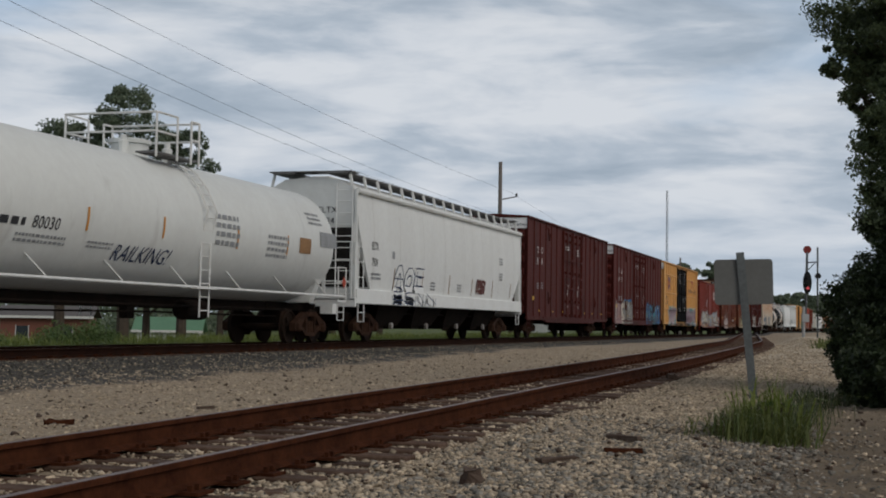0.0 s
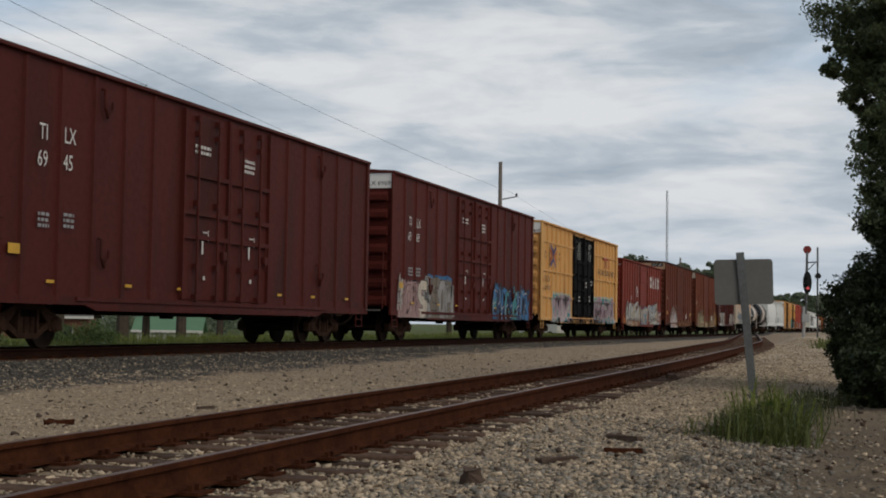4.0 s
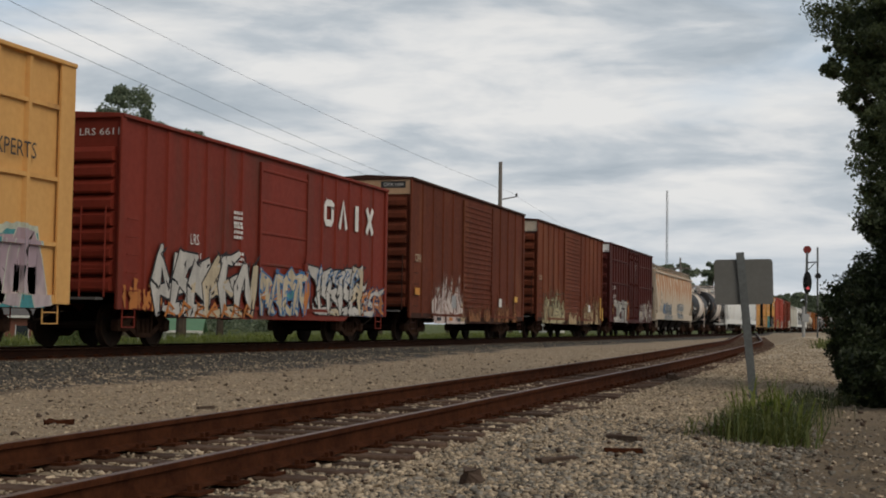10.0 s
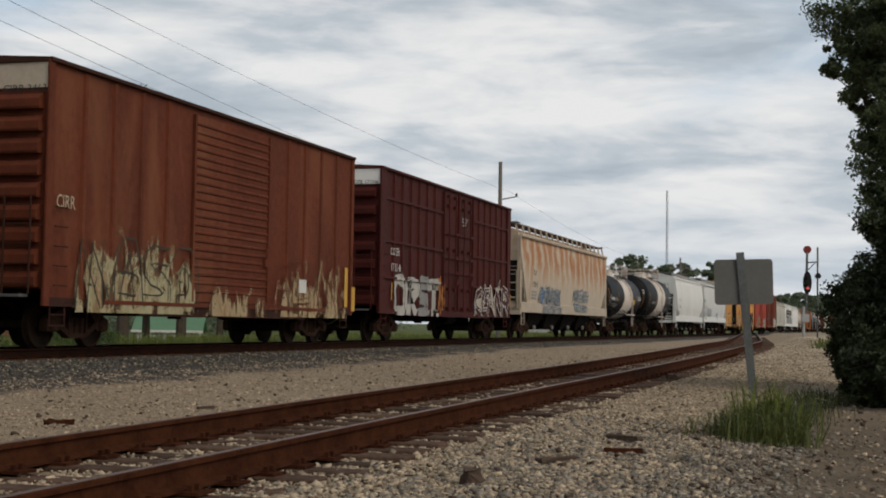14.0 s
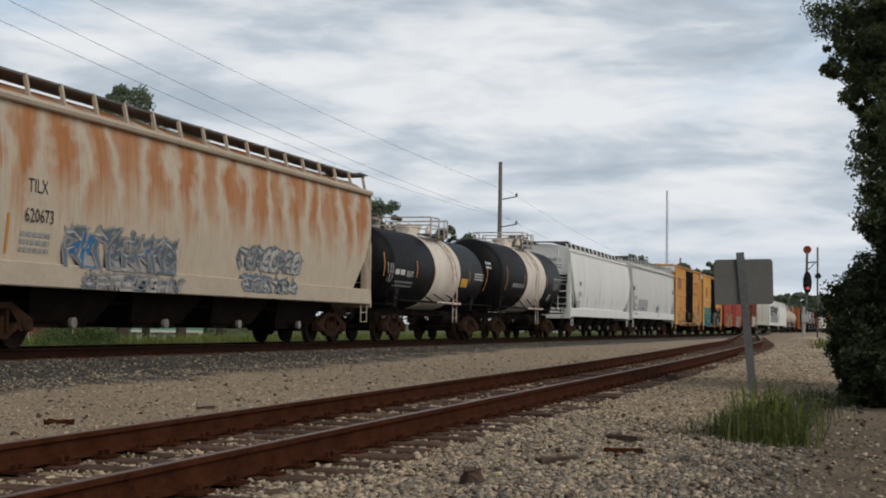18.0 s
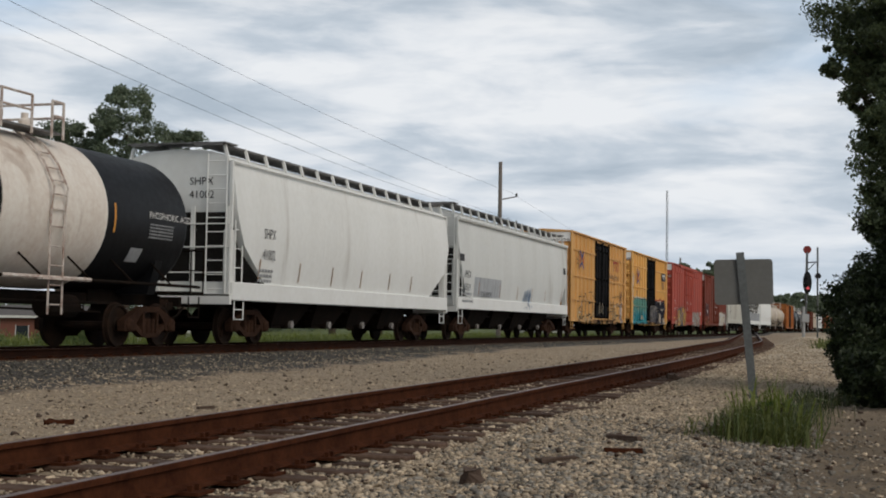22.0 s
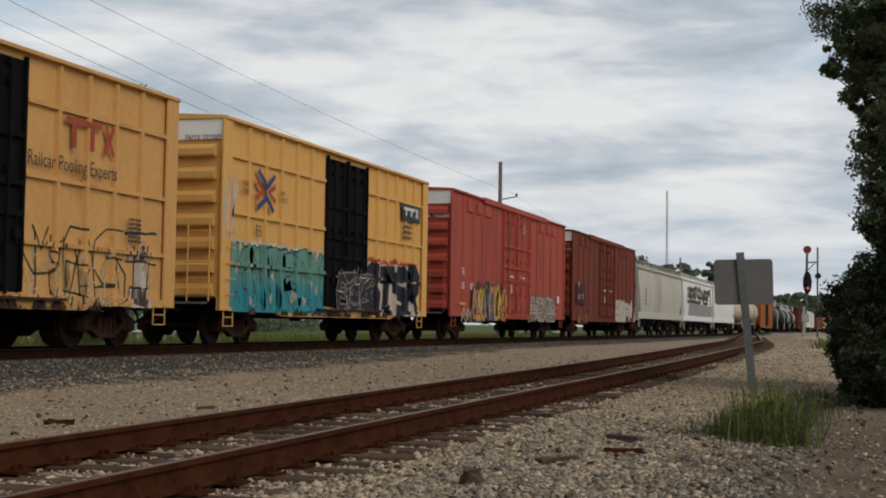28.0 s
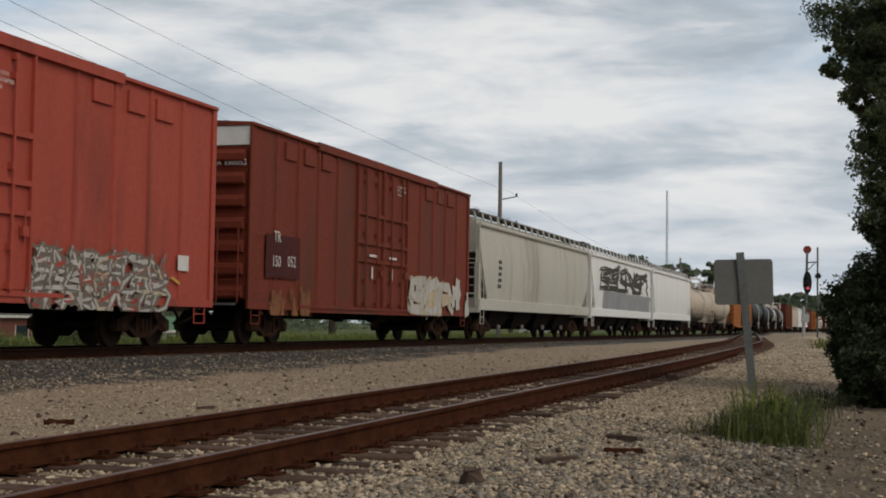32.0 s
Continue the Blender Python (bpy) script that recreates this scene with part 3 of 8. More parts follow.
def make_door(car, door, d0, d1, z0, z1, bx, x):
    kind, mat = door["kind"], door["mat"]
    face = bx + 0.045

    def slab(lo, hi, a, b, c, d):
        return (*sorted((x * lo, x * hi)), a, b, c, d)
    leaves = door.get("leaves", 1)
    for k in range(leaves):
        a = d0 + (d1 - d0) * k / leaves + 0.02
        b = d0 + (d1 - d0) * (k + 1) / leaves - 0.02
        dr = part("door", boxes(slab(bx - 0.02, face - 0.02, a, b, z0 + 0.06, z1 - 0.16)), mat, car, door.get("label", ""), bevel=0.008)
        if kind == "plug":
            for z in door.get("bands", (2.32, 2.85, 3.70)):
                part("door_rail", boxes(slab(face - 0.02, face + 0.055, a + 0.03, b - 0.03, z - 0.05, z + 0.05)), mat, dr)
            for q in (0.28, 0.72):
                bm = bmesh.new()
                y = a + (b - a) * q
                tube(bm, [(x * (face + 0.075), y, z0 + 0.02), (x * (face + 0.075), y, z1 - 0.2)], 0.030, 6)
                for z in (z0 + 0.12, z0 + 0.8, z0 + 2.2, z1 - 0.6, z1 - 0.26):
                    box(bm, *slab(face - 0.02, face + 0.10, y - 0.06, y + 0.06, z - 0.06, z + 0.06))
                part("lock_rod", bm, mat, dr)
            for y in (a, b - 0.05):
                part("door_edge", boxes(slab(face - 0.02, face + 0.06, y, y + 0.06, z0 + 0.06, z1 - 0.10)), mat, dr)
        else:
            # corrugated sliding door: many shallow horizontal ridges
            ridge = once(("ridge", round(b - a, 2), mat.name), lambda: to_mesh("door_corrugation", prism(bmesh.new(), [(-0.02, -0.055), (0.03, -0.02), (0.03, 0.02), (-0.02, 0.055)], -(b - a) / 2 + 0.05, (b - a) / 2 - 0.05, "y"), mat))
            nn = door.get("ridges", 15)
            for i in range(nn):
                z = z0 + 0.3 + (z1 - z0 - 0.65) * i / (nn - 1)
                part("door_corrugation", ridge, None, dr, at=pose(x * (face - 0.02), (a + b) / 2, z, 0, 0, 0 if x > 0 else 180))
            for y in (a + 0.02, b - 0.02):
                part("door_edge", boxes(slab(face - 0.02, face + 0.03, y - 0.04, y + 0.04, z0 + 0.06, z1 - 0.16)), mat, dr)
        bm = bmesh.new()
        box(bm, *slab(face - 0.0, face + 0.08, b - 0.30, b - 0.12, z0 + 1.0, z0 + 1.18))
        tube(bm, [(x * (face + 0.06), b - 0.21, z0 + 0.9), (x * (face + 0.06), b - 0.21, z0 + 1.45)], 0.018, 5)
        part("door_handle", bm, mat, dr)
    part("door_track", boxes(slab(bx - 0.01, face + 0.03, d0 - (d1 - d0) * door.get("slide", 0.1), d1 + (d1 - d0) * door.get("slide", 0.1), z0 - 0.06, z0 + 0.02)), door.get("track", mat), car)


def hopper_side(z, zs, zr, bulge):
    t = (z - zs) / (zr - zs)
    return SIDE - 0.12 + bulge * math.sin(math.pi * min(1.0, max(0.0, t * 0.92 + 0.08)))


def hopper(label, y0, y1, fit, side_top, roof_top, paint, sill_paint, bulge=0.12, cut=1.35, bays=4, group="covered hoppers", frame_mat=None, zs=1.44, end_part=0.64, chord=0.085, seams=True, sheet=None):
    L = y1 - y0
    h = L / 2
    frame_mat = frame_mat or paint
    car = thing("covered_hopper", label, "freight car", group)
    zr = side_top
    # body: rings along the car, the lower edge lifted towards each end by the slope sheets
    ys = [-h + 0.05, -h + 0.5, -h + cut, -h + cut + 0.5, 0, h - cut - 0.5, h - cut, h - 0.5, h - 0.05]
    top_low = zs + (zr - zs) * end_part
    lows = [top_low, top_low * 0.52 + zs * 0.48, zs, zs, zs, zs, zs, top_low * 0.52 + zs * 0.48, top_low]
    bm = bmesh.new()
    rings = []
    for y, lo in zip(ys, lows):
        half = [(hopper_side(z, zs, zr, bulge), z) for z in (lo + (zr - lo) * k / 8 for k in range(9))]
        half += [(SIDE - 0.22, zr + 0.12), (0.85, zr + (roof_top - zr) * 0.66), (0.0, zr + (roof_top - zr) * 0.80)]
        pts = half + [(-a, b) for a, b in half[-2::-1]]
        rings.append([bm.verts.new((a, y, b)) for a, b in pts])
    for q, w in zip(rings, rings[1:]):
        for k in range(len(q)):
            bm.faces.new((q[k], q[(k + 1) % len(q)], w[(k + 1) % len(q)], w[k]))
    bm.faces.new(rings[0][::-1])
    bm.faces.new(rings[-1])
    part("body", bm, paint, car, smooth=True)
    # top chord along the eaves
    for x in (1, -1):
        bm = bmesh.new()
        tube(bm, [(x * (SIDE - 0.06), -h + 0.02, zr + 0.02), (x * (SIDE - 0.06), h - 0.02, zr + 0.02)], chord, 8)
        part("top_chord", bm, frame_mat, car)
        part("side_sill", boxes((*sorted((x * (SIDE - 0.16), x * SIDE)), -h - 0.02, h + 0.02, zs - 0.40, zs + 0.04)), sill_paint, car, bevel=0.02)
    # slope sheets, bay hoppers and gates below the sill
    nb = bays
    span = (2 * h - 2 * cut - 2.4) / nb
    for i in range(nb):
        y = -h + cut + 1.2 + span * (i + 0.5)
        bm = bmesh.new()
        a = [bm.verts.new(p) for p in ((-1.35, y - span / 2, zs - 0.05), (1.35, y - span / 2, zs - 0.05), (1.35, y + span / 2, zs - 0.05), (-1.35, y + span / 2, zs - 0.05))]
        b = [bm.verts.new(p) for p in ((-0.85, y - span * 0.3, 0.40), (0.85, y - span * 0.3, 0.40), (0.85, y + span * 0.3, 0.40), (-0.85, y + span * 0.3, 0.40))]
        bm.faces.new(a)
        bm.faces.new(b[::-1])
        for k in range(4):
            bm.faces.new((a[k], a[(k + 1) % 4], b[(k + 1) % 4], b[k]))
        # bays coloured near-black, with the shade under the car painted in
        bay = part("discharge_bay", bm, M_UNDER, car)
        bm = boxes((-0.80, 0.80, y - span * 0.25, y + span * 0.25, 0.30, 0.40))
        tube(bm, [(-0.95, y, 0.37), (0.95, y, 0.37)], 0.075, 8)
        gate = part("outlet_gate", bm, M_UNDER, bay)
        bm = bmesh.new()
        lathe(bm, [(0.96, 0.10), (1.04, 0.11), (1.06, 0.05)], 10, "x", (0, y + 0.12, 0.40))
        part("outlet_cap", bm, P_CAP, bay)
    # end structure: slanting sheets, posts, ladders, platform
    for s in (-1, 1):
        bm = bmesh.new()
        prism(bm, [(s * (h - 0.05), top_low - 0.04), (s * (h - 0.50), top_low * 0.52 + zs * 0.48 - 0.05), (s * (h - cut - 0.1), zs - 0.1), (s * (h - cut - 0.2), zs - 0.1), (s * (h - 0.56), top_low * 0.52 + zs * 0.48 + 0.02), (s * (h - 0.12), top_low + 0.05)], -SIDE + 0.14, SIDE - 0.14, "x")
        # dark colour puts the overhang's shade onto this sheet
        part("slope_sheet", bm, sheet or M_SHADESHEET, car, "sloping end sheet, darkened to hold the overhang's shade")
        for x in (-1.36, -0.45, 0.45, 1.36):
            bm = bmesh.new()
            box(bm, x - 0.05, x + 0.05, *sorted((s * (h - 0.02), s * (h + 0.04))), zs - 0.35, top_low + 0.1)
            part("end_post", bm, frame_mat, car)
        for x in (-1.30, 1.30):
            bm = bmesh.new()
            box(bm, x - 0.04, x + 0.16, *sorted((s * (h - 0.20), s * (h + 0.03))) , zs - 0.3, top_low - 0.45) if x > 0 else box(bm, x - 0.16, x + 0.04, *sorted((s * (h - 0.20), s * (h + 0.03))), zs - 0.3, top_low - 0.45)
            box(bm, *((x + 0.10, x + 0.17) if x > 0 else (x - 0.17, x - 0.10)), *sorted((s * (h - 0.04), s * (h + 0.03))), top_low - 0.45, zr + 0.06)
            part("corner_post", bm, frame_mat, car)
        part("end_platform", boxes((-SIDE + 0.05, SIDE - 0.05, *sorted((s * (h - cut + 0.1), s * (h + 0.12))), zs - 0.30, zs - 0.24)), frame_mat, car)
        part("end_sill", boxes((-SIDE + 0.02, SIDE - 0.02, *sorted((s * (h + 0.02), s * (h + 0.12))), zs - 0.50, zs - 0.245)), frame_mat, car, bevel=0.015)
        part("end_apron", boxes((-SIDE + 0.20, SIDE - 0.20, *sorted((s * (h - 0.10), s * (h - 0.06))), zs - 0.24, zs + 0.04)), frame_mat, car)
        ladder(car, s * (h + 0.10), *((0.85, 1.35) if s < 0 else (-1.35, -0.85)), zs - 0.3, zr + 0.2, 10, frame_mat, "end_ladder", across="x")
        bm = bmesh.new()
        for z in (zs + 0.25, zs + 0.85, zs + 1.40):
            tube(bm, [(-SIDE + 0.05, s * (h + 0.09), z), (SIDE - 0.05, s * (h + 0.09), z)], 0.018, 5)
        for x in (-SIDE + 0.06, -0.2, SIDE - 0.06):
            tube(bm, [(x, s * (h + 0.09), zs - 0.3), (x, s * (h + 0.09), zs + 1.40)], 0.018, 5)
        part("end_handrail", bm, frame_mat, car)
        ladder(car, SIDE - 0.02, *sorted((s * (h - 0.1), s * (h - 0.5))), zs - 0.3, zs + 1.5, 4, frame_mat, "side_ladder", rail=True)
    # welded seams between the side sheets
    ns = round(2 * (h - cut) / 2.6) if seams else -1
    for i in range(ns + 1):
        y = -h + cut + 2 * (h - cut) * i / ns
        bm = bmesh.new()
        row = [(zs + 0.05 + (zr - zs - 0.08) * k / 10) for k in range(11)]
        row = [[bm.verts.new((hopper_side(z, zs, zr, bulge) + 0.005, q, z)) for q in (y, y + 0.02)] for z in row]
        for q, w in zip(row, row[1:]):
            bm.faces.new((q[0], q[1], w[1], w[0]))
        part("weld_seam", bm, P_SEAM, car)
    stirrups(car, h + 0.1, frame_mat, zs - 0.38, 0.52)
    # roof hatches and the running boards on their posts
    part("hatch_trough", boxes((-0.30, 0.30, -h + 0.7, h - 0.7, zr + (roof_top - zr) * 0.70, roof_top - 0.02)), paint, car, bevel=0.02)
    for x in (0.84, -0.84):
        part("running_board", boxes((x - 0.36, x + 0.36, -h - 0.12, h + 0.12, roof_top - 0.03, roof_top + 0.01)), M_GRATE, car, "grey steel grating walkway")
    br = to_mesh("board_bracket", prism(bmesh.new(), [(SIDE - 0.25, zr + 0.04), (SIDE - 0.18, zr + 0.04), (1.22, roof_top + 0.02), (1.15, roof_top + 0.02)], -0.035, 0.035), frame_mat)
    n = int(L / 1.15)
    for i in range(n + 1):
        y = -h + 0.06 + (L - 0.12) * i / n
        part("board_bracket", br, None, car, at=(0, y, 0))
        part("board_bracket", br, None, car, at=pose(0, y, 0, 0, 0, 180))
    for s in (-1, 1):
        part("end_running_board", boxes((-1.3, 1.3, *sorted((s * (h + 0.12), s * (h - 0.55))), roof_top + 0.012, roof_top + 0.045)), M_GRATE, car)
    bm = bmesh.new()
    lathe(bm, [(-h - 0.34, 0.26), (-h - 0.32, 0.28), (-h - 0.29, 0.26), (-h - 0.30, 0.20), (-h - 0.33, 0.20)], 14, "y", (-0.55, 0, zs + 0.85))
    part("brake_wheel", bm, M_UNDER, car)
    running_gear(car, h, h - 2.0, h + 0.25)
    place(car, y0, y1, fit)
    car["L"] = L
    car["side"] = (zs, zr, bulge)
    return car


def tank_car(label, y0, y1, fit, R, zc, paint, band=None, band_half=0.9, rail_mat=None, group="tank cars", sill_light=None, shell_inset=0.55, jacket=False, band_at=0.0, ladder_at=0.0, rail_h=0.82):
    """y0, y1: ends of the running frame at 16 s."""
    L = y1 - y0
    h = L / 2
    k = h - shell_inset
    rail_mat = rail_mat or M_WHITE
    car = thing("tank_car", label, "freight car", group)
    bm = bmesh.new()
    rows = []
    for i in range(7):
        a = i / 6 * math.pi / 2
        rows.append((-k + 0.62 * (1 - math.sin(a)), max(0.02, R * math.cos(math.pi / 2 - a))))
    rows = [(-k + 0.62 * (1 - math.cos(a)), max(0.03, R * math.sin(a))) for a in (i / 7 * math.pi / 2 for i in range(8))]
    rows += [(-a, r) for a, r in rows[::-1]]
    lathe(bm, rows, 40, "y", (0, 0, zc))
    shell = part("tank", bm, paint, car, smooth=True)
    if band:
        bm = bmesh.new()
        lathe(bm, [(-band_half, R + 0.004), (-band_half, R + 0.022), (band_half, R + 0.022), (band_half, R + 0.004)], 40, "y", (0, band_at, zc))
        part("jacket_band", bm, band, car, "stained white band round the tank", smooth=True)
    elif jacket:
        for y in (-k * 0.55, -0.55, 0.55, k * 0.55):
            bm = bmesh.new()
            lathe(bm, [(y - 0.04, R + 0.002), (y - 0.04, R + 0.014), (y + 0.04, R + 0.014), (y + 0.04, R + 0.002)], 40, "y", (0, 0, zc))
            part("jacket_strap", bm, paint, car, smooth=True)
    # saddles, stub sills, platforms
    for s in (-1, 1):
        bm = bmesh.new()
        y = s * (h - 1.75)
        prism(bm, [(-1.05, 1.02), (1.05, 1.02), (R * 0.86, zc - R * 0.45), (0, zc - R - 0.02), (-R * 0.86, zc - R * 0.45)], y - 0.16, y + 0.16)
        part("saddle", bm, paint, car)
        part("stub_sill", boxes((-0.28, 0.28, *sorted((s * (h - 3.0), s * h)), 0.80, 1.10)), M_UNDER, car)
        part("end_platform", boxes((-1.4, 1.4, *sorted((s * (h - 0.62), s * (h + 0.05))), 1.06, 1.12)), rail_mat if sill_light else M_UNDER, car)
        bm = bmesh.new()
        for x in (-1.4, 1.4):
            tube(bm, [(x, s * (h - 0.6), 1.1), (x, s * (h - 0.6), 2.05), (x, s * h, 2.05), (x, s * h, 1.1)], 0.02, 5)
        tube(bm, [(-1.4, s * h, 2.05), (1.4, s * h, 2.05)], 0.02, 5)
        tube(bm, [(-1.4, s * h, 1.6), (1.4, s * h, 1.6)], 0.016, 5)
        part("end_handrail", bm, rail_mat if sill_light else M_UNDER, car)
    for x in (1, -1):
        bm = bmesh.new()
        tube(bm, [(x * 1.46, -h + 0.3, 1.22), (x * 1.46, h - 0.3, 1.22)], 0.035, 6)
        for i in range(7):
            y = -h + 1.6 + (2 * h - 3.2) * i / 6
            tube(bm, [(x * 1.46, y, 1.22), (x * (R * 0.80), y - 0.45, zc - R * 0.58)], 0.022, 5)
        part("side_handrail", bm, rail_mat if sill_light else M_UNDER, car)
        if not sill_light:
            bm = bmesh.new()
            tube(bm, [(x * 1.47, -1.3, 1.225), (x * 1.47, 1.6, 1.225)], 0.042, 6)
            part("painted_handrail", bm, rail_mat, car)
        # ladder up the middle of the side, bent over the shell
        bm = bmesh.new()
        path = [(x * 1.50, 0.55), (x * 1.52, zc - 0.2), (x * (R + 0.10), zc + 0.35)] + [(x * (R + 0.10) * math.cos(a), zc + (R + 0.10) * math.sin(a)) for a in (0.55, 0.85, 1.15)]
        for y in (0.10 + ladder_at, 0.56 + ladder_at):
            tube(bm, [(a, y, b) for a, b in path], 0.022, 5)
        for (a, b), (c, d) in zip(path, path[1:]):
            m = max(1, round(math.hypot(c - a, d - b) / 0.33))
            for i in range(m):
                f = (i + 0.5) / m
                tube(bm, [(a + (c - a) * f, 0.10 + ladder_at, b + (d - b) * f), (a + (c - a) * f, 0.56 + ladder_at, b + (d - b) * f)], 0.015, 5)
        box(bm, *sorted((x * 1.25, x * 1.62)), -0.25 + ladder_at, 0.75 + ladder_at, 1.18, 1.22)
        part("ladder", bm, rail_mat, car, "steel ladder bent over the tank")
    # manway, valves and the top platform with its railing
    top = zc + R
    bm = bmesh.new()
    lathe(bm, [(top - 0.15, 0.42), (top + 0.22, 0.42), (top + 0.24, 0.48), (top + 0.32, 0.48), (top + 0.36, 0.30)], 18, "z", (0, -0.1, 0))
    part("manway", bm, band or paint, car, smooth=True)
    for p in ((0.5, 0.7), (-0.4, 0.8), (0.3, -0.9)):
        bm = bmesh.new()
        lathe(bm, [(top - 0.12, 0.12), (top + 0.20, 0.12), (top + 0.24, 0.07), (top + 0.34, 0.07)], 10, "z", (p[0], p[1], 0))
        part("valve", bm, band or paint, car)
    for x in (0.62, -1.10):
        part("top_platform", boxes((x, x + 0.48, -0.95, 1.05, top - 0.06, top - 0.02)), M_GRATE, car)
    # the railing leaves a gap on each side where the ladder comes up
    for a, b in ((-0.95, 0.0), (1.05, 0.66)):
        bm = bmesh.new()
        for z in (top + rail_h * 0.5, top + rail_h):
            tube(bm, [(1.12, b, z), (1.12, a, z), (-1.12, a, z), (-1.12, b, z)], 0.026, 5)
        for x in (1.12, -1.12):
            for y in (a, b):
                tube(bm, [(x, y, top - 0.15), (x, y, top + rail_h)], 0.028, 5)
        part("platform_railing", bm, rail_mat, car)
    stirrups(car, h, rail_mat if sill_light else M_UNDER)
    running_gear(car, h, h - 1.75, h + 0.15)
    place(car, y0, y1, fit)
    car["L"] = L
    return car


# ---------- graffiti: layers of paint on the near side ----------
def tag_paint(name, col):
    return material(name, col, 0.7, 0.0, tuple(c * 0.62 + 0.01 for c in col), 3.5, 0.9, tuple(c * 0.5 + 0.02 for c in col), 1.6, 0.55, bump=0.0, streak=4)


G_WHITE = tag_paint("spray_white", (0.55, 0.53, 0.49))
G_BLACK = tag_paint("spray_black", (0.022, 0.022, 0.028))
G_TEAL = tag_paint("spray_teal", (0.07, 0.28, 0.31))
G_BLUE = tag_paint("spray_blue", (0.05, 0.17, 0.36))
G_PINK = tag_paint("spray_dusty_pink", (0.40, 0.26, 0.25))
G_GREY = tag_paint("spray_grey", (0.33, 0.32, 0.31))
G_CREAM = tag_paint("spray_cream", (0.55, 0.46, 0.32))
G_ORANGE = tag_paint("spray_orange", (0.52, 0.19, 0.05))
G_YELLOW = tag_paint("spray_yellow", (0.60, 0.36, 0.05))
G_NAVY = tag_paint("spray_navy", (0.03, 0.05, 0.12))
G_SLATE = tag_paint("spray_slate", (0.13, 0.17, 0.21))


def ribbon(bm, pts, widths, x, slot=0):
    """A flat stroke on the plane x, through 2D points, with a width at each."""
    n = len(pts)
    left, right = [], []
    for i in range(n):
        a, b = pts[max(i - 1, 0)], pts[min(i + 1, n - 1)]
        d = Vector((b[0] - a[0], b[1] - a[1]))
        d.normalize()
        w = widths[i] / 2
        left.append(bm.verts.new((x, pts[i][0] - d.y * w, pts[i][1] + d.x * w)))
        right.append(bm.verts.new((x, pts[i][0] + d.y * w, pts[i][1] - d.x * w)))
    for i in range(n - 1):
        bm.faces.new((left[i], right[i], right[i + 1], left[i + 1])).material_index = slot


def letter_strokes(rng):
    """An abstract letter-like sign in a unit square: a leg, a bent body, a cross stroke, as lists of 2D points."""
    r = lambda a, b: rng.uniform(a, b)
    kind = rng.randrange(5)
    leg = [(r(0.05, 0.25), -0.02), (r(0.0, 0.2), 0.5), (r(0.15, 0.35), r(0.9, 1.1))]
    if kind == 0:
        more = [[leg[2], (r(0.6, 0.75), r(0.7, 0.9)), (r(0.75, 0.95), 0.45), (r(0.5, 0.7), 0.30), (r(0.85, 1.0), r(-0.05, 0.05))]]
    elif kind == 1:
        more = [[(r(0.75, 1.0), r(0.9, 1.05)), (0.45, r(0.75, 0.9)), (r(0.25, 0.4), 0.52), (r(0.75, 0.9), 0.36), (r(0.6, 0.8), 0.06), (r(-0.05, 0.1), r(0.0, 0.1))]]
    elif kind == 2:
        more = [[leg[2], (r(0.45, 0.6), 0.45), (r(0.8, 0.95), r(-0.02, 0.1))], [(r(0.7, 0.9), 0.0), (r(0.75, 0.95), 0.55), (r(0.85, 1.05), r(0.95, 1.1))]]
    elif kind == 3:
        more = [[(0.05, 0.92), (0.5, r(0.85, 1.0)), (r(0.85, 1.05), r(0.85, 1.1))], [(0.1, 0.5), (0.45, 0.46), (r(0.7, 0.85), r(0.45, 0.6))], [(0.08, 0.06), (0.5, 0.02), (r(0.85, 1.05), r(-0.05, 0.1))]]
    else:
        more = [[(0.15, 0.2), (0.2, 0.8), (0.55, 1.0), (0.85, 0.75), (0.82, 0.2), (0.5, 0.0), (0.15, 0.22)]]
    if rng.random() < 0.55:
        more.append([(r(0.1, 0.3), r(0.3, 0.5)), (0.55, r(0.4, 0.55)), (r(0.9, 1.15), r(0.45, 0.8))])
    return [leg] + more


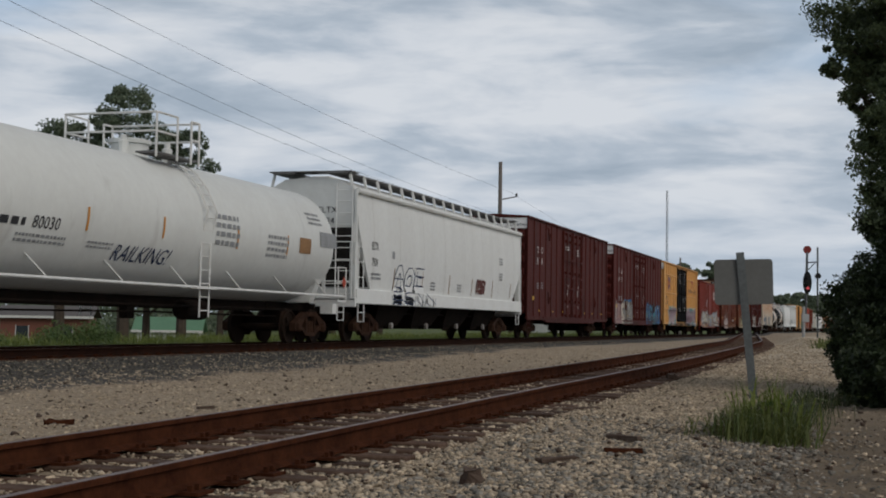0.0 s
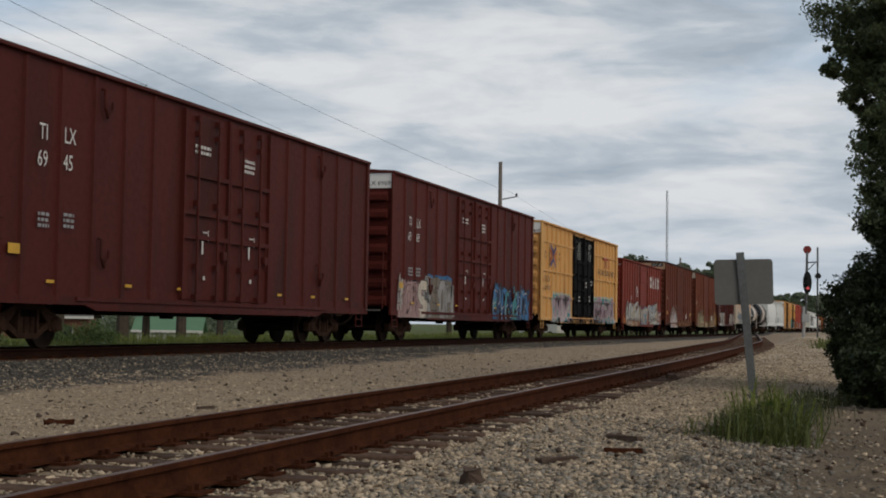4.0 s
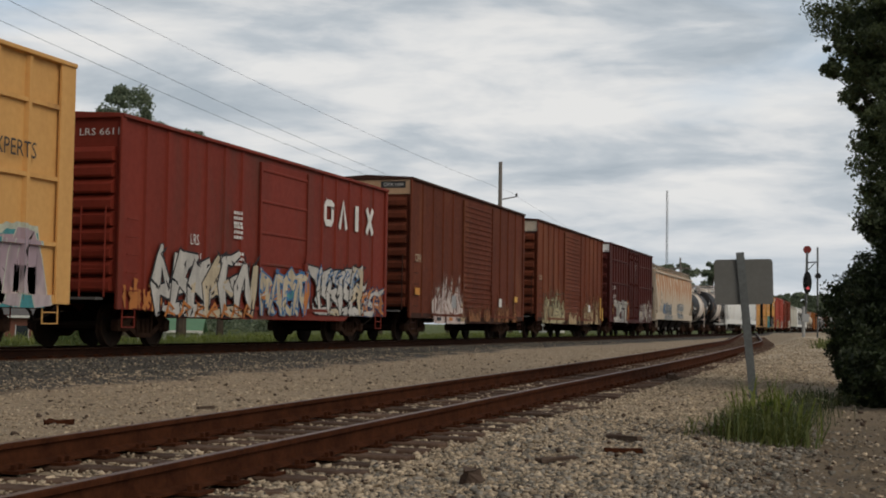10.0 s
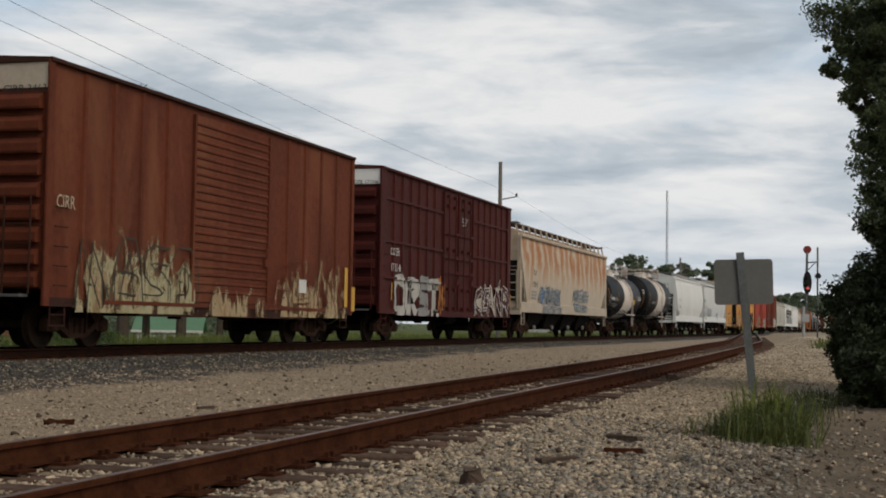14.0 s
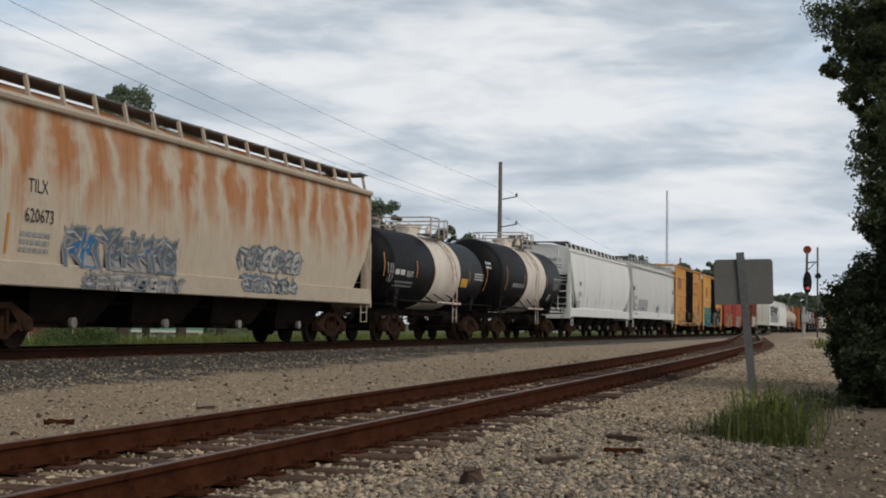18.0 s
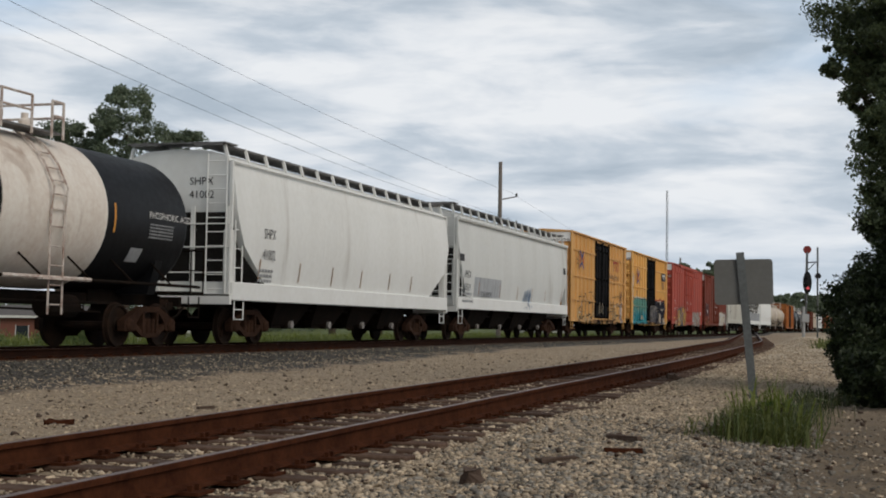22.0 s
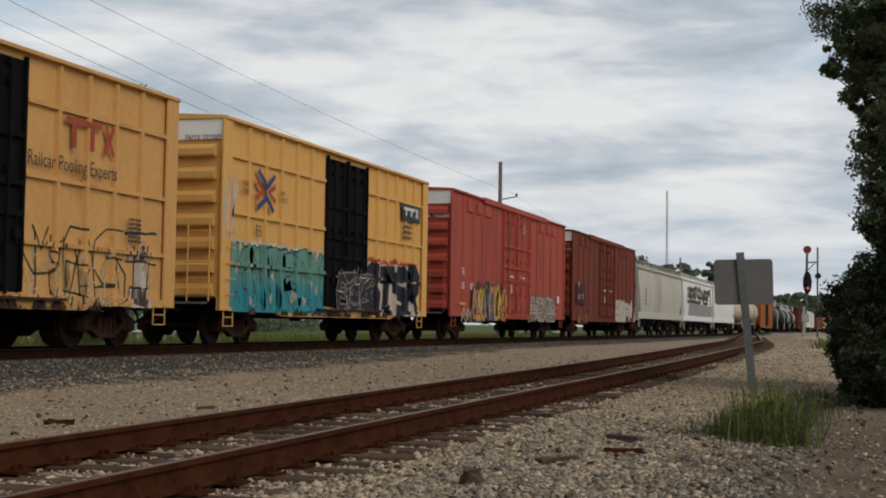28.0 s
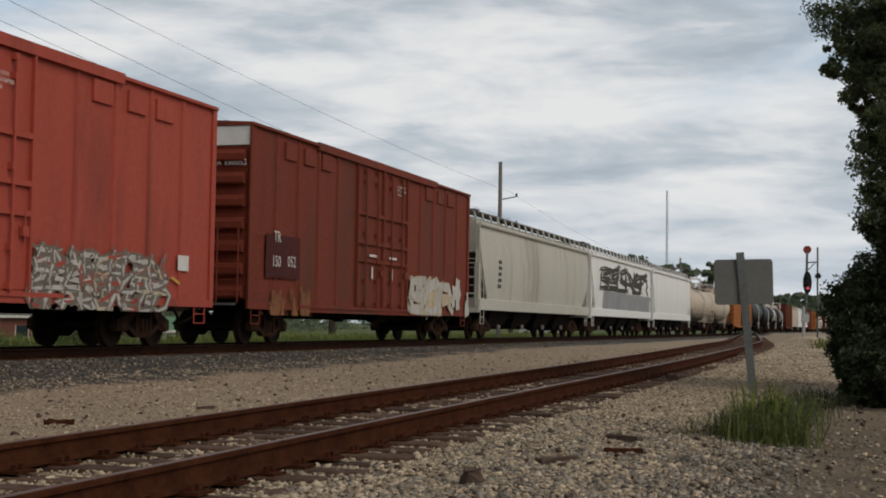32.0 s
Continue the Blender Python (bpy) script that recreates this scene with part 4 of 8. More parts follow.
def graffiti(car, y0, y1, z0, z1, fill, line, accents=(), n=5, seed=1, x=SIDE + 0.012, weight=1.0, cloud=None, label="spray-painted graffiti letters"):
    """n bulky overlapping signs of angular strokes with outlines, pointed tips, glints and inner cuts; no real words."""
    rng = random.Random(seed)
    y0, y1 = along(car, y0, y1)
    fills = [fill] + list(accents)
    mats = [line, G_WHITE] + fills
    n = n + max(1, n // 3)
    W, Hh = (y1 - y0) / n, z1 - z0
    bold = min(0.46 * W, 0.22 * Hh) * (0.72 + 0.42 * weight)
    back = bmesh.new() if cloud else None
    signs = []
    for i in range(n):
        bm = bmesh.new()
        hh = Hh * rng.uniform(0.74, 0.96)
        low = z0 + (Hh - hh) * rng.random() * 0.5
        shear = rng.uniform(-0.2, 0.4)
        e = x + 0.0020 * i
        main = 2 if rng.random() < 0.72 or len(fills) < 2 else 2 + rng.randrange(len(fills))
        strokes = letter_strokes(rng)
        if rng.random() < 0.7:
            strokes.append(letter_strokes(rng)[1])
        for k, st in enumerate(strokes):
            q = [(y0 + W * (i + 0.5 + (p - 0.5) * 1.55 + shear * (v - 0.5) * 1.2), min(z1, max(z0, low + v * hh))) for p, v in st]
            q = [(min(y1 + 0.1, max(y0 - 0.1, p)), v) for p, v in q]
            w = bold * rng.uniform(0.7, 1.25)
            m = len(q)
            wid = [w * (rng.uniform(0.25, 0.7) if j in (0, m - 1) else rng.uniform(0.85, 1.2)) for j in range(m)]
            if back:
                ribbon(back, q, [v * 1.2 + 0.24 for v in wid], x - 0.0010 + 0.00004 * (i * 6 + k))
            ribbon(bm, q, [v + 0.10 for v in wid], e + 0.0002 * k)
            ribbon(bm, q, wid, e + 0.0010 + 0.0002 * k, main if k < 2 else 2 + rng.randrange(len(fills)))
            # pointed tip flying off the end of the stroke
            if rng.random() < 0.45:
                a, b = q[-1], q[-2]
                d = Vector((a[0] - b[0], a[1] - b[1])).normalized()
                if d.y > -0.3:
                    t = [a, (a[0] + d.x * w * 0.6, a[1] + d.y * w * 0.4 + 0.03), (a[0] + d.x * w * 0.8 + rng.uniform(-0.15, 0.15), a[1] + w * rng.uniform(0.5, 1.1))]
                    ribbon(bm, t, [w * 0.7, w * 0.5, 0.03], e + 0.0002 * k + 0.00012)
                    ribbon(bm, t[:2] + [((t[1][0] + t[2][0]) / 2, (t[1][1] + t[2][1]) / 2)], [w * 0.45, w * 0.3, 0.02], e + 0.0010 + 0.0002 * k + 0.00011, main)
            # glint along one edge, cuts inside
            if m > 2 and rng.random() < 0.6:
                o = w * 0.26
                g = [(p - o, v + o * 0.3) for p, v in q[:3]]
                ribbon(bm, [g[0], ((g[0][0] + g[1][0]) / 2, (g[0][1] + g[1][1]) / 2), g[1]], [0.015, 0.045, 0.02], e + 0.0018 + 0.00005 * k, 1)
            for _ in range(4):
                c = q[rng.randrange(m)]
                d = (rng.uniform(-0.35, 0.35) * W, rng.uniform(-0.2, 0.3))
                ribbon(bm, [c, (c[0] + d[0] * 0.5 + rng.uniform(-0.04, 0.04), c[1] + d[1] * 0.5), (c[0] + d[0], min(z1, max(z0, c[1] + d[1])))], [0.02, 0.075, 0.015], e + 0.00175 + 0.00004 * k)
        signs.append(bm)
    for bm in signs + ([back] if back else []):
        for v in bm.verts:
            v.co.z = max(z0, v.co.z)
    root = part("graffiti", back, cloud, car, label) if back else None
    for bm in signs:
        me = to_mesh("graffiti_letter", bm, None)
        for m in mats:
            me.materials.append(m)
        ob = part("graffiti_letter" if root else "graffiti", me, None, root or car, "" if root else label)
        root = root or ob
    return root


FORMS = (
    [[(0.16, 0), (0.16, 1)], [(0.16, 0.93), (0.86, 0.95), (0.84, 0.52), (0.2, 0.5)], [(0.45, 0.5), (0.88, 0)]],
    [[(0.18, 0), (0.18, 1)], [(0.12, 0.93), (0.90, 0.95)], [(0.18, 0.52), (0.75, 0.5)], [(0.1, 0.07), (0.92, 0.06)]],
    [[(0.90, 0.93), (0.2, 0.94), (0.16, 0.55), (0.84, 0.48), (0.82, 0.06), (0.08, 0.07)]],
    [[(0.18, 0.1), (0.16, 0.92), (0.82, 0.94), (0.84, 0.08), (0.18, 0.07)]],
    [[(0.16, 0), (0.18, 1)], [(0.18, 0.96), (0.82, 0.04)], [(0.84, 0), (0.84, 1.02)]],
    [[(0.02, 0.92), (0.98, 0.95)], [(0.5, 0.95), (0.48, 0)], [(0.2, 0.06), (0.8, 0.05)]],
    [[(0.12, 0), (0.14, 1)], [(0.14, 0.96), (0.5, 0.4), (0.86, 0.98)], [(0.88, 1), (0.88, 0)]],
    [[(0.1, 0), (0.32, 0.98), (0.62, 0.98), (0.9, 0)], [(0.2, 0.38), (0.8, 0.36)]],
    [[(0.18, 0), (0.18, 1)], [(0.92, 1), (0.3, 0.5), (0.92, 0)]],
)


def clipped(bm, y0, y1, z0, z1, dx):
    """A copy of a flat painting, cut to a rectangle and moved out by dx."""
    c = bm.copy()
    for co, no in (((0, y0, 0), (0, -1, 0)), ((0, y1, 0), (0, 1, 0)), ((0, 0, z0), (0, 0, -1)), ((0, 0, z1), (0, 0, 1))):
        bmesh.ops.bisect_plane(c, geom=list(c.verts) + list(c.edges) + list(c.faces), plane_co=co, plane_no=no, clear_outer=True)
    for v in c.verts:
        v.co.x += dx
    return c


def painted_on(car, bm):
    """Lets a flat painting follow the posts, rails and sill that stand proud of a boxcar's side."""
    bx, depth, posts, rails, zb, z1 = RELIEF[car.name]
    ys, zs = [v.co.y for v in bm.verts], [v.co.z for v in bm.verts]
    lo, hi = min(ys), max(ys)
    cuts = [(y - 0.046, y + 0.046, zb + 0.05, z1, depth + 0.001) for y in posts if lo < y + 0.05 and y - 0.05 < hi]
    cuts += [(lo, hi, z - 0.041, z + 0.041, 0.077) for z in rails if min(zs) < z < max(zs)]
    cuts += [(lo, hi, -1.0, zb + 0.161, depth - 0.010)]
    pieces = [clipped(bm, *q) for q in cuts]
    for y in posts:
        if lo < y + 0.07 and y - 0.07 < hi:
            for side in (-1, 1):
                a, b = sorted((y + side * 0.071, y + side * 0.0455))
                c = clipped(bm, a, b, zb + 0.05, z1, 0.0)
                for v in c.verts:
                    v.co.x += depth * min(1.0, (0.071 - abs(v.co.y - y)) / 0.025)
                    v.co.y += side * 0.007
                pieces.append(c)
    whole = bpy.data.meshes.new("painting")
    for c in pieces:
        c.to_mesh(whole)
        bm.from_mesh(whole)
        c.free()
    bpy.data.meshes.remove(whole)
    return bm


def piece(car, y0, y1, z0, z1, fills, line, n=5, seed=1, bed=None, crust=None, edge=None, lw=0.05, weight=0.36, hollow=False, cuts=4, glint=None, spots=None, x=None,
          label="spray-painted block letters"):
    """A wide wall piece: a bed of paint with an uneven top, square-built letters with thin outlines on it, fine inner lines; no real words."""
    rng = random.Random(seed)
    y0, y1 = along(car, y0, y1)
    on_side = x is None
    x = RELIEF[car.name][0] + 0.008 if on_side else x
    W, Hh = (y1 - y0) / n, z1 - z0
    layers, root = [], None
    if bed:
        m = max(6, int((y1 - y0) / 0.16))
        ys = [y0 + (y1 - y0) * k / m for k in range(m + 1)]
        low = [z1 - Hh * (0.04 + 0.16 * noise.noise(Vector((y * 1.3, seed, 0))) ** 2 + (0.10 * rng.random() if k % 2 else 0.0) + (0.35 if k in (0, m) else 0.0)) for k, y in enumerate(ys)]
        if crust:
            bm = bmesh.new()
            top = [z + 0.09 + 0.15 * abs(noise.noise(Vector((y * 2.1, seed, 4)))) for y, z in zip(ys, low)]
            for k in range(m):
                bm.faces.new([bm.verts.new((x - 0.003, *q)) for q in ((ys[k], z0), (ys[k + 1], z0), (ys[k + 1], top[k + 1]), (ys[k], top[k]))])
            layers.append((bm, [crust]))
        bm = bmesh.new()
        for k in range(m):
            bm.faces.new([bm.verts.new((x - 0.0015, *q)) for q in ((ys[k], z0), (ys[k + 1], z0), (ys[k + 1], low[k + 1]), (ys[k], low[k]))])
        if edge:
            ribbon(bm, list(zip(ys, low)), [0.05 * rng.uniform(0.5, 1.4) for _ in ys], x - 0.001, 1)
        layers.append((bm, [bed] + ([edge] if edge else [])))
    for i in range(n):
        bm = bmesh.new()
        e = x + 0.0012 * (i % 2)
        top = z1 - Hh * rng.uniform(0.06, 0.20)
        bot = z0 - 0.02 + Hh * rng.uniform(0.0, 0.07)
        lean = rng.uniform(-0.10, 0.16)
        tone = rng.randrange(len(fills))
        for st in FORMS[rng.randrange(len(FORMS))]:
            q = [(y0 + W * (i + 0.5 + (p - 0.5) * 1.12 + lean * (v - 0.5) + rng.uniform(-0.05, 0.05)), bot + (v + rng.uniform(-0.04, 0.04)) * (top - bot)) for p, v in st]
            w = weight * W * rng.uniform(0.82, 1.15)
            if len(q) == 2:
                a, b = q
                q = [a, ((a[0] + b[0]) / 2 + rng.uniform(-0.07, 0.07) * W, (a[1] + b[1]) / 2 + rng.uniform(-0.03, 0.03)), b]
            soft = [q[0]]
            for a, b in zip(q, q[1:]):
                soft += [(a[0] * 0.72 + b[0] * 0.28, a[1] * 0.72 + b[1] * 0.28), (a[0] * 0.28 + b[0] * 0.72, a[1] * 0.28 + b[1] * 0.72)]
            q = soft + [q[-1]]
            swell = rng.uniform(-0.2, 0.2)
            wid = [w * (1 + swell * (k / (len(q) - 1) - 0.5) + rng.uniform(-0.06, 0.06)) for k in range(len(q))]
            if hollow:
                for sd in (-0.5, 0.5):
                    o = []
                    for k in range(len(q)):
                        a, b = Vector(q[max(k - 1, 0)]), Vector(q[min(k + 1, len(q) - 1)])
                        d = (b - a).normalized()
                        o.append((q[k][0] - d.y * sd * wid[k], q[k][1] + d.x * sd * wid[k]))
                    ribbon(bm, o, [lw * rng.uniform(0.5, 1.2) for _ in o], e + 0.0006)
                ribbon(bm, q, [v - lw for v in wid], e, 1 + tone)
            else:
                ribbon(bm, q, [v + 2 * lw for v in wid], e)
                ribbon(bm, q, wid, e + 0.0005, 1 + tone)
        for k in range(cuts):
            c = (y0 + W * (i + rng.uniform(0.1, 0.9)), z0 + Hh * rng.uniform(0.08, 0.75))
            d = (rng.uniform(-0.12, 0.12), rng.uniform(0.12, 0.38))
            if rng.random() < 0.3:
                d = (rng.uniform(0.12, 0.3), rng.uniform(-0.1, 0.1))
            slot = 0 if not glint or k % 2 else 1 + len(fills)
            ribbon(bm, [c, (c[0] + d[0] * 0.5 + rng.uniform(-0.03, 0.03), c[1] + d[1] * 0.5), (c[0] + d[0], c[1] + d[1])], [0.012, lw * rng.uniform(0.5, 1.1), 0.01], e + 0.0008)
            if slot:
                bm.faces.ensure_lookup_table()
                for f in bm.faces[-2:]:
                    f.material_index = slot
        if spots:
            for _ in range(2):
                c = (y0 + W * (i + rng.random()), z0 + Hh * rng.uniform(0.05, 0.9))
                ribbon(bm, [c, (c[0] + rng.uniform(-0.1, 0.1), c[1] + 0.12), (c[0] + rng.uniform(-0.1, 0.1), c[1] + 0.25)], [0.03, 0.16, 0.03], e + 0.0010, 2 + len(fills))
        layers.append((bm, [line] + list(fills) + [glint or line] + ([spots] if spots else [])))
    for bm, mats in layers:
        for v in bm.verts:
            v.co.z = max(z0, v.co.z)
        if on_side:
            painted_on(car, bm)
        me = to_mesh("graffiti", bm, None)
        for m in mats:
            me.materials.append(m)
        ob = part("graffiti_letter" if root else "graffiti", me, None, root or car, "" if root else label)
        root = root or ob
    return root


def fade_paint(name, low, high, z, span=0.25):
    """Spray paint that changes colour with height, mottled and streaked."""
    m = bpy.data.materials.new(name)
    m.use_nodes = True
    n = Nodes(m.node_tree)
    co = n.add("ShaderNodeTexCoord").outputs["Object"]
    up = n.add("ShaderNodeSeparateXYZ", ins={"Vector": co}).outputs[2]
    mott = n.noise(n.add("ShaderNodeMapping", ins={"Vector": co, "Scale": (1, 1, 0.4)}).outputs[0], 3.5, 6.0, 0.62)
    h = n.math("ADD", n.math("DIVIDE", n.math("SUBTRACT", up, z - span), 2 * span), n.math("MULTIPLY", n.math("SUBTRACT", mott, 0.5), 1.2), True)
    col = n.mix(h, low, high)
    col = n.mix(n.ramp(mott, [(0.50, (0, 0, 0)), (0.72, (0.7, 0.7, 0.7))]), col, tuple(c * 0.45 + 0.02 for c in low))
    b = n.add("ShaderNodeBsdfPrincipled", ins={"Base Color": col, "Roughness": 0.7, "Specular IOR Level": 0.2})
    n.add("ShaderNodeOutputMaterial", ins={"Surface": b.outputs[0]})
    return m


def scrawl(car, y0, y1, z0, z1, mat, n=5, seed=1, x=SIDE + 0.012, w=0.05, name="graffiti"):
    """A one-line tag in thin strokes."""
    y0, y1 = along(car, y0, y1)
    rng = random.Random(seed)
    W, Hh = (y1 - y0) / n, z1 - z0
    root = None
    for i in range(n):
        a = y0 + W * i
        bm = bmesh.new()
        q = [(a + W * rng.uniform(0.05, 0.3), z0), (a + W * rng.uniform(0.1, 0.5), z0 + Hh * 0.45), (a + W * rng.uniform(0.3, 0.9), z0 + Hh * rng.uniform(0.8, 1.0)),
             (a + W * rng.uniform(0.7, 1.0), z0 + Hh * rng.uniform(0.5, 0.7)), (a + W * rng.uniform(0.2, 0.6), z0 + Hh * rng.uniform(0.3, 0.5)), (a + W * rng.uniform(0.7, 1.1), z0 + Hh * rng.uniform(0.0, 0.15))]
        ribbon(bm, q, [w * 0.6, w, w * 0.9, w, w * 0.8, w * 0.5], x + 0.0008 * (i % 3))
        if root is None:
            root = part(name, bm, mat, car)
        else:
            part(name + "_letter", bm, mat, root)
    return root


def wash(car, y0, y1, z0, z1, mat, seed=1, x=SIDE + 0.010, n=14, name="paint_drips"):
    """Faded paint running down in uneven stripes."""
    y0, y1 = along(car, y0, y1)
    rng = random.Random(seed)
    bm = bmesh.new()
    for i in range(n):
        y = y0 + (y1 - y0) * (i + rng.random() * 0.8) / n
        w = (y1 - y0) / n * rng.uniform(0.4, 1.3)
        top = z1 - (z1 - z0) * rng.random() * 0.5
        bot = z0 + (z1 - z0) * rng.random() * 0.25
        q = [(y + rng.uniform(-0.05, 0.05), bot + (top - bot) * k / 4) for k in range(5)]
        ribbon(bm, q, [w * rng.uniform(0.3, 1.0) for _ in q], x + 0.0005 * i)
    return tagged(part(name, bm, mat, car), kind="stuff")
WORN = {}


def worn_material(name, a, b, c, thin_at):
    """Old spray paint, weathered into streaks: three tints by noise, flaked off where the noise runs low and towards the top edge."""
    if name in WORN:
        return WORN[name]
    m = bpy.data.materials.new(name)
    m.use_nodes = True
    n = Nodes(m.node_tree)
    tc = n.add("ShaderNodeTexCoord")
    co = tc.outputs["Object"]
    up = n.add("ShaderNodeSeparateXYZ", ins={"Vector": tc.outputs["Generated"]})
    run_down = n.add("ShaderNodeMapping", ins={"Vector": co, "Scale": (1.0, 1.0, 0.40)}).outputs[0]
    blob = n.add("ShaderNodeMapping", ins={"Vector": co, "Scale": (1.0, 1.0, 0.55)}).outputs[0]
    streak = n.noise(run_down, 4.2, 7.0, 0.62, 0.8)
    patch = n.noise(blob, 1.9, 5.0, 0.6, 0.6)
    grain = n.noise(co, 26.0, 5.0, 0.7)
    tint = n.ramp(n.math("ADD", n.math("MULTIPLY", patch, 0.65), n.math("MULTIPLY", streak, 0.35)), [(0.36, c), (0.44, b), (0.52, a), (0.60, b), (0.70, c)])
    tall = n.math("MULTIPLY", n.math("POWER", up.outputs[2], 1.6), 0.20)
    side = n.math("MULTIPLY", n.math("POWER", n.math("ABSOLUTE", n.math("MULTIPLY", n.math("SUBTRACT", up.outputs[1], 0.5), 2.0)), 5.0), 0.22)
    body = n.math("ADD", n.math("MULTIPLY", streak, 0.30), n.math("ADD", n.math("MULTIPLY", patch, 0.56), n.math("MULTIPLY", grain, 0.14)))
    keep = n.ramp(n.math("SUBTRACT", n.math("SUBTRACT", body, tall), side), [(thin_at, (0, 0, 0)), (thin_at + 0.07, (0.9, 0.9, 0.9))])
    paint = n.add("ShaderNodeBsdfPrincipled", ins={"Base Color": tint, "Roughness": 0.75, "Specular IOR Level": 0.15})
    bare = n.add("ShaderNodeBsdfTransparent")
    mx = n.add("ShaderNodeMixShader", ins={0: keep, 1: bare.outputs[0], 2: paint.outputs[0]})
    n.add("ShaderNodeOutputMaterial", ins={"Surface": mx.outputs[0]})
    WORN[name] = m
    return m


def worn_paint(car, y0, y1, z0, z1, mat, x=SIDE + 0.012, label="faded, streaked spray paint"):
    """A thin coat on the near side, worn through in streaks."""
    y0, y1 = along(car, y0, y1)
    return part("worn_paint", boxes((x, x + 0.002, y0, y1, z0, z1)), mat, car, label)


# ---------- the train, in running order ----------
P_MAROON = material("maroon_boxcar_paint", (0.078, 0.0135, 0.0095), 0.7, 0, (0.054, 0.0105, 0.008), 1.2, 0.7, (0.042, 0.012, 0.009), 0.5, 0.52, bump=0.06, streak=4)
P_MAROON2 = material("bright_maroon_paint", (0.088, 0.0145, 0.0098), 0.7, 0, (0.062, 0.011, 0.008), 1.2, 0.7, (0.046, 0.012, 0.009), 0.5, 0.52, bump=0.06, streak=4)
P_YELLOW = material("yellow_boxcar_paint", (0.64, 0.36, 0.125), 0.68, 0, (0.52, 0.28, 0.095), 1.2, 0.7, (0.24, 0.12, 0.05), 0.55, 0.58, bump=0.06, streak=5)
P_YELLOW2 = material("clean_yellow_paint", (0.70, 0.40, 0.12), 0.66, 0, (0.60, 0.33, 0.1), 1.2, 0.6, (0.30, 0.15, 0.055), 0.55, 0.62, bump=0.06, streak=5)
P_DOORBLACK = material("faded_black_door_paint", (0.0055, 0.0055, 0.0065), 0.75, 0, (0.013, 0.012, 0.012), 1.5, 0.7, bump=0.08, streak=4, gloss=0.05)
P_RED = material("red_boxcar_paint", (0.195, 0.028, 0.0155), 0.68, 0, (0.14, 0.022, 0.013), 1.2, 0.7, (0.10, 0.034, 0.024), 0.5, 0.53, bump=0.06, streak=4)
P_BROWN = material("rust_brown_paint", (0.128, 0.031, 0.014), 0.82, 0, (0.072, 0.021, 0.0115), 1.0, 0.8, (0.185, 0.066, 0.030), 0.45, 0.54, bump=0.12, streak=3.5)
P_BROWN2 = material("rusty_boxcar_paint", (0.148, 0.037, 0.0165), 0.82, 0, (0.085, 0.025, 0.013), 1.0, 0.8, (0.20, 0.076, 0.036), 0.45, 0.53, bump=0.12, streak=3.5)
P_ROOFBROWN = material("sooty_brown_roof", (0.050, 0.019, 0.012), 0.85, 0, (0.032, 0.015, 0.011), 1.2, 0.8, bump=0.1)
P_DARKRED = material("dark_wine_paint", (0.070, 0.0125, 0.0095), 0.72, 0, (0.048, 0.010, 0.008), 1.3, 0.7, (0.040, 0.014, 0.011), 0.5, 0.54, bump=0.08, streak=4)
P_SALMON = material("faded_red_paint", (0.40, 0.078, 0.052), 0.7, 0, (0.31, 0.058, 0.040), 1.2, 0.7, (0.16, 0.045, 0.034), 0.5, 0.53, bump=0.06, streak=5)
P_REDBROWN = material("red_brown_paint", (0.185, 0.038, 0.020), 0.75, 0, (0.125, 0.028, 0.016), 1.2, 0.7, (0.095, 0.04, 0.026), 0.5, 0.53, bump=0.08, streak=4)
P_GREYW = material("pale_grey_hopper_paint", (0.73, 0.74, 0.72), 0.6, 0, (0.63, 0.63, 0.61), 1.0, 0.6, (0.36, 0.34, 0.31), 0.5, 0.63, bump=0.04, streak=6)
P_GREYW2 = material("light_grey_hopper_paint", (0.77, 0.78, 0.76), 0.6, 0, (0.67, 0.67, 0.64), 1.0, 0.6, (0.40, 0.37, 0.33), 0.5, 0.64, bump=0.04, streak=6)
P_GREYW3 = material("dull_grey_hopper_paint", (0.65, 0.665, 0.65), 0.62, 0, (0.55, 0.56, 0.54), 1.0, 0.6, (0.36, 0.33, 0.29), 0.5, 0.60, bump=0.04, streak=6)
P_OLIVEGREY = material("dusty_grey_hopper_paint", (0.50, 0.49, 0.43), 0.65, 0, (0.42, 0.40, 0.34), 1.0, 0.6, (0.26, 0.22, 0.17), 0.5, 0.58, bump=0.04, streak=6)


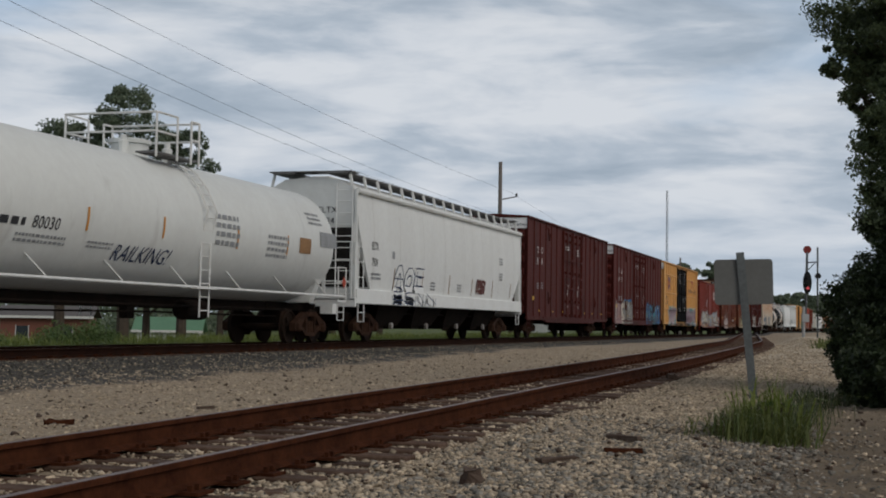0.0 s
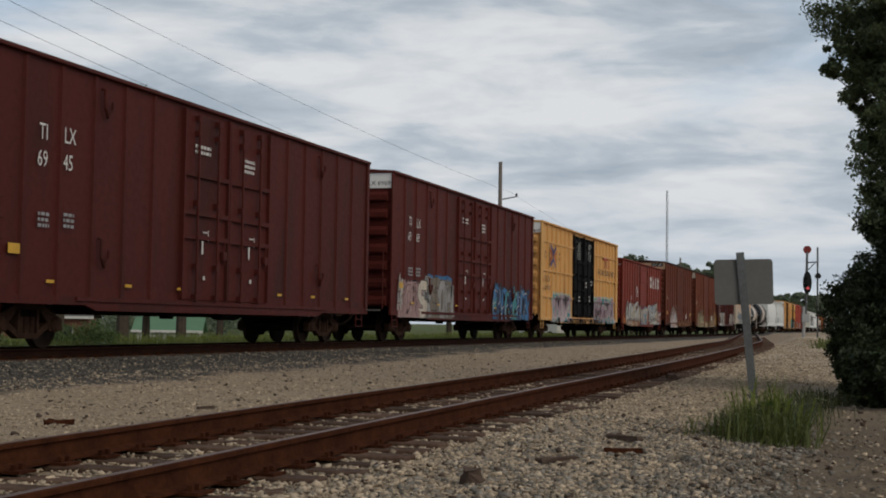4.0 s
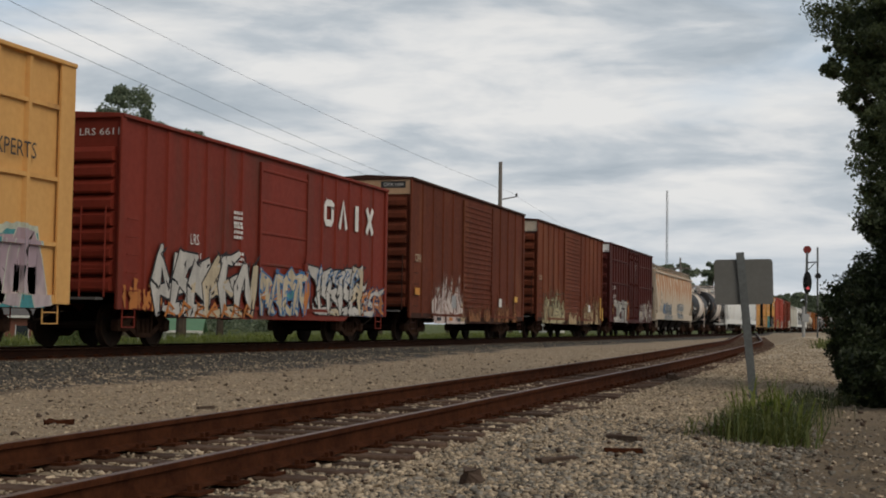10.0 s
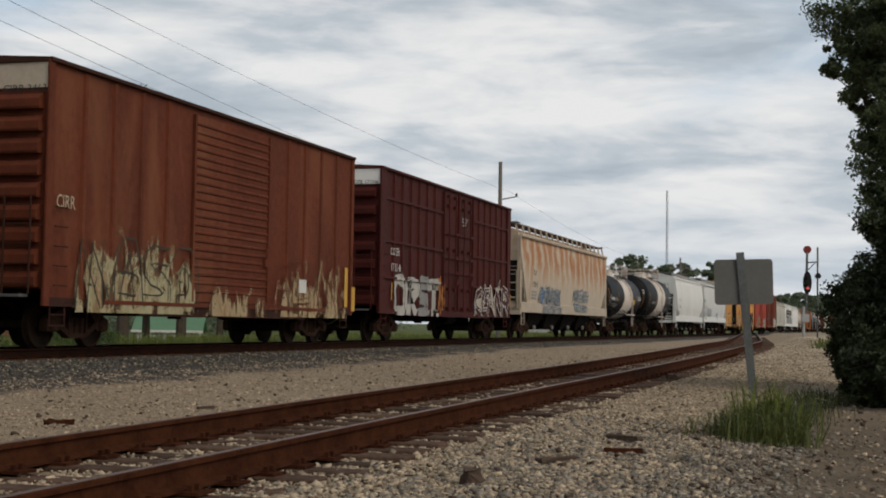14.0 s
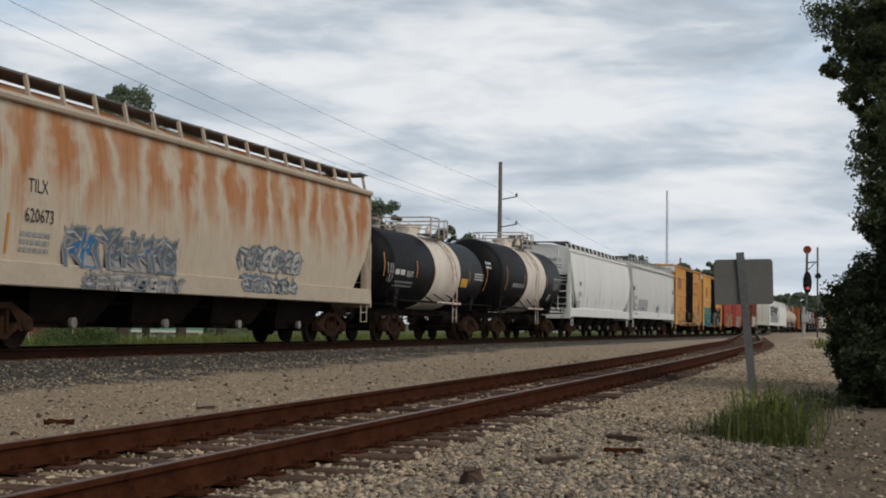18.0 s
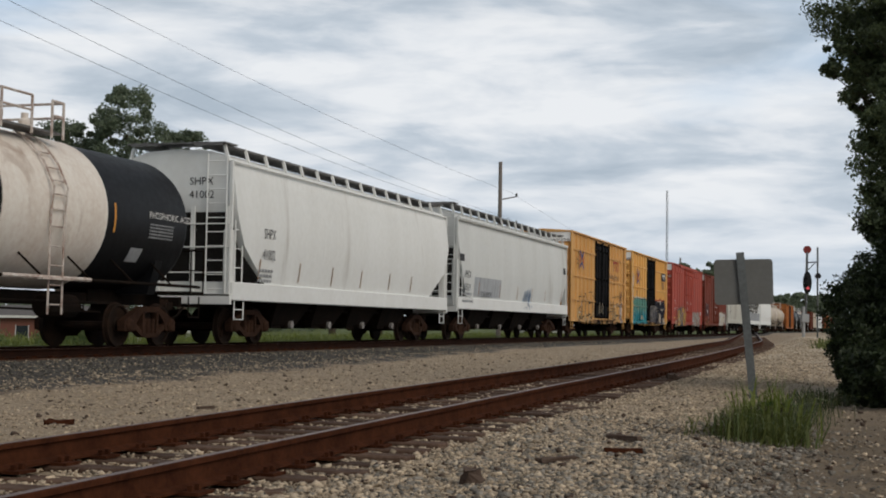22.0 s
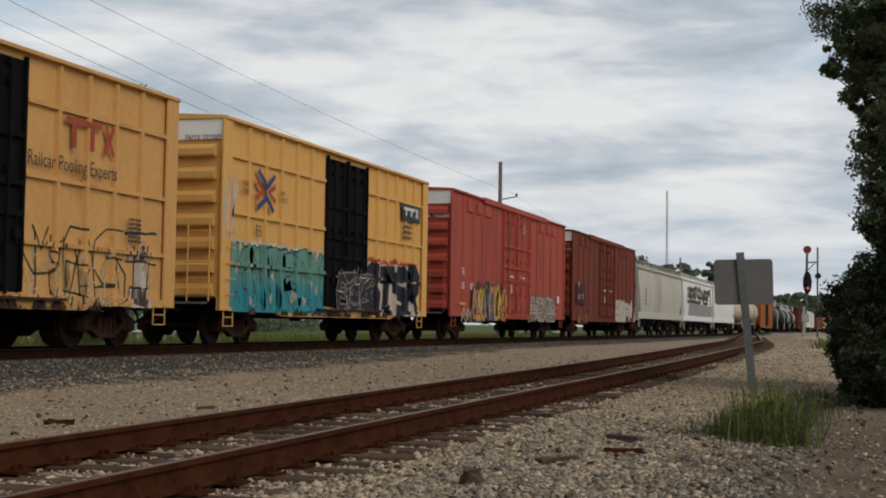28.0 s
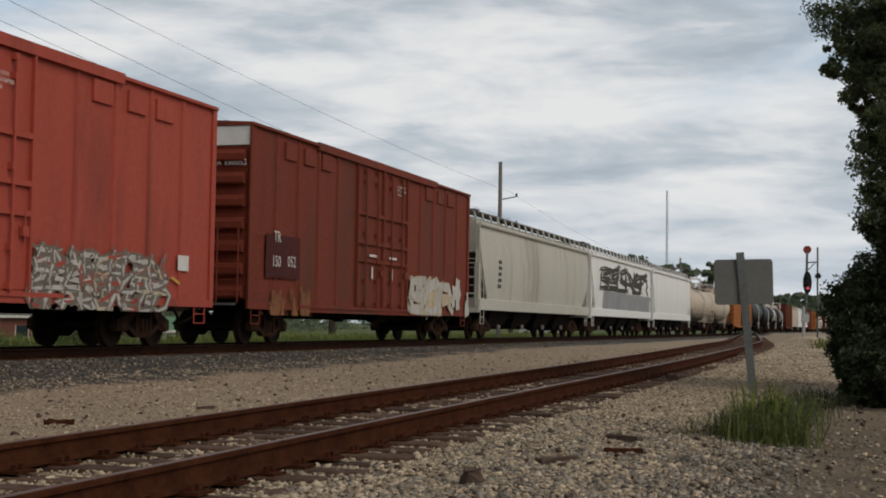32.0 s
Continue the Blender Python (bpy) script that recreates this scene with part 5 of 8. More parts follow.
def rust_streaks():
    m = bpy.data.materials.new("cream_paint_with_rust_streaks")
    m.use_nodes = True
    n = Nodes(m.node_tree)
    co = n.add("ShaderNodeTexCoord").outputs["Object"]
    s = n.add("ShaderNodeSeparateXYZ", ins={"Vector": co})
    wob = n.math("MULTIPLY", n.noise(co, 0.7, 4.0), 2.4)
    saw = n.math("PINGPONG", n.math("ADD", s.outputs[1], wob), 0.62)
    panel = n.math("DIVIDE", n.math("SUBTRACT", saw, 0.06), 0.34, True)
    run = n.add("ShaderNodeMapping", ins={"Vector": co, "Scale": (2.2, 2.2, 0.28)}).outputs[0]
    runs = n.noise(run, 1.6, 6.0, 0.6)
    high = n.math("DIVIDE", n.math("SUBTRACT", n.math("ADD", s.outputs[2], n.math("MULTIPLY", runs, 1.6)), 2.95), 1.25, True)
    amount = n.math("MULTIPLY", n.math("MULTIPLY", panel, high), n.math("ADD", 0.35, n.math("MULTIPLY", runs, 1.1)), True)
    base = n.mix(n.noise(co, 2.5, 5.0), (0.60, 0.53, 0.43), (0.47, 0.39, 0.29))
    spots = n.ramp(n.noise(run, 5.0, 6.0, 0.65), [(0.56, (0, 0, 0)), (0.72, (0.5, 0.5, 0.5))])
    col = n.mix(spots, base, (0.36, 0.20, 0.10))
    col = n.mix(amount, col, n.mix(n.noise(co, 4.0, 5.0), (0.47, 0.215, 0.085), (0.33, 0.135, 0.055)))
    b = n.add("ShaderNodeBsdfPrincipled", ins={"Base Color": col, "Roughness": 0.75, "Specular IOR Level": 0.2})
    n.add("ShaderNodeOutputMaterial", ins={"Surface": b.outputs[0]})
    return m


P_RUSTY = rust_streaks()
P_TANCHORD = material("rust_brown_roof_edge", (0.42, 0.25, 0.14), 0.75, 0, (0.50, 0.36, 0.24), 1.5, 0.7, bump=0.06)
P_TANSILL = material("stained_cream_sill_paint", (0.52, 0.46, 0.37), 0.75, 0, (0.42, 0.33, 0.25), 1.5, 0.7, bump=0.06)
P_TANKW = material("white_tank_paint", (0.71, 0.72, 0.69), 0.5, 0, (0.62, 0.62, 0.595), 0.8, 0.6, (0.36, 0.34, 0.31), 0.4, 0.64, bump=0.03, streak=3)
P_TANKK = material("black_tank_paint", (0.0055, 0.006, 0.0075), 0.5, 0, (0.010, 0.010, 0.011), 1.0, 0.6, (0.020, 0.017, 0.016), 0.5, 0.60, bump=0.04, streak=3, gloss=0.12)
P_BAND = material("stained_white_band", (0.76, 0.71, 0.64), 0.6, 0, (0.58, 0.48, 0.40), 1.5, 0.7, (0.30, 0.20, 0.14), 0.9, 0.60, bump=0.05, streak=4)
P_RAILRUST = material("rusty_pale_railing", (0.64, 0.59, 0.54), 0.7, 0, (0.22, 0.11, 0.07), 4, 0.8, bump=0.1)
P_CREAMTANK = material("cream_tank_paint", (0.52, 0.45, 0.36), 0.55, 0, (0.42, 0.34, 0.26), 1.0, 0.6, (0.30, 0.2, 0.13), 0.5, 0.6, bump=0.03, streak=3)
P_ORANGECAR = material("orange_car_paint", (0.36, 0.13, 0.035), 0.7, 0, (0.26, 0.09, 0.03), 1.2, 0.7, bump=0.06, streak=4)

PLUG2 = lambda mat, lab: dict(kind="plug", mat=mat, y0=-0.24, y1=0.24, leaves=2, label=lab, slide=0.9)

tank_a = tank_car("pale grey tank car with a railed top platform", -138.7, -118.98, 1.05, 1.57, 2.57, P_TANKW, rail_mat=M_WHITE, sill_light=True, shell_inset=0.85, ladder_at=0.4)
hop_a = hopper("pale grey covered hopper with a grated roof walk and scrawled graffiti", -118.31, -98.35, 1.032, 4.33, 4.88, P_GREYW, P_GREYW2)
box_a = boxcar("maroon high boxcar with double plug doors", -97.29, -78.17, 1.008, 5.35, P_MAROON, 1.15, M_ENDWHITE, PLUG2(P_MAROON, "maroon plug door with lock rods"), sill=(0.74, 0.64))
box_b = boxcar("maroon high boxcar with large graffiti near its sills", -76.05, -56.97, 1.021, 5.35, P_MAROON2, 1.15, M_ENDWHITE, PLUG2(P_MAROON2, "maroon plug door with lock rods"), sill=(0.74, 0.63))
box_c = boxcar("yellow high boxcar with black plug doors and pastel graffiti", -55.36, -35.5, 1.084, 5.34, P_YELLOW, 0.95, M_ENDWHITE,
               dict(kind="plug", mat=P_DOORBLACK, y0=-0.265, y1=0.262, leaves=2, label="black plug door with white notices", slide=0.3, track=P_YELLOW), rails=(1.83, 3.03, 4.36), rib_depth=0.085, sill=(0.74, 0.63))
box_d = boxcar("red boxcar with one sliding door and white graffiti", -33.76, -17.61, 1.028, 4.69, P_RED, 0.95, None,
               dict(kind="slide", mat=P_RED, y0=-0.17, y1=0.21, ridges=5, label="red sliding door", slide=0.8, end_ribs=9), sill=(0.68, 0.53))
box_e = boxcar("rust-brown boxcar with a corrugated sliding door", -15.31, 0.24, 1.052, 5.34, P_BROWN, 1.15, P_TANCHORD,
               dict(kind="slide", mat=P_BROWN, y0=-0.208, y1=0.323, ridges=21, label="rust-brown corrugated sliding door", slide=0.9, end_ribs=9), trim=P_ROOFBROWN, rib_depth=0.05, sill=(0.68, 0.53))
box_f = boxcar("rusty boxcar with a corrugated door and pale graffiti", 2.76, 18.55, 1.035, 5.34, P_BROWN2, 1.15, P_TANSILL,
               dict(kind="slide", mat=P_BROWN2, y0=-0.27, y1=0.25, ridges=21, label="rusty corrugated sliding door", slide=0.9, end_ribs=9), trim=P_ROOFBROWN, rib_depth=0.05, sill=(0.7, 0.56))
box_g = boxcar("dark wine-red high boxcar with white graffiti", 20.89, 36.96, 1.041, 5.38, P_DARKRED, 0.9, M_ENDWHITE,
               dict(kind="plug", mat=P_DARKRED, y0=-0.18, y1=0.29, leaves=2, label="wine-red plug door", slide=0.3), rails=(1.9, 3.03, 4.36), rib_depth=0.07, sill=(0.78, 0.74))
hop_b = hopper("cream covered hopper streaked with orange rust, graffiti on its side", 39.03, 59.12, 1.024, 4.33, 4.88, P_RUSTY, P_TANSILL, frame_mat=P_TANSILL)
tank_b = tank_car("black tank car with a stained white band round its middle", 60.92, 73.41, 1.049, 1.33, 2.32, P_TANKK, band=P_BAND, band_half=1.55, shell_inset=0.40, rail_mat=P_RAILRUST, rail_h=0.55, band_at=0.5, ladder_at=0.5)
tank_c = tank_car("black acid tank car with a white band and yellow stripes", 74.09, 87.08, 1.05, 1.47, 2.54, P_TANKK, band=P_BAND, band_half=1.75, shell_inset=0.42, rail_mat=P_RAILRUST, rail_h=0.55, band_at=0.4)
hop_c = hopper("light grey covered hopper with open end frames", 88.4, 105.77, 1.021, 4.21, 4.65, P_GREYW2, P_GREYW2, bulge=0.18, cut=2.0, zs=1.36, end_part=0.60, chord=0.03, seams=False)
hop_d = hopper("dull grey covered hopper with a blue graffiti tag", 107.2, 126.2, 1.04, 4.33, 4.88, P_GREYW3, P_GREYW2)
box_h = boxcar("yellow high boxcar with a black door and white graffiti", 127.03, 143.21, 1.042, 5.34, P_YELLOW, 0.95, M_ENDWHITE,
               dict(kind="plug", mat=P_DOORBLACK, y0=-0.185, y1=0.3, leaves=2, label="scuffed black plug door", slide=0.3, track=P_YELLOW), rails=(1.83, 3.03, 4.36), rib_depth=0.085, sill=(0.74, 0.64))
box_i = boxcar("clean yellow boxcar with a black door and teal graffiti", 145.44, 161.06, 1.0, 5.33, P_YELLOW2, 0.95, M_ENDWHITE,
               dict(kind="plug", mat=P_DOORBLACK, y0=-0.165, y1=0.25, leaves=2, label="black plug door", slide=0.3, track=P_YELLOW2), rails=(1.83, 3.03, 4.36), rib_depth=0.085, sill=(0.72, 0.62))
box_j = boxcar("faded red high boxcar with double plug doors", 163.91, 183.17, 1.01, 5.43, P_SALMON, 1.45, M_WHITE, PLUG2(P_SALMON, "faded red plug door with white notices"), sill=(0.78, 0.74), hood=True)
box_k = boxcar("red-brown high boxcar with double plug doors", 185.06, 204.3, 1.009, 5.39, P_REDBROWN, 1.45, M_WHITE, PLUG2(P_REDBROWN, "red-brown plug door"), sill=(0.78, 0.74), hood=True)
hop_e = hopper("dull grey covered hopper behind a red-brown boxcar", 206.0, 227.4, 1.051, 4.33, 4.88, P_OLIVEGREY, P_OLIVEGREY)
hop_f = hopper("pale hopper with a band of large dark graffiti letters", 228.38, 249.17, 1.05, 4.33, 4.88, P_GREYW2, P_GREYW2)
hopper("white covered hopper near the tank cars", 250.44, 270.75, 1.05, 4.33, 4.88, P_GREYW2, P_GREYW2)
tank_car("cream tank car stained brown", 272.12, 288.71, 1.049, 1.40, 2.62, P_CREAMTANK, rail_mat=P_RAILRUST)
tank_car("cream tank car with a bare top platform", 290.18, 306.28, 1.049, 1.40, 2.62, P_CREAMTANK, rail_mat=P_RAILRUST)
boxcar("orange boxcar with dark graffiti far down the train", 308.24, 331.66, 1.049, 4.9, P_ORANGECAR, 1.2, None, dict(kind="slide", mat=P_DOORBLACK, y0=-0.2, y1=0.2, ridges=5))
tank_car("black tank car far down the train", 333.62, 352.16, 1.049, 1.45, 2.66, P_TANKK)
tank_car("black tank car behind another black one", 353.63, 367.78, 1.049, 1.40, 2.62, P_TANKK)
tank_car("black tank car with a white band", 369.25, 384.38, 1.05, 1.32, 2.62, P_TANKK, band=P_BAND)
tank_car("black tank car with a narrow white band", 385.84, 400.97, 1.05, 1.32, 2.62, P_TANKK, band=P_BAND, band_half=0.5)
boxcar("rust-brown boxcar far down the train", 402.93, 422.45, 1.049, 4.9, P_BROWN, 1.4, None, dict(kind="slide", mat=P_BROWN, y0=-0.2, y1=0.2, ridges=5))
hopper("cream covered hopper far down the train", 424.4, 443.93, 1.05, 4.33, 4.88, P_TANSILL, P_TANSILL)
hopper("pale grey covered hopper far down the train", 445.39, 465.4, 1.05, 4.33, 4.88, P_GREYW2, P_GREYW2)
hopper("light grey covered hopper far down the train", 466.87, 486.88, 1.05, 4.33, 4.88, P_GREYW3, P_GREYW2)
boxcar("brown boxcar between hoppers and orange cars", 488.83, 508.36, 1.05, 5.1, P_BROWN2, 1.4, None, dict(kind="slide", mat=P_BROWN2, y0=-0.2, y1=0.2, ridges=5))
boxcar("orange boxcar near the end of the train", 510.31, 529.83, 1.049, 5.1, P_ORANGECAR, 1.4, None, dict(kind="slide", mat=P_BROWN, y0=-0.2, y1=0.2, ridges=5))
boxcar("orange boxcar followed by a cream hopper", 531.78, 551.31, 1.05, 5.1, P_ORANGECAR, 1.4, None, dict(kind="slide", mat=P_BROWN, y0=-0.2, y1=0.2, ridges=5))
hopper("cream covered hopper near the end of the train", 553.26, 572.79, 1.05, 4.33, 4.88, P_TANSILL, P_TANSILL)
tank_car("white tank car near the end of the train", 574.74, 592.31, 1.05, 1.40, 2.62, P_TANKW)
boxcar("red boxcar near the end of the train", 594.26, 613.79, 1.05, 5.0, P_RED, 1.4, None, dict(kind="slide", mat=P_RED, y0=-0.2, y1=0.2, ridges=5))
hopper("pale grey hopper at the end of the train", 615.74, 635.26, 1.049, 4.33, 4.88, P_GREYW2, P_GREYW2)
boxcar("brown boxcar at the end of the train", 637.21, 656.74, 1.05, 5.0, P_BROWN, 1.4, None, dict(kind="slide", mat=P_BROWN, y0=-0.2, y1=0.2, ridges=5))
# ---------- lettering, stickers and graffiti ----------
def stripes(car, spots, z0, z1, mat, x=SIDE + 0.012, w=0.07, name="orange_stripe"):
    for y in spots:
        if car.name.startswith("covered_hopper"):
            hop_patch(car, y, y + w, z0, z1, mat, name, 0.016)
            continue
        bm = bmesh.new()
        y = along(car, y)
        ribbon(bm, [(y, z0), (y + 0.02, z1)], [w, w], x)
        part(name, bm, mat, car)


def sticker(car, y0, y1, z0, z1, mat, x=SIDE + 0.014, name="sticker"):
    y0, y1 = along(car, y0, y1)
    return part(name, boxes((x, x + 0.004, min(y0, y1), max(y0, y1), min(z0, z1), max(z0, z1))), mat, car)


def bar_letters(car, y0, y1, z0, z1, forms, mat, x, name="painted_mark"):
    """A painted trade mark as plain shapes of its size and colour: r ring, v wedge, b bar, t bar under a beam, x crossed bars."""
    y0, y1 = along(car, y0, y1)
    w = (y1 - y0) / len(forms)
    for i, f in enumerate(forms):
        bm = bmesh.new()
        a, b = y0 + w * (i + 0.14), y0 + w * (i + 0.80)
        m, t = (a + b) / 2, (b - a) * 0.26
        zc = (z0 + z1) / 2
        if f == "r":
            ribbon(bm, [(b, z1 - t), (b - t, z1 - t / 2), (a + t, z1 - t / 2), (a + t / 2, z1 - t), (a + t / 2, z0 + t), (a + t, z0 + t / 2), (b - t, z0 + t / 2), (b - t / 2, z0 + t), (b - t / 2, z1 - t)], [t] * 9, x)
        elif f == "v":
            ribbon(bm, [(a + t / 2, z0), (m, z1), (b - t / 2, z0)], [t, t, t], x)
        elif f == "t":
            box(bm, x, x + 0.003, m - t * 0.7, m + t * 0.7, z0, z1 - t)
            box(bm, x, x + 0.003, a - w * 0.14, b + w * 0.20, z1 - t, z1)
        elif f == "b":
            box(bm, x, x + 0.003, m - t * 0.7, m + t * 0.7, z0, z1)
        else:
            ribbon(bm, [(a + t / 2, z0), (b - t / 2, z1)], [t, t], x)
            ribbon(bm, [(a + t / 2, z1), (b - t / 2, z0)], [t, t], x + 0.001)
        part(name, bm, mat, car)


def notice(car, lines, y, z, x):
    for k, t in enumerate(lines):
        words(car, t, y, z - 0.125 * k, 0.105, M_LETTER_W, x, 0.85, "door_notice")


def hook_bracket(car, y, z):
    y = along(car, y)
    bm = bmesh.new()
    tube(bm, [(SIDE - 0.02, y, z + 0.28), (SIDE + 0.05, y, z + 0.26), (SIDE + 0.06, y, z - 0.10), (SIDE + 0.05, y + 0.12, z - 0.26), (SIDE + 0.05, y + 0.30, z - 0.10), (SIDE + 0.05, y + 0.30, z + 0.06)], 0.034, 6)
    part("hook_bracket", bm, P_MAROON, car)


def hop_patch(car, y0, y1, z0, z1, mat, name="sticker", lift=0.010):
    """A thin patch bent to a hopper's side."""
    y0, y1 = along(car, y0, y1)
    bm = bmesh.new()
    rows = []
    for k in range(9):
        z = z0 + (z1 - z0) * k / 8
        rows.append([bm.verts.new((hopper_side(z, *car["side"]) + lift, y, z)) for y in (y0, y1)])
    for q, w in zip(rows, rows[1:]):
        bm.faces.new((q[0], q[1], w[1], w[0]))
    return part(name, bm, mat, car)


def hug(car):
    """Lay paint and small lettering down on the hopper's curved side."""
    zs, zr, bulge = car["side"]
    for ob in list(car.children_recursive):
        if ob.name.split(".")[0] in ("graffiti", "graffiti_letter", "paint_drips", "small_lettering", "worn_paint"):
            for v in ob.data.vertices:
                if v.co.z > zs + 0.06:
                    v.co.x += hopper_side(v.co.z, zs, zr, bulge) - SIDE + 0.004


def tank_pose(R, zc, y, z):
    y *= 1.05
    a = math.asin(max(-0.99, min(0.99, (z - zc) / R)))
    m = Matrix(((0, -math.sin(a), math.cos(a), (R + 0.012) * math.cos(a)), (1, 0, 0, y), (0, math.cos(a), math.sin(a), zc + (R + 0.012) * math.sin(a)), (0, 0, 0, 1)))
    return m


def tank_patch(car, R, zc, y0, y1, z0, z1, mat, name="sticker", lift=0.012):
    """A patch bent to the tank's shell."""
    y0, y1 = along(car, y0, y1)
    bm = bmesh.new()
    rows = []
    for k in range(5):
        z = z0 + (z1 - z0) * k / 4
        a = math.asin(max(-0.99, min(0.99, (z - zc) / R)))
        rows.append([bm.verts.new(((R + lift) * math.cos(a), y, zc + (R + lift) * math.sin(a))) for y in (y0, y1)])
    for q, w in zip(rows, rows[1:]):
        bm.faces.new((q[0], q[1], w[1], w[0]))
    return part(name, bm, mat, car)


def tank_bars(car, R, zc, y0, y1, z0, z1, rows, mat, seed, name="small_lettering"):
    rng = random.Random(seed)
    y0, y1 = along(car, y0, y1)
    h = (z1 - z0) / rows
    bm = bmesh.new()
    for r in range(rows):
        z = z1 - h * (r + 0.7)
        a = math.asin(max(-0.99, min(0.99, (z - zc) / R)))
        x = (R + 0.012) * math.cos(a)
        t = Vector((-math.sin(a), 0, math.cos(a))) * h * 0.55
        y = y0
        while y < y1:
            w = min(rng.uniform(0.5, 1.4) * h, y1 - y)
            p = Vector((x, y, zc + (R + 0.012) * math.sin(a)))
            q = Vector((0, w, 0))
            bm.faces.new([bm.verts.new(v) for v in (p, p + q, p + q + t, p + t)])
            y += w + h * 0.35
    return tagged(part(name, bm, mat, car), kind="stuff" if rows > 1 else "")


def tank_scrawl(car, R, zc, y0, y1, z0, z1, n, mat, seed, w=0.05):
    rng = random.Random(seed)
    y0, y1 = along(car, y0, y1)
    bm = bmesh.new()
    for i in range(n):
        a = y0 + (y1 - y0) * i / n
        W = (y1 - y0) / n
        for k in range(3):
            q = [(a + W * rng.uniform(0.05, 0.95), z0 + (z1 - z0) * v) for v in ((0.0, 0.3, 0.7, 1.0), (1.0, 0.7, 0.4, 0.1), (0.3, 0.5, 0.6, 0.5))[k]]
            for p, r in zip(q, q[1:]):
                ring = []
                d = Vector((r[0] - p[0], r[1] - p[1])).normalized()
                for s, c in ((p, 1), (p, -1), (r, -1), (r, 1)):
                    yy, zz = s[0] - d.y * w / 2 * c, s[1] + d.x * w / 2 * c
                    al = math.asin((zz - zc) / R)
                    ring.append(bm.verts.new(((R + 0.014) * math.cos(al), yy, zc + (R + 0.014) * math.sin(al))))
                bm.faces.new(ring)
    return part("graffiti", bm, mat, car, "dark spray-painted scrawl")


def cross_mark(car, y0, y1, z0, z1, x=SIDE + 0.016):
    """The big two-colour crossed mark on the yellow cars: red and blue chevrons, back to back."""
    y0, y1 = along(car, y0, y1)
    my, mz, q = (y0 + y1) / 2, (z0 + z1) / 2, y1 - y0
    for mat, w, pts in ((G_LOGOBLUE, 0.13, [(y0 + 0.06, z1 + 0.03), (my - 0.03, mz + 0.20), (my + 0.02, mz - 0.18), (y0 + 0.06, z0 - 0.03)]),
                        (G_LOGORED, 0.15, [(y0, z1 - 0.22), (my - 0.20 * q, mz), (y0, z0 + 0.22)]), (G_LOGORED, 0.14, [(y1, z1 - 0.26), (my + 0.16 * q, mz - 0.02), (y1, z0 + 0.20)]),
                        (G_LOGOBLUE, 0.12, [(my + 0.02, mz + 0.08), (y1 - 0.03, z1)]), (G_LOGOBLUE, 0.12, [(my + 0.04, mz - 0.16), (y1 - 0.09, z0 - 0.06)])):
        bm = bmesh.new()
        ribbon(bm, pts, [w * q] * len(pts), x)
        x += 0.0006
        part("painted_mark", bm, mat, car, "red and blue chevron of a painted mark")


def end_letters(car, text, z, size, mat, span=0.92):
    """Letters on the upper end panel that faces the camera, fitted to a span that stops short of the corner."""
    ob = words(car, text, 0, 0, 1.0, mat, name="end_lettering")
    wide = max(v.co.x for v in ob.data.vertices)
    ob.matrix_basis = pose(1.42 - span, -car["L"] / 2 + 0.116, z, 90, 0, 0) @ Matrix.Diagonal((span / wide, size, 1, 1))
    return ob


G_PURPLE = tag_paint("spray_purple", (0.12, 0.11, 0.26))
G_TAUPE = tag_paint("spray_taupe", (0.20, 0.17, 0.14))
G_MAUVE = tag_paint("spray_mauve", (0.17, 0.12, 0.15))
G_LOGORED = tag_paint("mark_red", (0.42, 0.075, 0.04))
G_LOGOBLUE = tag_paint("mark_blue", (0.045, 0.065, 0.20))
M_BROWNPATCH = tag_paint("brown_patch", (0.36, 0.20, 0.09))
M_REPAINT = tag_paint("pale_grey_repaint", (0.44, 0.46, 0.48))
M_GREYPATCH = tag_paint("grey_patch", (0.34, 0.35, 0.36))

# grey tank car
TA = (1.57, 2.57)
tank_bars(tank_a, *TA, -7.06, -6.06, 2.04, 2.30, 1, M_LETTER_K, 3, "painted_mark")
words(tank_a, "80030", 0, 0, 0.34, M_LETTER_K, turn=tank_pose(*TA, -5.85, 2.10), name="lettering")
tank_bars(tank_a, *TA, -6.24, -4.67, 1.81, 2.01, 2, M_GREYPATCH, 4)
tank_bars(tank_a, *TA, -3.96, -3.06, 1.83, 2.00, 2, M_GREYPATCH, 5)
tank_bars(tank_a, *TA, 1.08, 2.25, 2.16, 2.95, 4, M_GREYPATCH, 6)
tank_bars(tank_a, *TA, 3.81, 5.03, 2.04, 2.65, 4, M_GREYPATCH, 7)
tank_bars(tank_a, *TA, 6.48, 7.35, 3.05, 3.43, 3, M_GREYPATCH, 8)
tank_patch(tank_a, *TA, 5.73, 6.46, 2.28, 2.68, M_BROWNPATCH)
tank_patch(tank_a, *TA, 7.08, 8.23, 2.52, 2.92, M_GREYPATCH)
for b in ((-4.16, -4.03, 2.16, 2.61), (-1.30, -1.18, 2.20, 2.65), (2.15, 2.31, 2.18, 2.65), (4.96, 5.10, 2.19, 2.67), (-7.38, -7.28, 2.22, 2.63)):
    tank_patch(tank_a, *TA, b[0], b[0] + 0.07, b[2], b[3], M_ORANGE, "orange_stripe")
bm = bmesh.new()
prism(bm, [(0.0, -0.17), (0.17, 0.0), (0.0, 0.17), (-0.17, 0.0)], 0, 0.01, "x")
part("placard", bm, G_LOGORED, tank_a, "red diamond placard", at=(1.46, tank_a["L"] / 2 - 0.30, 1.62))
part("valve_box", boxes((1.05, 1.42, tank_a["L"] / 2 - 1.05, tank_a["L"] / 2 - 0.75, 0.72, 1.0)), M_WHITE, tank_a, "white valve box")
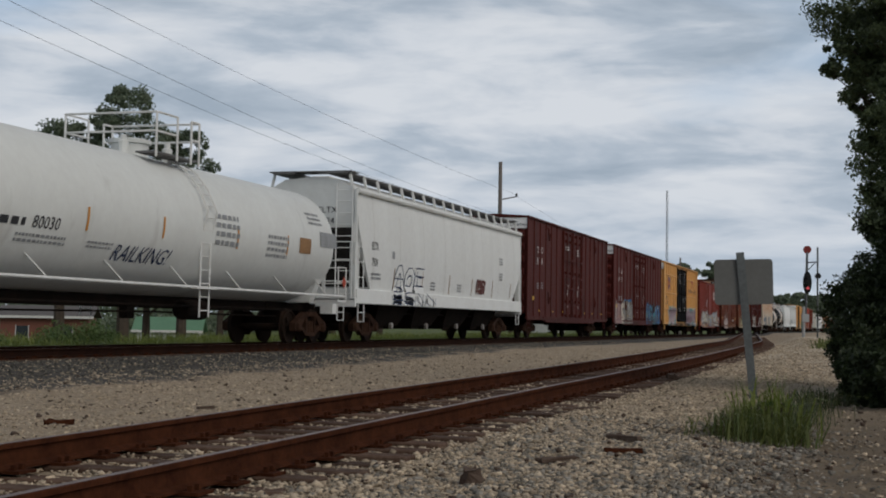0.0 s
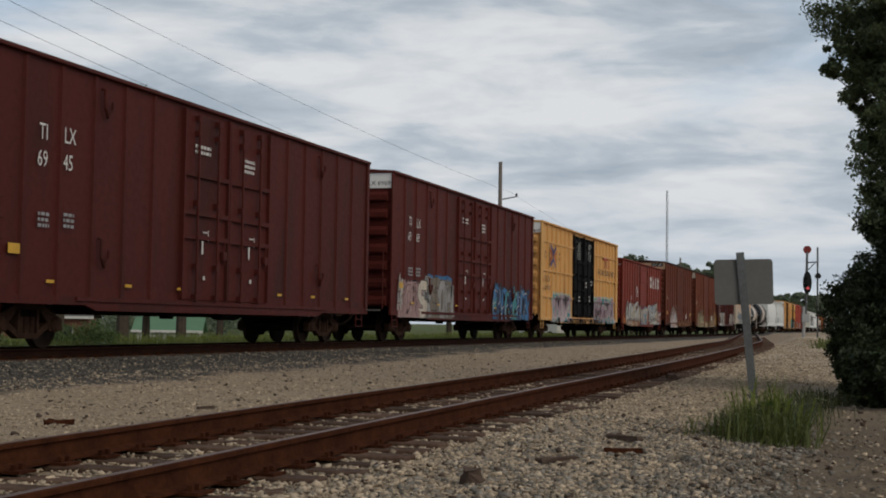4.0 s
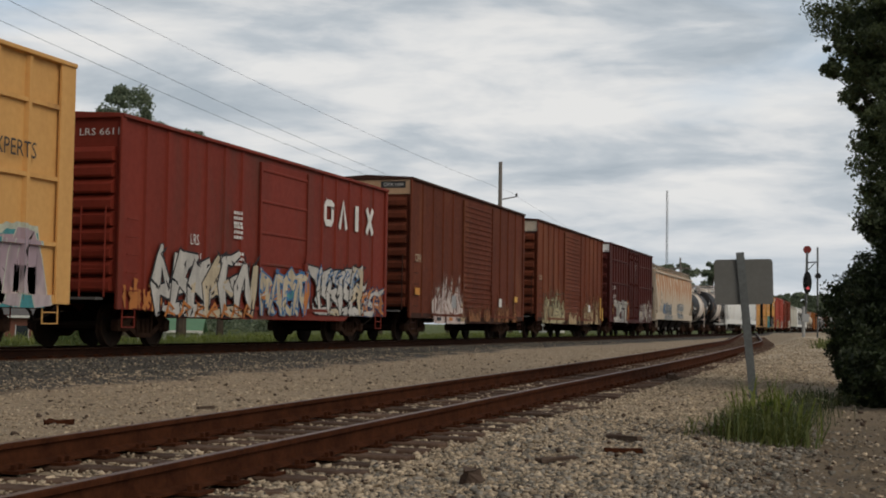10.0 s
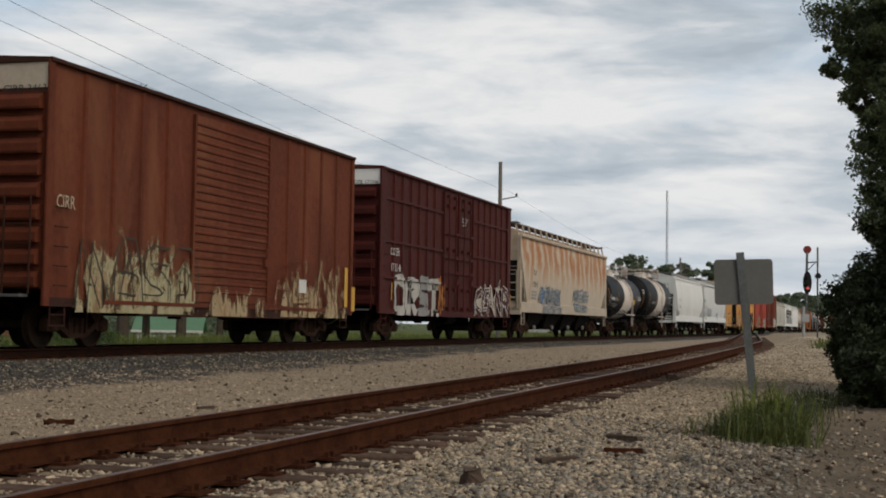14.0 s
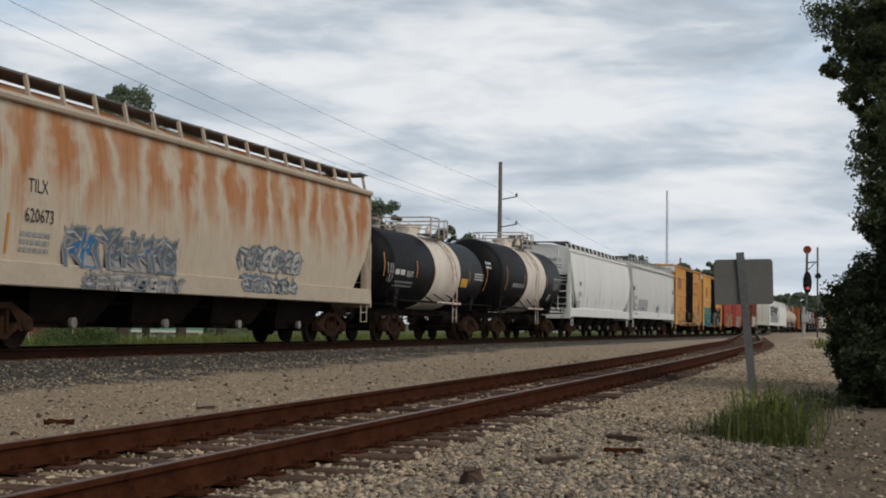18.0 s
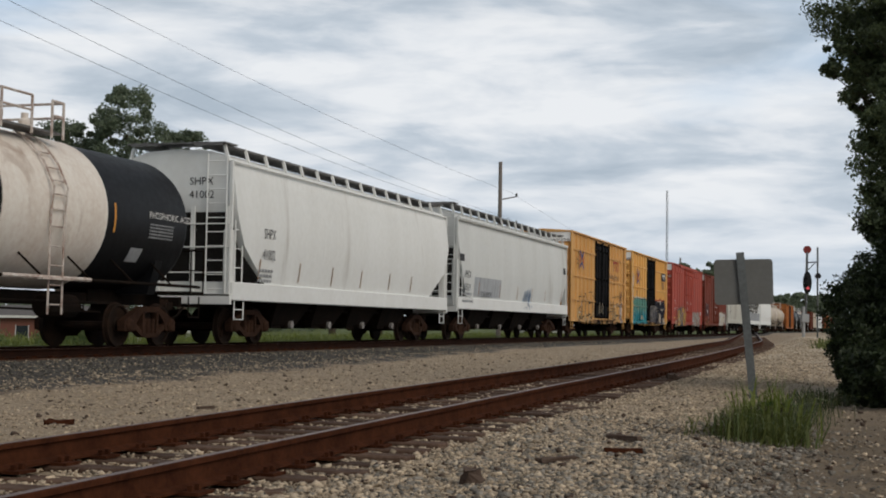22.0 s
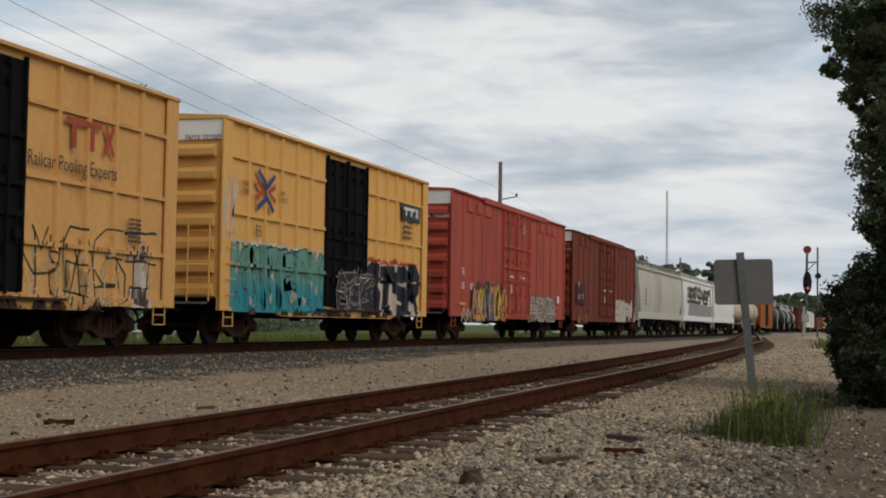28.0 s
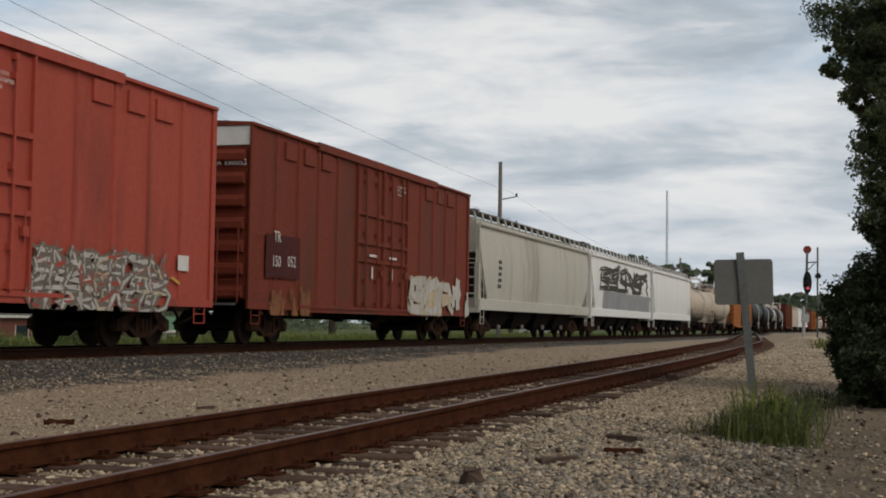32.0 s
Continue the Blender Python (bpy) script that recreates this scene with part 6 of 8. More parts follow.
word_ = words(tank_a, "RAILKING!", 0, 0, 0.56, G_NAVY, width=0.85, turn=tank_pose(*TA, -2.97, 1.66), name="graffiti")
tagged(word_, "dark spray-painted block letters")

# pale grey hopper
G_WARMWHITE = tag_paint("spray_warm_white", (0.62, 0.55, 0.46))
G_MINT = tag_paint("spray_mint_white", (0.50, 0.53, 0.44))
G_DARKOLIVE = tag_paint("spray_dark_olive", (0.055, 0.050, 0.035))
G_BROWNRED = tag_paint("spray_brown_red", (0.12, 0.035, 0.028))
G_INK = tag_paint("spray_ink", (0.012, 0.014, 0.034))
G_TEALFADE = fade_paint("spray_teal_fade", (0.035, 0.25, 0.31), (0.125, 0.285, 0.235), 1.45)
G_LILACFADE = fade_paint("spray_lilac_fade", (0.30, 0.22, 0.25), (0.36, 0.27, 0.32), 1.4)
G_LILACPALE = fade_paint("spray_pale_lilac_fade", (0.45, 0.38, 0.40), (0.34, 0.26, 0.30), 1.2)

words(hop_a, "ELTX", -8.57, 2.68, 0.34, M_LETTER_K, SIDE + 0.010, 0.75)
words(hop_a, "7924", -8.54, 2.20, 0.34, M_LETTER_K, SIDE + 0.010, 0.75)
text_bars(hop_a, -8.48, 1.92, 2, M_GREYPATCH, SIDE + 0.010, 0.07, 0.8, 3)
hop_patch(hop_a, -6.74, -6.50, 2.49, 2.72, M_GREYPATCH)
piece(hop_a, -6.44, -3.48, 1.47, 2.33, (P_GREYW,), G_NAVY, 3, 5, lw=0.05, weight=0.30, hollow=True, cuts=0, x=SIDE + 0.010, label="thin dark spray-painted tag")
piece(hop_a, -6.68, -2.30, 1.07, 1.41, (P_GREYW2,), G_NAVY, 4, 8, lw=0.035, weight=0.22, hollow=True, cuts=0, x=SIDE + 0.012, label="thin dark spray-painted tag")
graffiti(hop_a, 2.92, 3.97, 1.62, 2.16, G_BROWNRED, G_BROWNRED, (), 2, 9, SIDE + 0.010, weight=1.3)
stripes(hop_a, [-6.48, -3.66, -0.63, 2.21, 5.08, 7.85], 1.55, 2.2, M_BROWNPATCH, SIDE + 0.010, 0.05)
for k, q in enumerate(((6.04, 3.09), (6.01, 2.48), (-2.71, 1.84), (0.37, 1.86))):
    text_bars(hop_a, q[0], q[1], 3, M_GREYPATCH, SIDE + 0.010, 0.06, 0.5, k)
words(hop_a, "ELTX", 0, 0, 0.26, M_LETTER_K, turn=pose(0.2, -hop_a["L"] / 2 + 0.04, 3.7, 90, 0, 0), name="end_lettering")
words(hop_a, "7924", 0, 0, 0.26, M_LETTER_K, turn=pose(0.2, -hop_a["L"] / 2 + 0.04, 3.38, 90, 0, 0), name="end_lettering")

# maroon boxcars
words(box_a, "TI", -7.75, 3.71, 0.42, M_LETTER_W, SIDE + 0.012, 0.8)
words(box_a, "LX", -6.94, 3.73, 0.42, M_LETTER_W, SIDE + 0.012, 0.8)
words(box_a, "69", -7.79, 3.22, 0.42, M_LETTER_W, SIDE + 0.012, 0.8)
words(box_a, "45", -6.95, 3.23, 0.42, M_LETTER_W, SIDE + 0.012, 0.8)
text_bars(box_a, -7.72, 2.33, 3, M_GREYPATCH, SIDE + 0.012, 0.06, 0.35, 1)
text_bars(box_a, -6.89, 2.37, 3, M_GREYPATCH, SIDE + 0.012, 0.06, 0.35, 2)
words(box_b, "TI", -7.74, 3.65, 0.42, M_LETTER_W, SIDE + 0.012, 0.8)
words(box_b, "LX", -6.96, 3.63, 0.42, M_LETTER_W, SIDE + 0.012, 0.8)
words(box_b, "69", -7.80, 3.16, 0.42, M_LETTER_W, SIDE + 0.012, 0.8)
words(box_b, "69", -6.97, 3.16, 0.42, M_LETTER_W, SIDE + 0.012, 0.8)
text_bars(box_b, -7.74, 2.24, 3, M_GREYPATCH, SIDE + 0.012, 0.06, 0.45, 1)
text_bars(box_b, -6.94, 2.25, 3, M_GREYPATCH, SIDE + 0.012, 0.06, 0.45, 2)
for bx_ in (box_a, box_b):
    num = "6945" if bx_ is box_a else "6969"
    end_letters(bx_, "TILX " + num, 4.80, 0.20, M_LETTER_K).location.y = -bx_["L"] / 2 + 0.050
    text_bars(bx_, -1.75, 4.30, 2, M_LETTER_W, SIDE + 0.03, 0.07, 0.75, 3)
    text_bars(bx_, 0.75, 4.25, 3, M_LETTER_W, SIDE + 0.03, 0.07, 0.6, 4)
    for y in (-1.35, 1.1):
        for b in ((y, y + 0.07, 1.95, 2.25), (y + 0.3, y + 0.33, 2.25, 2.5), (y + 0.1, y + 0.19, 1.38, 1.47), (y + 0.05, y + 0.26, 2.43, 2.46)):
            part("door_notice", boxes((SIDE + 0.03, SIDE + 0.035, *b)), M_LETTER_W, bx_)
    for q in ((-5.61, 4.67), (5.53, 4.68)):
        hook_bracket(bx_, *q)
        hook_bracket(bx_, q[0], 1.75)
    for y in (-7.4, -4.6, -2.4, 2.9, 5.1, 7.6):
        sticker(bx_, y, y + 0.26, 1.12, 1.18, M_STICKER)
    sticker(bx_, -8.6, -8.25, 1.60, 1.78, M_STICKER)
piece(box_b, -8.55, -5.75, 0.68, 1.95, (G_PINK, G_WARMWHITE, G_PINK), G_BLACK, 4, 21, bed=G_PINK, edge=G_BLACK, lw=0.025, weight=0.40, cuts=5, glint=G_WHITE)
piece(box_b, -5.95, -2.61, 0.68, 2.12, (G_TAUPE, G_GREY), G_BLACK, 4, 22, bed=G_TAUPE, crust=G_BLUE, lw=0.025, weight=0.40, cuts=5, glint=G_WHITE)
scrawl(box_b, -8.75, -8.19, 0.91, 2.10, G_WHITE, 2, 5, w=0.09)
graffiti(box_b, 2.86, 8.46, 0.69, 2.01, G_BLUE, G_BLACK, (G_NAVY, G_NAVY, G_TEAL), 7, 23, weight=0.7)

# yellow boxcar with the long black doors
cross_mark(box_c, -7.51, -6.33, 3.30, 4.20)
words(box_c, "next", -8.54, 3.79, 0.26, M_LETTER_K, SIDE + 0.004, 0.9)
words(box_c, "load", -8.52, 3.58, 0.26, M_LETTER_K, SIDE + 0.004, 0.9)
words(box_c, "any", -5.81, 3.84, 0.26, M_LETTER_K, SIDE + 0.004, 0.9)
words(box_c, "road", -5.79, 3.63, 0.26, M_LETTER_K, SIDE + 0.004, 0.9)
words(box_c, "TB OX", -8.49, 2.49, 0.42, M_LETTER_K, SIDE + 0.004, 0.85)
words(box_c, "66 46 43", -8.46, 2.14, 0.38, M_LETTER_K, SIDE + 0.004, 0.85)
end_letters(box_c, "TBOX 664643", 4.72, 0.20, M_LETTER_K).location.y = -box_c["L"] / 2 + 0.050
bar_letters(box_c, 4.98, 6.71, 3.72, 4.31, "ttx", G_LOGORED, SIDE + 0.006)
words(box_c, "RAILCAR POOLING EXPERTS", 3.50, 3.32, 0.42, M_LETTER_K, SIDE + 0.006, 0.84)
for k, (y, z) in enumerate(((-1.90, 4.66), (-1.93, 4.25), (0.61, 4.70), (0.60, 4.28))):
    notice(box_c, (("CLOSE AND LOCK", "BOTH DOORS BEFORE", "MOVING CAR"), ("CIERRE Y PONGA", "EL SEGURO EN AMBAS", "PUERTAS ANTES DE", "MOVER EL CARRO"))[k % 2], y, z, SIDE + 0.04)
for k, (y, z) in enumerate(((-1.45, 1.90), (1.07, 1.96), (0.18, 2.66), (1.56, 2.78))):
    text_bars(box_c, y, z, 2, M_LETTER_W, SIDE + 0.04, 0.10, 0.25, 20 + k)
piece(box_c, -6.93, -2.75, 0.66, 2.08, (G_LILACFADE, G_LILACPALE), G_MINT, 5, 33, bed=G_TEAL, crust=G_MINT, lw=0.03, weight=0.42, cuts=5, glint=G_MAUVE)
piece(box_c, 2.62, 8.40, 0.66, 2.10, (G_LILACPALE, G_LILACFADE), G_MINT, 6, 34, bed=G_TEAL, crust=G_MINT, lw=0.03, weight=0.42, cuts=5, glint=G_MAUVE)

# red boxcar
wash(box_d, -7.63, -6.10, 0.65, 1.32, G_ORANGE, 47, SIDE + 0.014, 9)
bar_letters(box_d, 2.58, 6.84, 3.12, 3.86, "rvbx", M_LETTER_W, SIDE + 0.006)
words(box_d, "LRS", -4.89, 2.15, 0.34, M_LETTER_W, SIDE + 0.006, 0.8)
words(box_d, "6611", -4.87, 1.75, 0.34, M_LETTER_W, SIDE + 0.006, 0.8)
end_letters(box_d, "LRS 6611", 4.18, 0.20, M_LETTER_W).location.y = -box_d["L"] / 2 + 0.075
for k, (y, z) in enumerate(((-2.77, 2.99), (-2.74, 2.66), (-2.66, 2.03))):
    text_bars(box_d, y, z, 3, M_LETTER_W, SIDE + 0.006, 0.07, 0.45, 30 + k)
graffiti(box_d, -6.30, -1.66, 0.55, 2.09, G_WHITE, G_BLACK, (G_CREAM, G_WHITE), 5, 41, SIDE + 0.02, weight=0.55)
graffiti(box_d, -1.24, 1.49, 0.62, 1.81, G_CREAM, G_BLUE, (G_ORANGE, G_TEAL), 3, 42, SIDE + 0.045, weight=0.7)
graffiti(box_d, 1.72, 5.63, 0.67, 2.16, G_WHITE, G_BLACK, (G_CREAM, G_WHITE), 4, 43, SIDE + 0.02, weight=0.55)
scrawl(box_d, -6.07, -1.67, 0.55, 0.89, G_ORANGE, 7, 45, SIDE + 0.045, 0.10)
scrawl(box_d, 2.09, 5.46, 1.45, 2.05, G_BLUE, 5, 46, SIDE + 0.045, 0.06)
graffiti(box_d, 5.52, 7.46, 0.66, 1.52, G_ORANGE, G_NAVY, (G_WHITE,), 2, 44)

# rust-brown boxcars
W_WHITE = worn_material("worn_white_spray", (0.60, 0.54, 0.50), (0.47, 0.35, 0.33), (0.24, 0.105, 0.065), 0.385)
W_CREAM = worn_material("worn_cream_spray", (0.48, 0.38, 0.23), (0.34, 0.22, 0.12), (0.18, 0.075, 0.04), 0.435)
W_SAGE = worn_material("worn_sage_spray", (0.47, 0.43, 0.27), (0.36, 0.29, 0.16), (0.19, 0.09, 0.045), 0.395)
W_SOOT = worn_material("sooty_grease_stain", (0.030, 0.020, 0.014), (0.055, 0.034, 0.021), (0.10, 0.055, 0.028), 0.455)
W_RUST = worn_material("worn_rust_wash", (0.27, 0.125, 0.06), (0.22, 0.095, 0.045), (0.16, 0.06, 0.03), 0.45)
W_OCHRE = worn_material("worn_ochre_spray", (0.62, 0.48, 0.28), (0.50, 0.34, 0.15), (0.40, 0.25, 0.10), 0.44)
worn_paint(box_e, -5.5, -0.9, 0.50, 2.35, W_WHITE)
worn_paint(box_e, -1.3, 2.4, 0.60, 1.95, W_RUST, SIDE + 0.045)
worn_paint(box_e, 2.2, 7.0, 0.60, 1.95, W_RUST, SIDE + 0.014)
piece(box_e, -5.2, -1.1, 0.58, 2.15, (W_WHITE, W_CREAM), P_BROWN, 4, 51, lw=0.045, hollow=True, cuts=4, x=SIDE + 0.016)
sticker(box_e, -4.6, -4.1, 0.60, 0.72, M_BLACKPAINT, SIDE + 0.018)
sticker(box_e, -3.2, -2.8, 0.60, 0.72, G_ORANGE, SIDE + 0.018)
sticker(box_e, -2.2, -1.8, 0.58, 0.70, M_BLACKPAINT, SIDE + 0.018)
sticker(box_e, -2.9, -2.4, 1.05, 1.50, M_GREYPATCH, SIDE + 0.018)
sticker(box_e, -6.9, -6.45, 1.42, 1.66, M_ORANGE)
sticker(box_e, 3.39, 3.80, 1.20, 1.52, M_LETTER_W)
sticker(box_e, 5.81, 6.29, 1.44, 1.67, M_STICKER)
part("end_label", boxes((0.45, 1.30, -box_e["L"] / 2 + 0.044, -box_e["L"] / 2 + 0.054, 4.90, 5.12)), M_BLACKPAINT, box_e, "black panel with white letters")
lab_ = end_letters(box_e, "CIRR 3435", 4.96, 0.15, M_LETTER_W, 0.70)
lab_.location.y, lab_.location.x = -box_e["L"] / 2 + 0.040, 0.53
words(box_e, "CIRR", -6.86, 2.53, 0.36, G_CREAM, SIDE - 0.02, 0.8)
worn_paint(box_f, -7.0, -1.6, 0.60, 2.40, W_SAGE)
piece(box_f, -6.47, -1.83, 0.67, 2.17, (W_SAGE, W_CREAM), G_DARKOLIVE, 4, 61, lw=0.05, hollow=True, cuts=4, x=SIDE + 0.016)
worn_paint(box_f, 1.9, 7.6, 0.60, 2.60, W_CREAM)
piece(box_f, 2.3, 6.8, 0.67, 2.1, (W_CREAM,), P_BROWN, 4, 62, lw=0.045, hollow=True, cuts=4, x=SIDE + 0.016)
worn_paint(box_f, -1.8, 1.95, 0.58, 1.75, W_CREAM, SIDE + 0.045)
words(box_f, "CIRR", -7.32, 2.52, 0.36, G_CREAM, SIDE + 0.006, 0.8)
end_letters(box_f, "CIRR 3463", 4.62, 0.20, M_LETTER_K).location.y = -box_f["L"] / 2 + 0.050
sticker(box_f, 3.78, 4.26, 1.24, 1.59, M_LETTER_W)
sticker(box_f, 6.98, 7.20, 0.92, 2.04, M_STICKER)
sticker(box_f, 7.53, 7.78, 0.81, 1.50, M_STICKER)

# wine-red boxcar
words(box_g, "CO ER", -6.80, 2.61, 0.34, M_LETTER_W, SIDE + 0.006, 0.85)
words(box_g, "17 32 46", -6.76, 2.12, 0.34, M_LETTER_W, SIDE + 0.006, 0.8)
end_letters(box_g, "CDER 173246", 4.72, 0.20, M_LETTER_K).location.y = -box_g["L"] / 2 + 0.050
piece(box_g, -6.33, -1.69, 0.74, 2.11, (G_WHITE, G_GREY), G_BLACK, 4, 71, lw=0.04, weight=0.33, cuts=3)
graffiti(box_g, 2.71, 7.28, 0.81, 1.97, P_DARKRED, G_WHITE, (P_DARKRED, P_DARKRED, G_CREAM), 4, 73, SIDE + 0.02, weight=1.0)
notice(box_g, ("CLOSE AND LOCK", "DOOR BEFORE", "MOVING CAR"), 0.65, 4.29, SIDE + 0.04)
stripes(box_g, [-6.67, -1.37, 7.74], 1.2, 1.75, M_STICKER)
wash(box_g, -1.84, -1.19, 0.72, 2.15, G_ORANGE, 8, n=4)

# rust-streaked hopper
words(hop_b, "TILX", -7.74, 2.72, 0.36, M_LETTER_K, SIDE + 0.010, 0.85)
words(hop_b, "620673", -7.82, 2.19, 0.36, M_LETTER_K, SIDE + 0.010, 0.85)
text_bars(hop_b, -7.89, 1.93, 3, M_GREYPATCH, SIDE + 0.010, 0.08, 0.9, 5)
graffiti(hop_b, -6.39, -2.26, 1.43, 2.21, G_SLATE, G_GREY, (G_BLUE, G_SLATE), 6, 81, SIDE + 0.010)
graffiti(hop_b, -5.79, -2.09, 1.04, 1.35, G_SLATE, G_GREY, (G_WHITE,), 6, 82)
graffiti(hop_b, 0.92, 4.43, 1.69, 2.28, G_GREY, G_SLATE, (G_WHITE,), 6, 83, SIDE + 0.010)
graffiti(hop_b, 1.09, 4.08, 1.18, 1.57, G_GREY, G_SLATE, (G_WHITE,), 5, 84)
stripes(hop_b, [-8.31], 1.6, 2.3, M_ORANGE, SIDE + 0.010)
words(hop_b, "TILX", 0, 0, 0.26, M_LETTER_K, turn=pose(0.2, -hop_b["L"] / 2 + 0.04, 3.7, 90, 0, 0), name="end_lettering")
words(hop_b, "620673", 0, 0, 0.26, M_LETTER_K, turn=pose(0.2, -hop_b["L"] / 2 + 0.04, 3.38, 90, 0, 0), name="end_lettering")

# black tank cars
TB, TC = (1.33, 2.32), (1.47, 2.54)
tank_bars(tank_b, *TB, -5.02, -4.04, 1.96, 2.27, 1, M_LETTER_W, 2, "painted_mark")
words(tank_b, "8690", 0, 0, 0.32, M_LETTER_W, turn=tank_pose(*TB, -3.93, 2.00), name="lettering")
tank_bars(tank_b, *TB, -4.92, -3.12, 1.64, 1.88, 2, M_GREYPATCH, 3)
tank_scrawl(tank_b, *TB, -5.80, -5.13, 1.79, 2.39, 3, G_GREY, 6, 0.06)
for b in ((-6.11, -5.95, 1.97, 2.69), (-2.98, -2.79, 2.01, 2.57), (-1.06, -0.92, 1.99, 2.49), (0.97, 1.14, 1.99, 2.48), (3.09, 3.24, 2.05, 2.51)):
    tank_patch(tank_b, *TB, b[0], b[0] + 0.07, b[2], b[3], M_ORANGE, "orange_stripe", 0.03)
tank_patch(tank_b, *TB, 2.15, 2.97, 1.86, 2.18, M_STICKER, "sticker")
tank_bars(tank_b, *TB, 3.82, 5.00, 2.15, 2.45, 3, M_LETTER_W, 5)
for b in ((-4.73, -4.53, 1.94, 2.90), (-7.75, -7.58, 1.79, 2.67), (-1.88, -1.68, 2.23, 2.67), (2.28, 2.47, 2.21, 2.78)):
    tank_patch(tank_c, *TC, b[0], b[0] + 0.07, b[2], b[3], M_ORANGE, "orange_stripe", 0.03)
tank_bars(tank_c, *TC, -3.65, -1.70, 1.99, 2.31, 1, M_GREYPATCH, 6, "painted_mark")
tank_bars(tank_c, *TC, -7.88, -7.11, 2.63, 2.95, 2, M_LETTER_W, 7)
words(tank_c, "PHOSPHORIC ACID", 0, 0, 0.20, M_LETTER_W, turn=tank_pose(*TC, 3.65, 2.59), name="lettering")
tank_bars(tank_c, *TC, 3.69, 4.67, 2.16, 2.49, 5, M_GREYPATCH, 8)
tank_patch(tank_c, *TC, 3.15, 3.62, 1.67, 1.95, M_GREYPATCH, "placard")

# light grey hopper
words(hop_c, "SHPX", -6.97, 2.51, 0.36, M_LETTER_K, SIDE + 0.066, 0.8)
words(hop_c, "41002", -7.01, 2.00, 0.36, M_LETTER_K, SIDE + 0.066, 0.8)
text_bars(hop_c, -7.09, 1.69, 3, M_GREYPATCH, SIDE + 0.010, 0.07, 0.8, 5)
stripes(hop_c, [-7.10, -4.65, -2.36, -0.09, 2.37, 4.49], 1.50, 2.0, M_BROWNPATCH, SIDE + 0.066, 0.05)
words(hop_c, "SHPX", 0, 0, 0.26, M_LETTER_K, turn=pose(0.3, -hop_c["L"] / 2 + 0.04, 3.7, 90, 0, 0), name="end_lettering")
words(hop_c, "41002", 0, 0, 0.26, M_LETTER_K, turn=pose(0.3, -hop_c["L"] / 2 + 0.04, 3.38, 90, 0, 0), name="end_lettering")

# dull grey hopper
words(hop_d, "AMCX", -8.43, 2.22, 0.38, M_LETTER_K, SIDE + 0.010, 0.8)
words(hop_d, "108124", -8.57, 1.74, 0.38, M_LETTER_K, SIDE + 0.010, 0.8)
text_bars(hop_d, -8.69, 1.58, 3, M_GREYPATCH, SIDE + 0.010, 0.08, 1.4, 5)
hop_patch(hop_d, -7.04, -3.21, 1.55, 2.28, M_REPAINT, "grey_repaint")
words(hop_d, "LOVE U MOM", -6.33, 1.53, 0.34, M_LETTER_K, SIDE + 0.014, 0.75, name="graffiti")
scrawl(hop_d, 0.43, 1.88, 1.19, 2.07, G_BLUE, 3, 91, SIDE + 0.012, 0.10)
scrawl(hop_d, 0.61, 1.69, 1.25, 2.02, G_NAVY, 2, 92, SIDE + 0.017, 0.03)
stripes(hop_d, [-6.42, -3.35, -0.56, 1.99, 4.46, 7.81], 1.55, 2.1, M_BROWNPATCH, SIDE + 0.010, 0.05)
hop_patch(hop_d, -9.02, -8.48, 2.80, 3.06, M_LETTER_K)
hop_patch(hop_d, 8.16, 8.62, 2.97, 3.28, M_LETTER_K)

# yellow boxcars
cross_mark(box_h, -5.86, -4.74, 3.53, 4.32)
bar_letters(box_h, 3.53, 5.36, 3.68, 4.24, "ttx", G_LOGORED, SIDE + 0.006)
words(box_h, "Railcar Pooling Experts", 2.36, 3.21, 0.40, M_LETTER_K, SIDE + 0.006, 0.80)
words(box_h, "next", -6.57, 3.83, 0.24, M_LETTER_K, SIDE + 0.004, 0.9)
words(box_h, "load", -6.55, 3.61, 0.24, M_LETTER_K, SIDE + 0.004, 0.9)
text_bars(box_h, 5.83, 2.47, 6, M_LETTER_K, SIDE + 0.006, 0.05, 0.5, 3)
piece(box_h, -5.68, -1.32, 0.72, 2.17, (W_OCHRE,), G_DARKOLIVE, 4, 101, lw=0.05, weight=0.46, hollow=True, cuts=5, glint=G_WARMWHITE)
piece(box_h, 2.45, 7.0, 0.72, 2.15, (W_OCHRE, W_WHITE), G_DARKOLIVE, 4, 102, lw=0.05, weight=0.46, hollow=True, cuts=7, glint=G_WARMWHITE)
scrawl(box_h, -1.1, 0.5, 1.15, 1.85, G_CREAM, 2, 103, SIDE + 0.062, 0.05)
for yc_ in (box_c, box_h, box_i):
    lo_, hi_ = {box_c.name: (-2.6, 2.6), box_h.name: (-1.5, 2.5), box_i.name: (-1.3, 2.1)}[yc_.name]
    worn_paint(yc_, -yc_["L"] / 2 + 0.3, yc_["L"] / 2 - 0.3, 0.64, 1.0, W_SOOT, SIDE + 0.016, "greasy soot along the side sill")
    part("lower_door_track", boxes((SIDE - 0.02, SIDE + 0.10, lo_ * 1.5, hi_ * 1.5, 0.80, 0.85)), P_ROOFBROWN, yc_, "sooty brown door track")
end_letters(box_h, "FBOX 505920", 4.70, 0.20, M_LETTER_K).location.y = -box_h["L"] / 2 + 0.050
cross_mark(box_i, -5.96, -4.85, 3.26, 4.12)
words(box_i, "next", -6.77, 3.72, 0.24, M_LETTER_K, SIDE + 0.004, 0.9)
words(box_i, "load", -6.75, 3.53, 0.24, M_LETTER_K, SIDE + 0.004, 0.9)
words(box_i, "any", -4.50, 3.67, 0.24, M_LETTER_K, SIDE + 0.004, 0.9)
